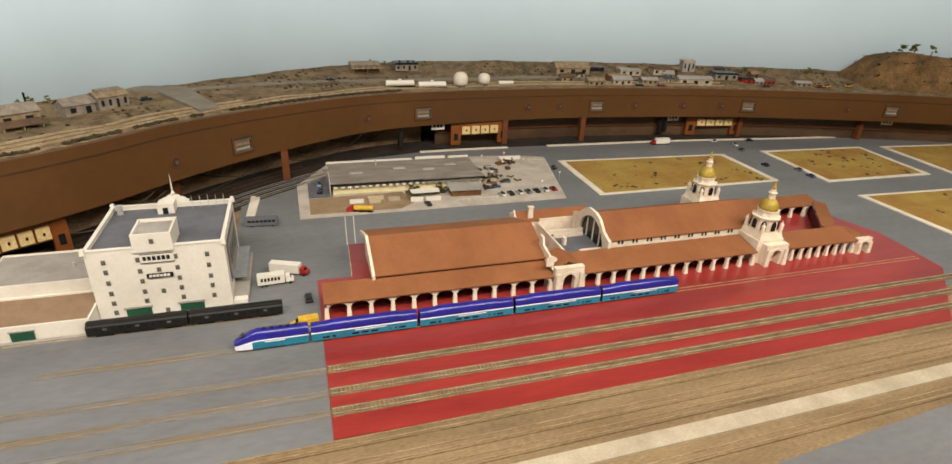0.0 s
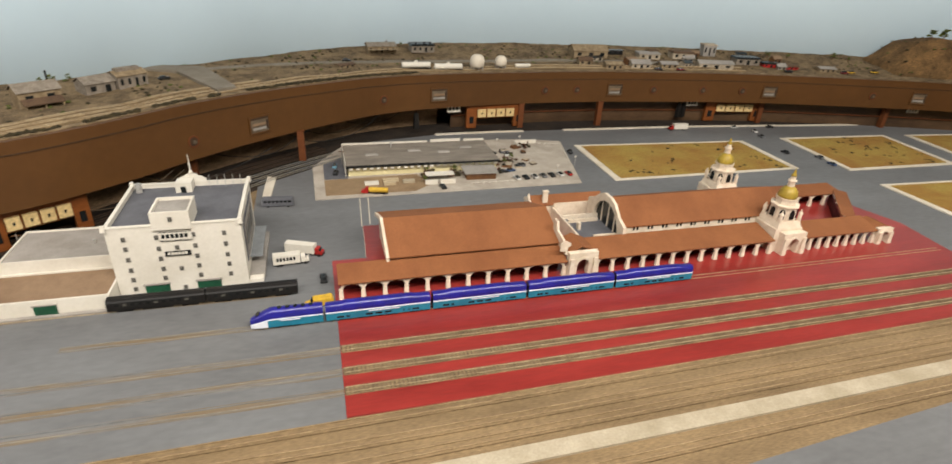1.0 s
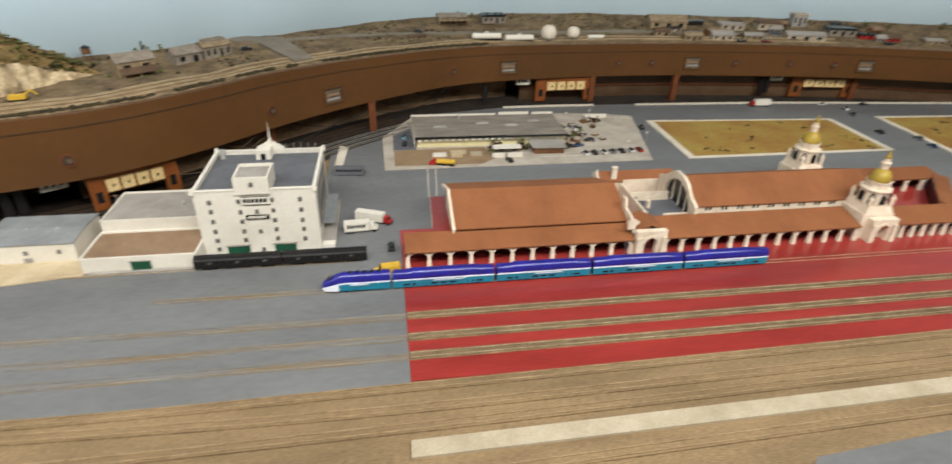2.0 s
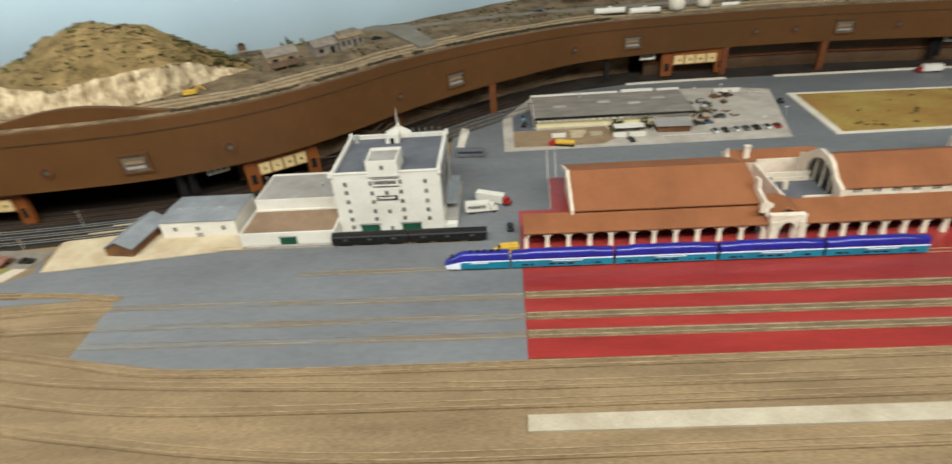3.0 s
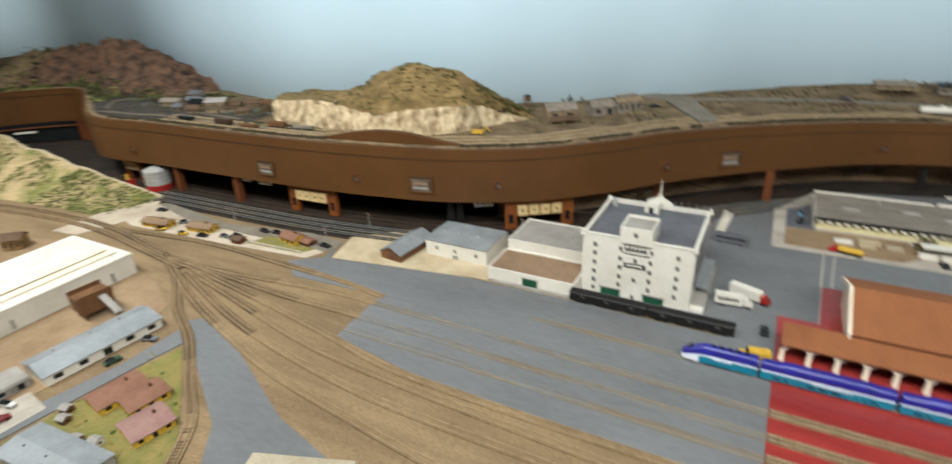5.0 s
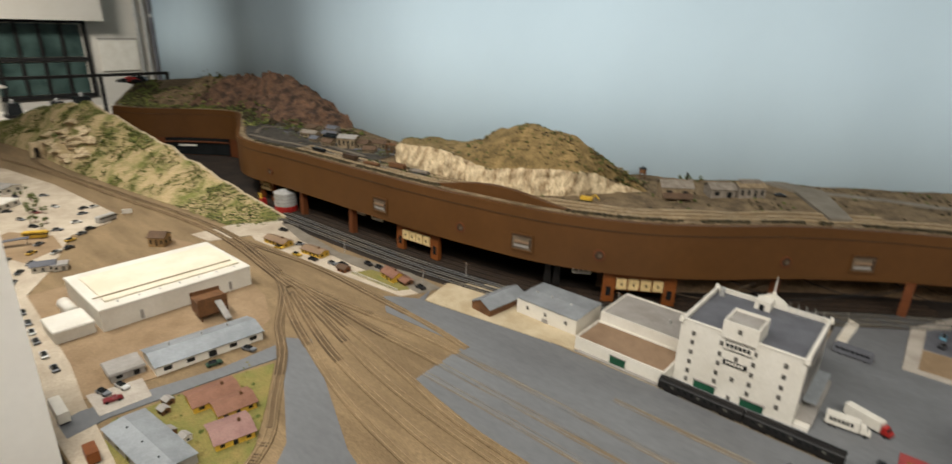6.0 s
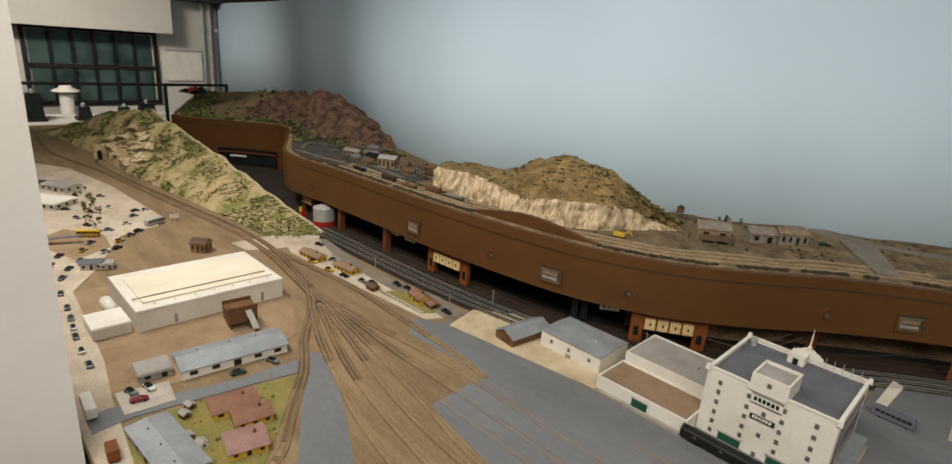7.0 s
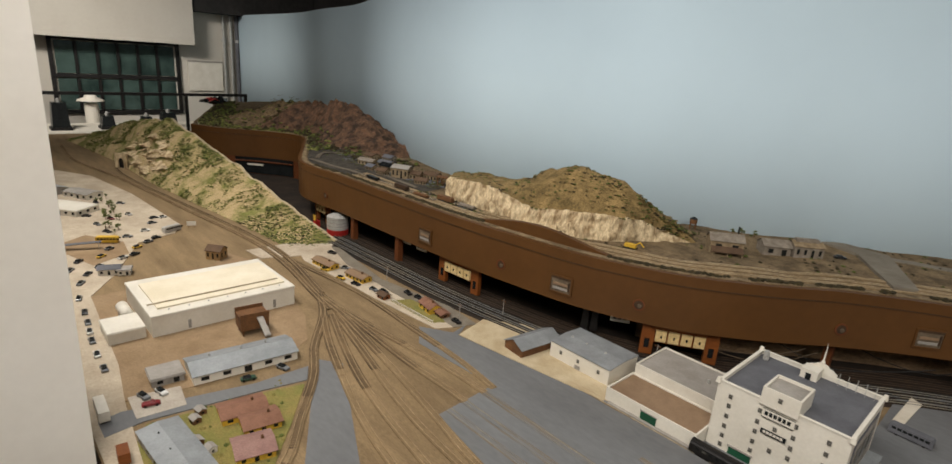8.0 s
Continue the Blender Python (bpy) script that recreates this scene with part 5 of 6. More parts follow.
bus(-.108, .478, -4, ROOFGREY, "dark grey bus standing on the street")
box_truck(-.050, .240, -22, WHITE, REDP, "white box truck with a red cab", .075)
box_truck(-.075, .205, 4, WHITE, WHITE, "white moving truck with dark bars on its side", .065, bars=True)
car(-.018, .135, 92, K, s=1.05)
t = thing("delivery_van", "bright yellow delivery van beside the depot", "van", -.026, .055, Z1, 6)
part("body", Build().slab([(-.024, .003), (-.0245, .006), (-.015, .009), (-.011, .0155), (.020, .0155), (.022, .013), (.022, .003)], "y", -.008, .008), YELLOW, t)
part("windscreen", Build().slab([(-.0152, .0095), (-.0118, .0148), (-.0121, .0150), (-.0155, .0096)], "y", -.0065, .0065), DARK, t)
for wx in (-.016, .014):
    for s in (-1, 1):
        part("wheel", Build().slab([(wx + .003 * math.cos(q), .003 + .003 * math.sin(q)) for q in np.linspace(0, 5.5, 8)], "y", s * .0078 - .0006, s * .0078 + .0006), BLACK, t)
t = thing("tanker_truck", "yellow tanker truck with a red cab on the street", "truck", .115, .512, Z1, -14, "model trucks")
part("tank", Build().slab([(.007 * math.cos(q), .0115 + .006 * math.sin(q)) for q in np.linspace(0, 5.8, 12)], "x", -.012, .034), YELLOW, t)
part("cab", Build().slab([(-.03, .004), (-.03, .010), (-.023, .011), (-.021, .017), (-.014, .017), (-.014, .004)], "y", -.007, .007), REDP, t)
part("chassis", Build().box(-.03, -.005, .0025, .034, .005, .0045), BLACK, t)
for wx in (-.024, .006, .026):
    for s in (-1, 1):
        part("wheel", Build().slab([(wx + .003 * math.cos(q), .003 + .003 * math.sin(q)) for q in np.linspace(0, 5.5, 8)], "y", s * .006 - .0008, s * .006 + .0008), BLACK, t)
box_truck(1.235, .915, 178, WHITE, REDP, "red and white truck on the far street", .07)
for x, y, r, m in ((1.52, .86, 75, W), (1.50, .80, 80, G), (1.62, .90, 0, K), (1.47, .91, 10, W), (1.46, .64, 95, K), (1.53, .52, 92, BL), (1.54, .58, 94, G)):
    car(x, y, r, m)

# ---- market hall on its lot ----
solid("lot", Build().prism([(-.025, .494), (.668, .499), (.748, .84), (.645, .872), (.56, .88), (.07, .893), (-.028, .714)], .0012, .0032), LOTGREY, "pale concrete lot with kerb round the long hall", "lot")
solid("dirt_patch", Build().prism([(.0, .512), (.22, .51), (.26, .545), (.24, .62), (.0, .61)], .0034, .0042), TAN, "tan dirt patch on the lot", "yard")
solid("asphalt_patch", Build().prism([(.0, .615), (.06, .615), (.06, .78), (.0, .72)], .0034, .0042), ROOFGREY, "dark parking strip beside the hall", "car park")
h = thing("market_hall", "long low white hall with a grey roof and notched awning", "hall", 0, 0, .0032)
part("wall", Build().ring(.062, .632, .466, .79, 0, .029, .004), mat("cream_wall", (214, 204, 160), (196, 184, 140), .8, 30, 300, .1, grain=.06), h)
part("roof", Build().box(.056, .624, .0292, .472, .792, .0315), mat("weathered_hall_roof", (138, 129, 117), (112, 104, 94), .9, 26, 350, .3, stretch=(.5, 2, 1), grain=.18), h)
part("parapet", Build().box(.056, .788, .0317, .30, .793, .036).box(.31, .788, .0317, .40, .793, .039).box(.41, .788, .0317, .472, .793, .037), WHITE, h)
part("gable_end", Build().box(.0545, .624, .0, .0558, .793, .036), WHITE, h)
part("awning_edge", Build().box(.056, .622, .0245, .30, .6238, .0312).box(.30, .617, .0265, .472, .6195, .0312), DARK, h, "dark awning edge")
for i in range(23):
    part("awning_bracket", Build().box(.064 + i * .0178, .6225, .019, .0735 + i * .0178, .6315, .0243), WHITE, h)
for x, y in ((.13, .70), (.25, .72), (.33, .70), (.40, .73)):
    part("skylight", Build().frustum(x - .018, y - .007, .0316, x + .018, y + .007, .0345, .002), ROOFLIGHT, h)
part("chimney", Build().cyl(.19, .76, .0316, .048, .0022, n=8), SILVER, h)
t = thing("pavilion", "brown-walled pavilion with a flat pale roof", "pavilion", .405, .585, .0032, -3)
part("wall", Build().box(-.04, -.025, 0, .04, .025, .017), WOOD, t)
part("roof", Build().box(-.046, -.03, .0172, .046, .03, .02), ROOFLIGHT, t)
t = thing("entrance_canopy", "white entrance canopy with low walls and dark gables", "canopy", .30, .575, .0032)
part("canopy", Build().box(-.045, -.012, .016, .03, .012, .019), WHITE, t)
part("low_wall", Build().box(-.05, -.03, 0, -.018, -.026, .012).box(-.01, -.03, 0, .03, -.026, .012), WHITE, t)
for x in (-.043, .028):
    part("gable", Build().slab([(x - .01, 0), (x, .028), (x + .01, 0)], "y", .013, .018), BROWNROOF, t)
t = thing("lumber_stack", "pale lumber stacks on the dirt patch", "lumber stack", .175, .57, .0044)
for x, y, w, m in ((-.06, -.004, .035, WHITE), (-.01, .01, .04, SAND), (.035, -.004, .03, CREAM), (-.015, -.012, .03, SAND)):
    part("stack", Build().box(x - w / 2, y - .006, 0, x + w / 2, y + .006, .007), m, t)
for i in range(7):
    car(.50 + i * .026, .548 + i * .002, 96, (W, K, W, G, K, W, REDP)[i], .0033)
for x, y, r, m in ((.475, .60, 10, K), (.50, .605, 12, BL), (.49, .75, 0, K), (.53, .735, 80, W), (.03, .70, 85, SKYBLUE), (.03, .65, 80, K), (.29, .52, 100, K), (.735, .73, 80, K)):
    car(x, y, r, m, .0033 if x > .06 else .0043)
t = thing("wall_corner", "low pale wall corner on the lot", "wall", .63, .80, .0032, 0)
part("wall", Build().box(-.045, .03, 0, .03, .034, .012).box(-.045, -.01, 0, -.041, .03, .012), WHITE, t)
for x, y in ((.60, .82), (.62, .56), (.70, .62), (.52, .80)):
    t = thing("street_lamp", "thin model street lamp on the lot", "street lamp", x, y, .0032, group="street lamps")
    part("pole", Build().cyl(0, 0, 0, .026, .0007, n=6), SILVER, t)
    part("lamp_head", Build().lathe(0, 0, [(.001, .0261), (.003, .027), (.0025, .030), (.0006, .031)], 8), WHITE, t)
rng = random.Random(21)


def small_tree(x, y, z, h, label="small dark green model tree"):
    t = thing("tree", label, "tree", x, y, z, group="model trees")
    part("trunk", Build().cyl(0, 0, 0, h * .45, h * .05, h * .03, 6), WOOD, t)
    b = Build()
    for _ in range(14):
        q, r = rng.random() * 6.3, rng.random() ** .5 * h * .25
        b.clump(r * math.cos(q), r * math.sin(q), h * rng.uniform(.35, .85), h * rng.uniform(.08, .17), rng)
    part("crown", b, BUSH, t)


for x, y in ((.265, .62), (.345, .62), (.50, .66), (.53, .69), (.25, .56)):
    small_tree(x, y, .0032, .022)
rng = random.Random(77)
for i in range(16):
    x, y = rng.uniform(.47, .60), rng.uniform(.63, .80)
    w, d, hh = rng.uniform(.006, .016), rng.uniform(.004, .010), rng.uniform(.003, .008)
    t = thing("crate", "small weathered crate on the concrete lot", "crate", x, y, .0033, rng.uniform(0, 90), "lot crates")
    part("box_body", Build().frustum(-w, -d, 0, w, d, hh, .0006), (WOOD, ROOFGREY, OLDWHITE, SOCKET)[i % 4], t)
    part("lid", Build().box(-w * .92, -d * .92, hh + .0001, w * .92, d * .92, hh + .001), (OLDWHITE, DARK, WOOD)[i % 3], t)
b = Build()
for cx_, cy_ in ((.262, .60), (.28, .615), (.33, .605), (.355, .60), (.515, .675), (.53, .665), (.455, .60), (.60, .79), (.615, .80)):
    for _ in range(9):
        b.clump(cx_ + rng.uniform(-.012, .012), cy_ + rng.uniform(-.008, .008), .004 + rng.uniform(0, .012), rng.uniform(.003, .007), rng, rng.random() < .5)
solid("lot_shrubs", b, [mat("maroon_shrub", (92, 54, 44), (60, 36, 30), 1.0, 60, 500, .6), SCRUB], "dark maroon shrubs round the hall", "shrubs", "stuff")
for x0, y0, x1, y1 in ((.60, .84, .735, .80), (.735, .80, .70, .66), (.37, .53, .50, .532)):
    t = thing("low_fence", "low pale fence along the lot", "fence", group="lot fences")
    for q in np.linspace(0, 1, 9):
        part("post", Build().box(x0 + (x1 - x0) * q - .0006, y0 + (y1 - y0) * q - .0006, .0033, x0 + (x1 - x0) * q + .0006, y0 + (y1 - y0) * q + .0006, .009), WHITE, t)
    part("fence_rail", Build().sweep([(x0, y0, .0072), (x1, y1, .0072)], .0006, .0009), WHITE, t)
# white lane lines
for q in ([(.07, .34), (.078, .49)], [(.088, .345), (.098, .49)], [(.066, .2), (.072, .335)]):
    solid("lane_line", Build().sweep([(*q[0], Z1 + .0001), (*q[1], Z1 + .0001)], .0018, .0008), CONC, "thin pale painted lane line", "lane line")

# ---- west side: factory, houses, streets ----
t = thing("factory", "large plain white factory block with a cream flat roof", "factory", 0, 0, Z1)
fx0, fx1, fy0, fy1 = -1.505, -1.279, -.512, -.19
part("wall", Build().ring(fx0, fy0, fx1, fy1, 0, .046, .004), WHITE, t)
part("roof", Build().frustum(fx0 - .002, fy0 - .002, .0462, fx1 + .002, fy1 + .002, .0495, .001), WHITE, t)
part("roof_deck", Build().box(fx0 + .035, fy0 + .02, .0497, fx1 - .03, fy1 - .012, .0535), mat("cream_roof", (222, 212, 190), (210, 198, 172), .8, 12, 300, .1, grain=.06), t, "cream raised roof deck")
part("roof_strip", Build().box(fx1 - .055, fy0 + .005, .0537, fx1 - .052, fy1 - .02, .0565), CREAM, t)
for i in range(7):
    part("roof_vent", Build().cyl(fx1 - .018, fy0 + .04 + i * .042, .0497, .0525, .0016, n=6), SILVER, t)
for y in (-.44, -.245):
    part("drain_pipe", Build().box(fx1 + .0001, y, .004, fx1 + .002, y + .006, .024), ROOFLIGHT, t)
t = thing("factory_annex", "small plain white block beside the factory", "annex", 0, 0, Z1)
part("wall", Build().box(-1.37, -.592, 0, -1.29, -.522, .024), WHITE, t)
part("roof", Build().frustum(-1.372, -.594, .0242, -1.288, -.52, .0275, .002), WHITE, t)
t = thing("storage_tank", "rounded white horizontal tank beside the factory", "tank", -1.415, -.535, Z1)
smooth(part("tank", Build().slab([(.013 * math.cos(q), .017 + .012 * math.sin(q)) for q in np.linspace(0, 5.9, 16)], "x", -.03, .03), WHITE, t))
for x in (-.02, .02):
    part("saddle", Build().box(x - .003, -.01, 0, x + .003, .01, .008), WHITE, t)


def house(x, y, rz, w, d, h, rise, wall, roof, label, z=Z1, along="x", windows=3, name="house", chimney=False, group="", over=.003, gable=True):
    t = thing(name, label, name.replace("_", " "), x, y, z, rz, group)
    part("wall", Build().box(-w / 2, -d / 2, 0, w / 2, d / 2, h), wall, t)
    if gable:
        if along == "x":
            for q in (-w / 2, w / 2 - .001):
                part("gable_wall", Build().slab([(-d / 2, h + .0001), (0, h + rise * .93), (d / 2, h + .0001)], "x", q, q + .001), wall, t)
        else:
            for q in (-d / 2, d / 2 - .001):
                part("gable_wall", Build().slab([(-w / 2, h + .0001), (0, h + rise * .93), (w / 2, h + .0001)], "y", q, q + .001), wall, t)
        part("roof", Build().gable(-w / 2, -d / 2, w / 2, d / 2, h + .0002, h + rise, over, .0012, along), roof, t)
    else:
        part("roof", Build().frustum(-w / 2 - over, -d / 2 - over, h + .0001, w / 2 + over, d / 2 + over, h + .002 + rise, rise), roof, t)
    for i in range(windows):
        a = -w / 2 + (i + .5) * w / windows
        part("door" if i == windows // 2 else "window", Build().box(a - w / windows * .18, -d / 2 - .0006, h * (.08 if i == windows // 2 else .35), a + w / windows * .18, -d / 2 - .0001, h * .8), DARK, t)
    nd = max(1, int(windows * d / w))
    for i in range(nd):
        a = -d / 2 + (i + .5) * d / nd
        part("window", Build().box(w / 2 + .0001, a - d / nd * .16, h * .35, w / 2 + .0006, a + d / nd * .16, h * .8), DARK, t)
    if chimney:
        part("chimney", Build().box(w * .2, -.002, h + rise * .3, w * .2 + .004, .002, h + rise + .006), WOOD, t)
    return t


t = house(-1.072, -.40, 85, .198, .078, .018, .011, WHITE, TIN, "long white workshop with a grey metal roof", windows=5, name="workshop")
for x in (-.06, .0, .05):
    part("roof_vent", Build().cyl(x, .01, .024, .034, .0018, n=6), SILVER, t)
house(-1.10, -.535, 86, .055, .05, .014, .002, ROOFLIGHT, ROOFLIGHT, "small grey flat-roofed outbuilding", windows=2, name="outbuilding", gable=False)
t = thing("coal_bin", "open brown timber bin with a sloping chute", "timber bin", -1.195, -.33, Z1, 84)
for x in (-.026, .024):
    for y in (-.018, .016):
        part("post", Build().box(x, y, 0, x + .0025, y + .0025, .034), WOOD, t)
part("bin", Build().frustum(-.03, -.022, .014, .03, .022, .046, -.001), WOOD, t)
for q in ((-.031, -.0245, .031, -.0225), (-.031, .0225, .031, .0245)):
    part("side_board", Build().box(q[0], q[1], .0462, q[2], q[3], .054), WOOD, t)
part("chute", Build().slab([(-.0235, .040), (-.078, .020), (-.078, .0235), (-.0235, .0435)], "x", .004, .017), ROOFLIGHT, t)
house(-.91, -.463, 82, .075, .052, .012, .008, YELLOW, RUST, "small yellow house with an orange shingle roof", windows=3, chimney=True, group="yellow houses")
house(-.86, -.452, 82, .060, .048, .012, .008, YELLOW, RUST, "small yellow house with an orange shingle roof", windows=3, chimney=True, group="yellow houses")
house(-.80, -.487, 78, .058, .055, .012, .008, YELLOW, PINK, "small yellow house with a pink shingle roof", windows=3, chimney=True, group="yellow houses")
t = house(-.855, -.585, 4, .16, .062, .016, .004, ROOFLIGHT, TIN, "long low building with a pale grey roof", windows=5, name="low_building", over=.002)
for x in (-.05, .0, .05):
    part("roof_vent", Build().cyl(x, -.008, .017, .022, .0014, n=6), DARK, t)
house(-.51, -.50, 20, .14, .12, .022, .002, CREAM, CREAM, "low cream building with a flat roof", windows=3, name="cream_building", gable=False)
solid("parking_apron", Build().prism([(-1.069, -.606), (-1.054, -.522), (-.988, -.531), (-.993, -.609)], .0014, .0026), LOTGREY, "pale concrete parking apron", "car park")
car(-1.020, -.580, 78, MR, .0027, truck=True)
car(-1.052, -.584, 14, G, .0027)
car(-1.049, -.556, 12, W, .0027)
car(-1.005, -.415, 80, GN)
car(-1.006, -.345, 20, G)
for x, y, m in ((-.95, -.52, TUFT), (-.93, -.535, TUFT), (-.87, -.55, WOOD), (-.84, -.54, WHITE)):
    house(x, y, 10, .016, .014, .008, .004, WOOD if m is not WHITE else WHITE, ROOFLIGHT, "tiny garden shed behind the houses", windows=1, name="garden_shed", over=.001, group="garden sheds")
rng = random.Random(31)
b = Build()
for _ in range(260):
    x, y = rng.uniform(-.97, -.68), rng.uniform(-.62, -.36)
    if -.86 < y + (x + .8) * .75 + .45 - .02 and nz(x, y, 3, 25) > 0 and y < -.335 - (x + .93) * .75:
        b.clump(x, y, Z1, rng.uniform(.0015, .005), rng, rng.random() < .5)
solid("garden_plants", b, [BUSH, LAWN], "small garden bushes on the lawn", "bushes", "stuff")
# vehicles on the pale road
for x, y, r, m in ((-1.195, -.618, 178, G), (-1.26, -.618, 176, W), (-1.328, -.615, 177, G), (-1.375, -.611, 176, W), (-1.424, -.606, 174, G), (-1.485, -.602, 172, K), (-1.575, -.599, 168, G), (-1.675, -.579, 150, G), (-1.735, -.554, 145, K), (-1.785, -.586, 150, G), (-1.845, -.557, 140, K), (-1.92, -.469, 130, G), (-2.05, -.249, 90, K), (-2.195, -.252, 110, W),
                   (-1.74, -.48, 130, K), (-1.82, -.455, 120, W), (-1.84, -.42, 120, K), (-1.78, -.52, 140, G), (-1.90, -.40, 110, YELLOW), (-1.94, -.36, 110, G), (-1.97, -.33, 100, K), (-2.02, -.40, 60, G), (-2.06, -.34, 80, W),
                   (-1.86, -.50, 130, YELLOW), (-2.10, -.44, 30, K), (-2.2, -.45, 20, G), (-2.25, -.40, 20, MR), (-2.28, -.34, 20, W), (-2.32, -.46, 60, K), (-2.4, -.42, 60, W), (-2.14, -.30, 100, G), (-2.2, -.28, 110, K), (-2.45, -.33, 60, G), (-2.5, -.4, 10, K)):
    car(x, y, r, m, Z1 if not (-2.1 < x < -1.8 and -.6 < y < -.42) else Z2, s=1.0)
bus(-1.99, -.46, 60, YELLOW, "yellow school bus in the dirt car park", Z2, .06)
bus(-2.02, -.27, 112, SILVER, "silver bus on the curving road", Z1, .06)
box_truck(-1.045, -.650, 178, WHITE, WHITE, "white box truck on the pale road", .075)
box_truck(-.90, -.648, 175, ORANGE, REDP, "orange truck on the pale road", .045)
t = house(-1.72, -.505, 70, .05, .036, .016, .008, WHITE, ROOFGREY, "small white house with a dark grey roof", windows=3)
house(-1.70, -.475, 70, .03, .03, .013, .002, WHITE, ROOFLIGHT, "white garage with two dark doors", windows=2, name="garage", gable=False)
house(-1.70, -.235, 40, .045, .04, .026, .014, mat("weathered_wood", (158, 128, 84), (126, 98, 62), .9, 60, 400, .3), BROWNROOF, "tall weathered wooden house with dormers", windows=3)
house(-2.42, -.50, 40, .16, .10, .02, .002, WHITE, WHITE, "white flat-roofed town building", windows=6, name="town_building", gable=False)
house(-2.62, -.42, 30, .12, .07, .02, .008, WHITE, ROOFLIGHT, "white town house with a grey roof", windows=4)
house(-2.75, -.52, 25, .14, .08, .022, .01, ROOFLIGHT, TIN, "grey town house with a metal roof", windows=4)
t = thing("gas_canopy", "dark sloping canopy on posts in the car park", "canopy", -1.96, -.53, Z2, 70)
part("canopy", Build().slab([(-.05, .014), (.05, .020), (.05, .022), (-.05, .016)], "y", -.009, .009), ROOFGREY, t)
for x in (-.045, .042):
    part("post", Build().cyl(x, 0, 0, .0135, .001, n=6), SILVER, t)
for i in range(20):
    q = rng.random()
    small_tree(-2.08 - q * .5 + rng.uniform(-.03, .03), -.42 + q * .05 + rng.uniform(-.03, .03), Z1, rng.uniform(.018, .03))
t = thing("billboard", "small white billboard beside the track", "billboard", -2.03, -.205, 0, 70)
part("board", Build().box(-.014, -.001, .010, .014, .001, .024), WHITE, t)
for x in (-.01, .009):
    part("post", Build().box(x, -.0008, 0, x + .001, .0008, .0098), WOOD, t)

# village by the yard throat
for x, y, w in ((-1.475, .002, .085), (-1.335, .030, .075)):
    house(x, y, 8, w, .034, .013, .007, YELLOW, ROOFTAN, "yellow row house with a brown roof", windows=5, group="yellow row houses", chimney=True)
house(-1.185, .016, 6, .028, .022, .010, .006, ORANGE, BROWNROOF, "small orange hut with a brown roof", windows=2, name="hut")
house(-1.06, .074, -8, .055, .034, .014, .011, YELLOW, RUST, "yellow cottage with an orange roof in a garden", windows=3, name="cottage", chimney=True)
house(-1.015, .078, -8, .03, .026, .009, .005, WOOD, RUST, "low brown lean-to beside the cottage", windows=1, name="lean_to")
for x, y, r, m in ((-1.56, .07, 20, K), (-1.30, .0, 15, K), (-1.215, .036, 5, K), (-1.24, .02, 5, G), (-1.17, .085, -5, K), (-1.13, .09, 0, K), (-.965, .082, 0, K), (-1.44, -.018, 20, YELLOW), (-1.42, .038, 30, G), (-1.36, -.012, 10, YELLOW)):
    car(x, y, r, m, Z2)
fe = thing("garden_fence", "low white picket fence round the garden", "fence", 0, 0, Z2)
for i in range(26):
    q = i / 25
    x, y = (-1.155 + .16 * q, .023 + .008 * q)
    part("picket", Build().box(x - .0008, y - .0005, 0, x + .0008, y + .0005, .007), WHITE, fe)
part("fence_rail", Build().sweep([(-1.155, .0242, .004), (-.995, .0322, .004)], .0008, .001), WHITE, fe)
for x, y in ((-.975, .10), (-.93, .21), (.05, .72), (-.56, .33), (-1.28, .09)):
    t = thing("utility_pole", "thin pale utility pole by the tracks", "utility pole", x, y, 0, group="utility poles")
    part("pole", Build().cyl(0, 0, 0, .045, .0009, n=6), ROOFLIGHT, t)
    part("crossarm", Build().box(-.008, -.0006, .040, .008, .0006, .0412), WOOD, t)

# things under the deck's end
t = thing("round_tank", "silver round storage tank with a red base band", "tank", -1.737, .19, 0)
part("shell", Build().cyl(0, 0, .022, .066, .037, n=28), SILVER, t)
for z in (.034, .046, .058):
    part("hoop", Build().lathe(0, 0, [(.0371, z), (.0376, z + .0004), (.0376, z + .0012), (.0371, z + .0016)], 28), ROOFLIGHT, t)
part("base_band", Build().cyl(0, 0, .0, .0218, .0375, n=28), REDP, t)
part("roof", Build().lathe(0, 0, [(.0378, .0662), (.02, .073), (.002, .077)], 28), SILVER, t)
t = thing("fuel_pump", "small red and yellow pump stand", "pump stand", -1.83, .158, 0)
part("stand", Build().box(-.01, -.008, 0, .01, .008, .03), REDP, t)
part("sign", Build().box(-.007, -.0095, .032, .007, -.0075, .05), YELLOW, t)
part("sign_post", Build().box(-.001, -.0073, .0302, .001, -.0055, .05), SILVER, t)
# cables dangling under the deck
rng = random.Random(5)
for i in range(9):
    x = rng.choice((-.45, -.3, -.15, 0, .1, .25, .55, .9, 1.2, -.6)) + rng.uniform(-.05, .05)
    y = float(np.interp(x, EDGE[60:, 0], EDGE[60:, 1])) + rng.uniform(.06, .14)
    pts = [(x + s * .3 + .01 * math.sin(s * 9 + i), y + s * .12, .086 - .055 * math.sin(s * math.pi)) for s in np.linspace(0, 1, 14)]
    c = bpy.data.curves.new("hanging_cable", "CURVE")
    c.dimensions, c.bevel_depth = "3D", .0011
    sp = c.splines.new("POLY")
    sp.points.add(len(pts) - 1)
    for p, q in zip(sp.points, pts):
        p.co = (*q, 1)
    c.materials.append(BLACK if i % 2 else UNDER)
    tagged(new("hanging_cable", c), "loose cable hanging under the upper deck", "cable", "hanging cables")

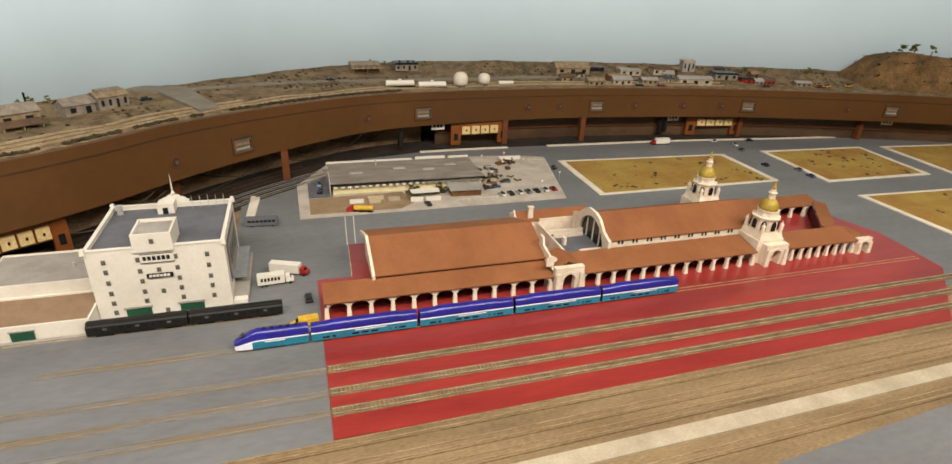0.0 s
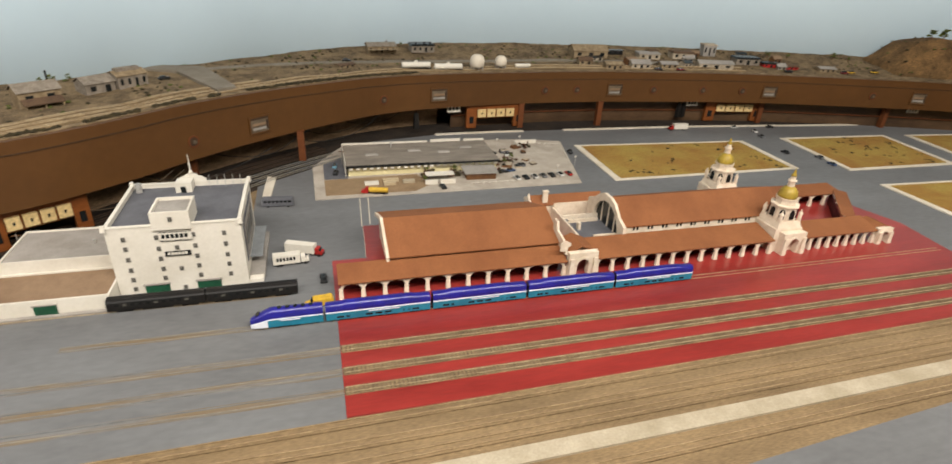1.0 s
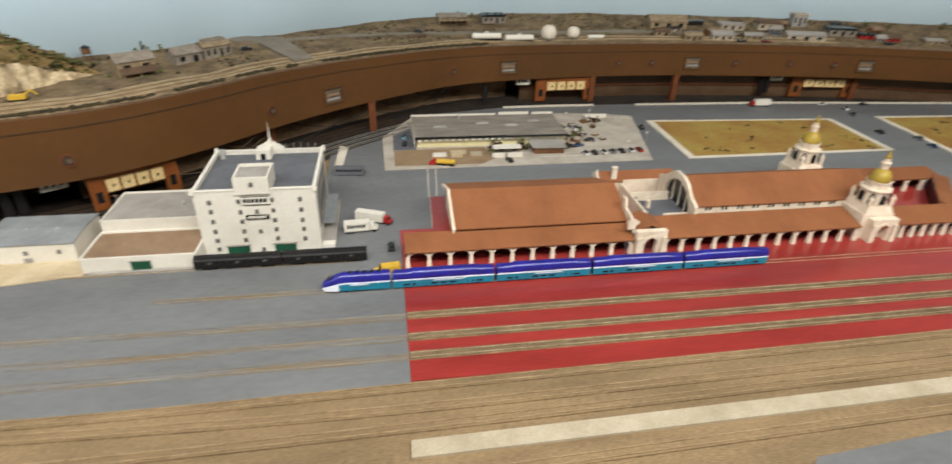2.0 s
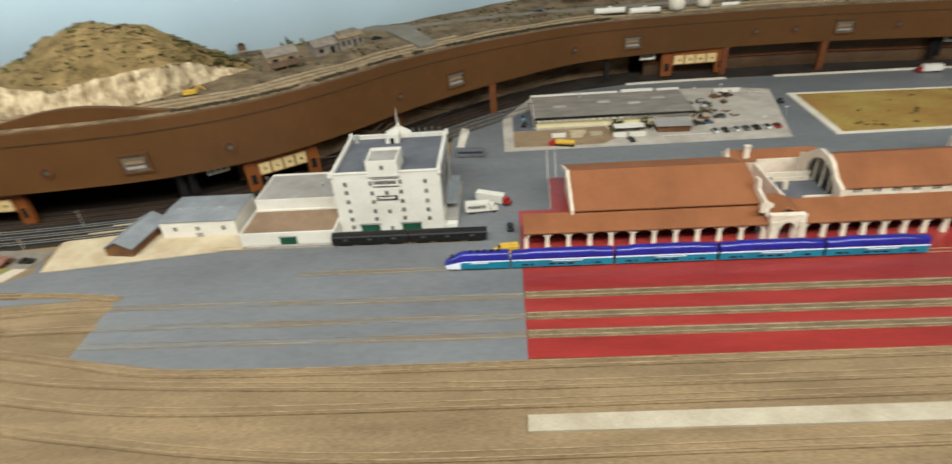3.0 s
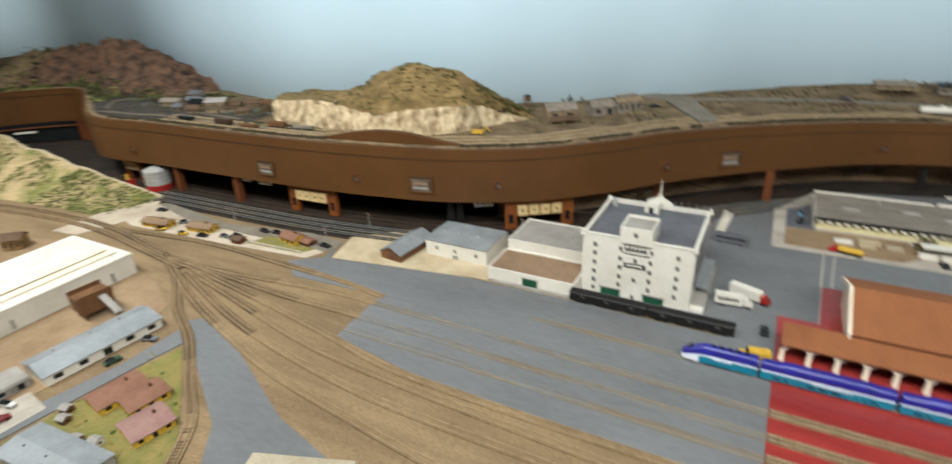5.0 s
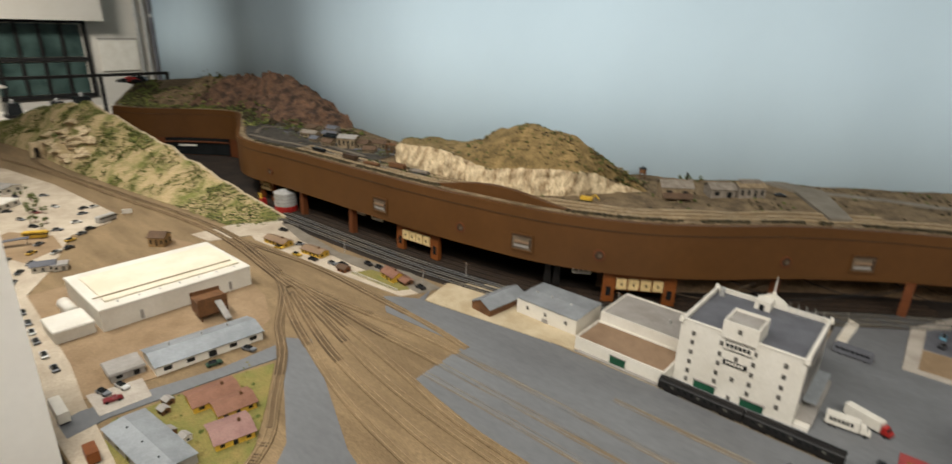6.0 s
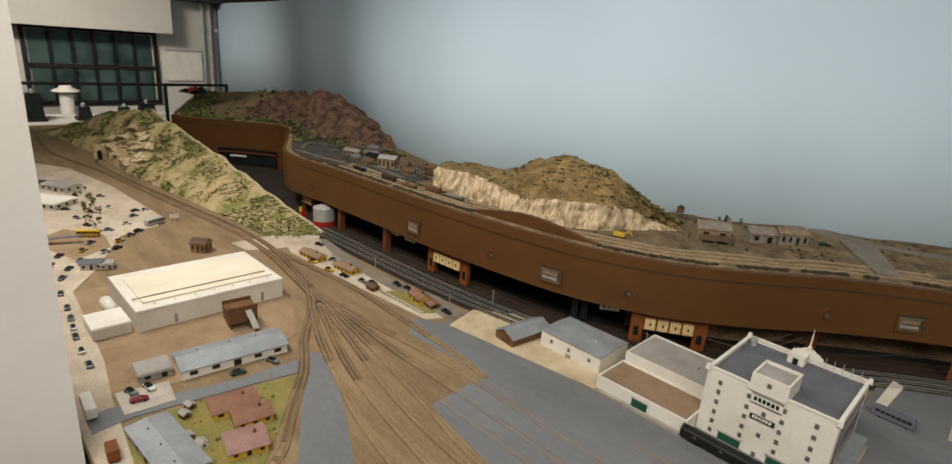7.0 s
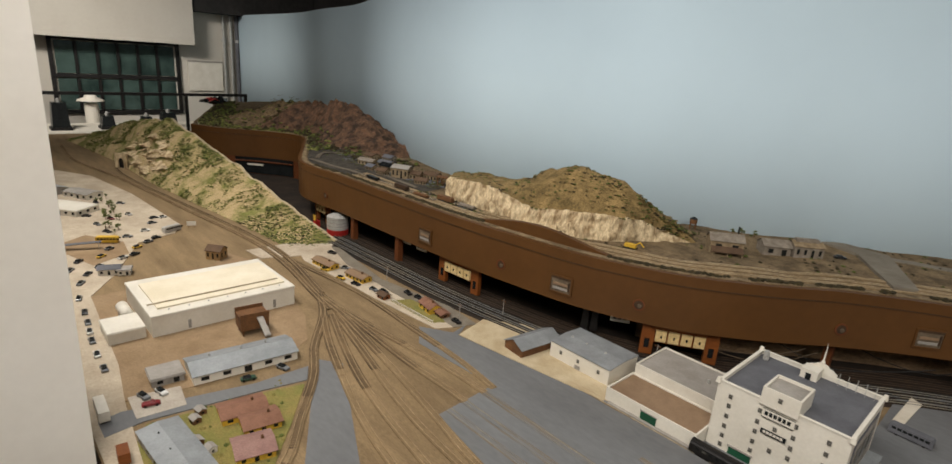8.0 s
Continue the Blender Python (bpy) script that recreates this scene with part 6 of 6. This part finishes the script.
# ---- upper deck buildings ----
OLD = mat("old_boards", (150, 132, 104), (116, 98, 74), .95, 60, 400, .4, grain=.2)
GREYB = mat("grey_boards", (140, 130, 116), (110, 100, 88), .95, 60, 400, .4, grain=.2)


def deck_house(x, y, rz, w, d, h, rise, wall, roof, label, **k):
    return house(x, y, rz, w, d, h, rise, wall, roof, label, z=deck_z(x, y) - .001, **k)


t = deck_house(-.575, .615, 38, .078, .045, .032, .016, OLD, GREYB, "weathered brown wooden mill shed", windows=2, name="mill")
part("smoke_stack", Build().cyl(.03, .01, .036, .066, .0022, n=8), DARK, t)
part("lean_to_roof", Build().slab([(-.0225, .018), (-.042, .009), (-.042, .011), (-.0225, .02)], "x", -.037, .037), BROWNROOF, t)
for x in (-.035, .0, .034):
    part("porch_post", Build().box(x - .001, -.041, 0, x + .001, -.039, .009), OLD, t)
t = thing("water_tower", "dark wooden water tank on four legs", "water tower", -.72, .735, deck_z(-.72, .735), 20)
for sx in (-1, 1):
    for sy in (-1, 1):
        part("leg", Build().box(sx * .007 - .001, sy * .007 - .001, 0, sx * .007 + .001, sy * .007 + .001, .016), WOOD, t)
part("tank", Build().cyl(0, 0, .0162, .030, .010, n=14), WOOD, t)
part("roof", Build().lathe(0, 0, [(.0115, .0302), (.001, .036)], 14), DARK, t)
deck_house(-.50, .735, 42, .065, .05, .024, .014, GREYB, GREYB, "grey boarded warehouse with a grey roof", windows=2)
t = deck_house(-.44, .775, 42, .07, .048, .030, .010, GREYB, OLD, "two-storey grey boarded hotel", windows=4, chimney=True)
part("monitor_roof", Build().box(-.028, -.008, .038, .028, .008, .046), GREYB, t)
car(-.375, .84, 30, K, deck_z(-.375, .84) + .002)
t = thing("excavator", "small yellow digging machine below the cliff", "machine", -.715, .415, deck_z(-.715, .415), 15)
part("body", Build().box(-.016, -.007, .003, .012, .007, .011), YELLOW, t)
part("tracks", Build().box(-.018, -.009, 0, .014, .009, .0029), DARK, t)
part("boom", Build().slab([(.01, .009), (.02, .017), (.03, .008), (.031, .010), (.02, .020), (.009, .012)], "y", -.0015, .0015), YELLOW, t)
for x, y, h in ((-.61, .80, .028), (-.63, .79, .022), (-.585, .83, .022), (.30, 1.28, .018), (.02, 1.2, .015)):
    small_tree(x, y, deck_z(x, y), h)
# mining camp below the mountain
for x, y, r, w, d, h, m, rf in ((-1.58, .40, 30, .05, .035, .020, OLD, BROWNROOF), (-1.615, .372, 28, .062, .046, .036, OLD, ROOFLIGHT), (-1.74, .40, 10, .06, .04, .02, OLD, DARK), (-1.80, .43, 15, .06, .03, .018, OLD, ROOFGREY),
                                (-1.86, .385, 15, .07, .03, .018, OLD, GREYB), (-1.92, .44, 10, .05, .04, .022, OLD, BROWNROOF), (-1.50, .37, 30, .04, .03, .014, OLD, BROWNROOF),
                                (-1.68, .335, 12, .04, .026, .016, OLD, BROWNROOF), (-1.77, .345, 8, .035, .025, .014, OLD, ROOFGREY), (-1.545, .45, 25, .05, .035, .02, OLD, BROWNROOF), (-1.86, .485, 12, .045, .03, .024, GREYB, ROOFGREY)):
    deck_house(x, y, r, w, d, h, .01, m, rf, "weathered grey mining camp building", windows=4, group="mining camp buildings")
t = thing("headframe", "dark timber mine headframe", "headframe", -1.44, .42, deck_z(-1.44, .42), 20)
for x in (-.02, 0, .02):
    for y in (-.012, .012):
        part("post", Build().box(x - .0012, y - .0012, 0, x + .0012, y + .0012, .030), WOOD, t)
part("deck", Build().box(-.025, -.016, .0302, .025, .016, .033), WOOD, t)
for y in (-.0135, .0135):
    part("brace", Build().slab([(-.02, 0), (.02, .028), (.02, .030), (-.02, .002)], "y", y - .0006, y + .0006), WOOD, t)
# desert town to the east
t = deck_house(.222, 1.225, 6, .095, .05, .022, .010, OLD, GREYB, "ochre house with a porch and pale roof", windows=5, chimney=True)
part("porch_roof", Build().box(-.05, -.046, .014, .05, -.0256, .0155), OLD, t)
for x in (-.046, 0, .046):
    part("porch_post", Build().box(x - .001, -.044, 0, x + .001, -.042, .0138), OLD, t)
t = deck_house(.365, 1.235, 4, .08, .05, .022, .004, GREYB, DARK, "grey shop with dark openings and a flat roof", windows=4, gable=False)
for x in (-.02, .01, .03):
    part("roof_vent", Build().box(x - .003, -.003, .027, x + .003, .003, .032), DARK, t)
for x in (.31, .415):
    t = thing("tank_car", "white railway tank car on the upper deck", "tank car", x, 1.03, deck_z(x, 1.03), 1, "tank cars")
    part("tank", Build().slab([(.009 * math.cos(q), .014 + .009 * math.sin(q)) for q in np.linspace(0, 5.9, 16)], "x", -.045, .045), WHITE, t)
    part("frame", Build().box(-.048, -.006, .0025, .048, .006, .0048), BLACK, t)
    part("dome", Build().cyl(0, 0, .0225, .027, .005, n=10), WHITE, t)
for x, y, r in ((.515, 1.045, .024), (.60, 1.055, .020)):
    t = thing("gas_holder", "cream round storage tank on a ring of legs", "tank", x, y, deck_z(x, y), group="round gas tanks")
    smooth(part("shell", Build().lathe(0, 0, [(r * .8, .008), (r, .016), (r, r * 1.3), (r * .85, r * 1.75), (r * .5, r * 2.02), (r * .08, r * 2.1)], 20), CONC, t))
    for i in range(8):
        q = i * math.pi / 4
        part("leg", Build().box(r * .85 * math.cos(q) - .001, r * .85 * math.sin(q) - .001, 0, r * .85 * math.cos(q) + .001, r * .85 * math.sin(q) + .001, .0098), SILVER, t)
t = thing("propane_tank", "white horizontal propane tank", "tank", .68, 1.06, deck_z(.68, 1.06))
part("tank", Build().slab([(.006 * math.cos(q), .009 + .006 * math.sin(q)) for q in np.linspace(0, 5.9, 12)], "x", -.026, .026), WHITE, t)
part("saddle", Build().box(-.018, -.004, 0, .018, .004, .0035), ROOFLIGHT, t)
deck_house(.985, 1.2, -5, .13, .07, .024, .018, OLD, OLD, "tan barn with a wide doorway", windows=3, name="barn")
for x, y, r, w, d, h, ri, m, rf, lab in (
        (1.10, 1.21, -6, .06, .02, .014, .001, BLACK, DARK, "dark boxcar body used as a shed"), (1.02, 1.06, -8, .06, .04, .016, .008, OLD, OLD, "small tan cabin with a pale roof"), (1.13, 1.07, -8, .07, .045, .016, .012, OLDWHITE, ROOFLIGHT, "white cottage with a pale roof"),
        (1.22, 1.17, -10, .08, .05, .018, .003, OLDWHITE, ROOFLIGHT, "white store with a pale flat roof"), (1.24, 1.06, -10, .06, .04, .012, .008, OLD, ROOFLIGHT, "low shed with a pale sloping roof"), (1.35, 1.15, -10, .08, .05, .022, .004, OLDWHITE, BROWNROOF, "white store with a dark flat roof"),
        (1.43, 1.05, -12, .13, .045, .018, .010, OLDWHITE, ROOFLIGHT, "long white building with a pale roof"), (1.48, 1.17, -12, .05, .04, .04, .002, ROOFLIGHT, OLDWHITE, "tall pale boarded grain elevator"), (1.58, 1.07, -12, .09, .05, .022, .004, GREYB, DARK, "dark two-level boarded town store"),
        (1.66, 1.03, -12, .06, .03, .012, .004, REDP, DARK, "low red shed by the siding"), (1.74, 1.01, -13, .05, .025, .010, .004, REDP, BROWNROOF, "low red shed by the siding"), (1.86, .965, -14, .06, .04, .012, .006, OLD, ROOFLIGHT, "open shelter with a pale roof")):
    deck_house(x, y, r, w, d, h, ri, m, rf, lab, windows=3, gable=ri > .005, name="desert_building", group="desert town buildings")
rng = random.Random(53)
for i in range(14):
    x = .93 + i * .062 + rng.uniform(-.02, .02)
    y = edge_y(x) + (.10, .16, .21)[i % 3] + rng.uniform(-.012, .012)
    deck_house(x, y, rng.uniform(-30, 20), rng.uniform(.03, .055), rng.uniform(.02, .034), rng.uniform(.008, .018), rng.choice((.004, .008, .011)), (OLD, OLDWHITE, GREYB, WOOD, OLD)[i % 5], (BROWNROOF, ROOFTAN, DARK, OLD, ROOFLIGHT)[(i * 2) % 5],
               "small weathered desert town shed", windows=2, name="shed", group="desert town sheds")
for x, y, m in ((1.18, 1.02, K), (1.27, 1.02, MR), (1.70, .97, K), (1.95, .93, YELLOW), (2.05, .92, YELLOW), (1.92, .93, MR), (.10, 1.1, K), (.62, 1.12, W)):
    car(x, y, -12, m, deck_z(x, y) + .001)
for x, y, h in ((2.28, .93, .045), (2.33, .92, .05), (2.40, .90, .045), (1.72, 1.12, .03), (1.80, 1.10, .025), (1.98, 1.06, .03), (2.05, 1.05, .02)):
    z = deck_z(x, y) if x < 2.2 else .312
    small_tree(x, y, z, h)
deck_house(.09, 1.04, 28, .055, .03, .008, .004, OLD, BROWNROOF, "tiny brown cabin among the scrub", windows=3, name="cabin")

# ---- far end of the room ----
w = thing("window_1", "large dark green gridded window in the far wall", "window", -6.2, 0, 0)
w["kind"] = "structure"
wy0, wy1, wz0, wz1 = -.05, .98, -.10, .56
part("window_frame", Build().box(0.0005, wy0, wz0, .03, wy0 + .03, wz1).box(0.0005, wy1 - .03, wz0, .03, wy1, wz1).box(0.0005, wy0 + .03, wz1 - .03, .03, wy1 - .03, wz1).box(0.0005, wy0 + .03, wz0, .03, wy1 - .03, wz0 + .03).box(.0005, wy0 + .03, .215, .03, wy1 - .03, .245), BLACK, w)
for i in range(6):
    for j in range(2):
        a = wy0 + .035 + i * (wy1 - wy0 - .07) / 6
        part("pane", Build().box(.001, a + .012, wz0 + .035 + j * .315, .008, a + (wy1 - wy0 - .07) / 6 - .012, wz0 + .305 + j * .315), GLASS, w)
        if i:
            part("mullion", Build().box(.0005, a - .011, wz0 + .032 + j * .315, .025, a + .011, wz0 + .31 + j * .315), BLACK, w)
for i, y in enumerate((1.40, 1.47, 1.53)):
    t = thing("wall_pipe", "vertical grey conduit pipe on the far wall", "pipe", -6.16, y, -1.0, group="conduit pipes")
    part("pipe", Build().cyl(0, 0, 0, 2.88, .012 + .006 * (i == 2), n=10), SILVER if i < 2 else ROOFGREY, t)
    part("clamp", Build().cyl(0, 0, 1.6, 1.63, .022, n=10), SILVER, t)
t = thing("wall_panel", "flat white cabinet panel on the far wall", "panel", -6.195, 1.05, 0)
part("panel", Build().box(0, 0, .12, .02, .33, .40), WHITE, t)
part("trim", Build().box(.0202, 0, .395, .026, .33, .41), ROOFLIGHT, t)
t = thing("railing", "thin black metal railing at the far aisle", "railing", -4.65, 0, -1.0)
part("top_rail", Build().box(-.012, -1.3, 1.205, .012, 1.02, 1.225), BLACK, t)
for y in (-1.2, -.33, .56, 1.0):
    part("post", Build().box(-.010, y, 0, .010, y + .02, 1.2045), BLACK, t)
t = thing("floor_lamp", "white shaded lamp on a pale column behind the railing", "lamp", -5.6, .12, -1.0)
part("column", Build().cyl(0, 0, 0, 1.05, .055, .05, 16), WALL, t)
smooth(part("shade", Build().lathe(0, 0, [(.10, 1.07), (.09, 1.082), (.045, 1.10), (.04, 1.125), (.01, 1.14)], 20), WHITE, t))
t = thing("display_table", "white display table with dark exhibits at the far end", "table", -5.3, .25, -1.0)
part("top", Build().box(-.25, -.5, .86, .25, .65, .90), WHITE, t)
for y in (-.45, .6):
    for x in (-.22, .2):
        part("leg", Build().box(x, y, 0, x + .03, y + .03, .8595), SILVER, t)
for x, y, w_, h in ((-5.2, -.15, .13, .2), (-5.2, .15, .11, .1), (-5.2, .42, .10, .09), (-5.2, .58, .14, .12)):
    t = thing("exhibit", "dark model exhibit on the display table", "exhibit", x, y, -.0995, group="dark exhibits")
    part("base", Build().box(-.06, -w_ / 2, 0, .06, w_ / 2, .02), BLACK, t)
    part("body", Build().frustum(-.05, -w_ * .42, .0202, .05, w_ * .42, h, .01), DARK, t)
    part("knob", Build().lathe(0, 0, [(.012, h + .0002), (.014, h + .02), (.004, h + .03)], 10), SILVER, t)
t = thing("cloth_heap", "dark and red cloth heap at the end of the deck", "cloth", -4.1, .62, .2115, 20)
cb = Build()
rng = random.Random(9)
for i in range(12):
    cb.clump(rng.uniform(-.08, .08), rng.uniform(-.12, .12), .01, rng.uniform(.03, .055), rng, i % 3 == 0, .7)
part("cloth", cb, [DARK, REDP], t)
t = thing("hanging_sign", "small orange hanging ornament by the column", "ornament", -5.5, -.30, .42)
part("roof", Build().lathe(0, 0, [(.10, 0), (.06, .04), (.01, .07)], 8), ORANGE, t)
part("stem", Build().cyl(0, 0, .0702, 1.48, .004, n=6), DARK, t)
# dark gravel of the mining camp
CAMPWAY = mat("camp_way", (112, 102, 88), (84, 76, 64), 1.0, 30, 400, .4, grain=.3)
CAMP = mat("camp_gravel", (74, 68, 60), (44, 40, 34), 1.0, 34, 400, .8, grain=.45)
camp = EDGE[(EDGE[:, 0] > -2.5) & (EDGE[:, 0] < -1.36)][::2]
offs = [offset(EDGE, d)[(EDGE[:, 0] > -2.5) & (EDGE[:, 0] < -1.36)][::2] for d in (.034, .07, .105, .14, .175, .21)]
vs = [(x, y, deck_z(x, y) + .0022 + .003 * nz(x, y, 2, 30)) for o in offs for x, y in o]
m = len(camp)
solid("camp_gravel", Build().add(vs, [(j * m + i, j * m + i + 1, (j + 1) * m + i + 1, (j + 1) * m + i) for j in range(5) for i in range(m - 1)]), CAMP, "dark grey gravel of the mining camp yard", "gravel")
for way in (((-2.02, .235), (-1.9, .245), (-1.72, .262), (-1.5, .27), (-1.3, .272)), ((-2.02, .26), (-2.12, .34), (-2.08, .42), (-1.95, .43), (-1.82, .37), (-1.66, .33), (-1.45, .315))):
    q = [(x, y, deck_z(x, y) + .0032) for x, y in resample(curve(way, 8), .03)]
    solid("camp_road", Build().sweep(q, .016, .0016), CAMPWAY, "pale worn track bed through the mining camp", "road")
# scattered freight cars and stores of the mining camp
rng = random.Random(17)
for i, (x, y, r) in enumerate(((-1.36, .262, 2), (-1.46, .26, 1), (-1.62, .256, 0), (-1.28, .292, 4), (-1.19, .297, 4))):
    t = thing("freight_car", "small dark weathered freight car on the deck track", "freight car", x, y, deck_z(x, y) + .0015, r, "freight cars")
    part("body", Build().box(-.03, -.007, .005, .03, .007, .017 if i % 2 else .011), (WOOD, SOCKET, DARK, WOOD, GREYB)[i], t)
    part("frame", Build().box(-.032, -.006, .0035, .032, .006, .0048), BLACK, t)
    for wx in (-.022, .022):
        part("bogie", Build().box(wx - .006, -.005, .0005, wx + .006, .005, .0034), BLACK, t)
b = Build()
for _ in range(2200):
    x = rng.uniform(-2.3, -1.1)
    y = edge_y(x) + rng.uniform(.17, .28) if x < -1.42 else rng.uniform(.285, .315)
    b.clump(x, y, deck_z(x, y), rng.uniform(.0018, .0075), rng, rng.choice((0, 0, 1, 2)), .7)
solid("camp_debris", b, [SCRUB, ROOFGREY, BUSH], "dark rubble and scrub round the mining camp", "rubble", "stuff")
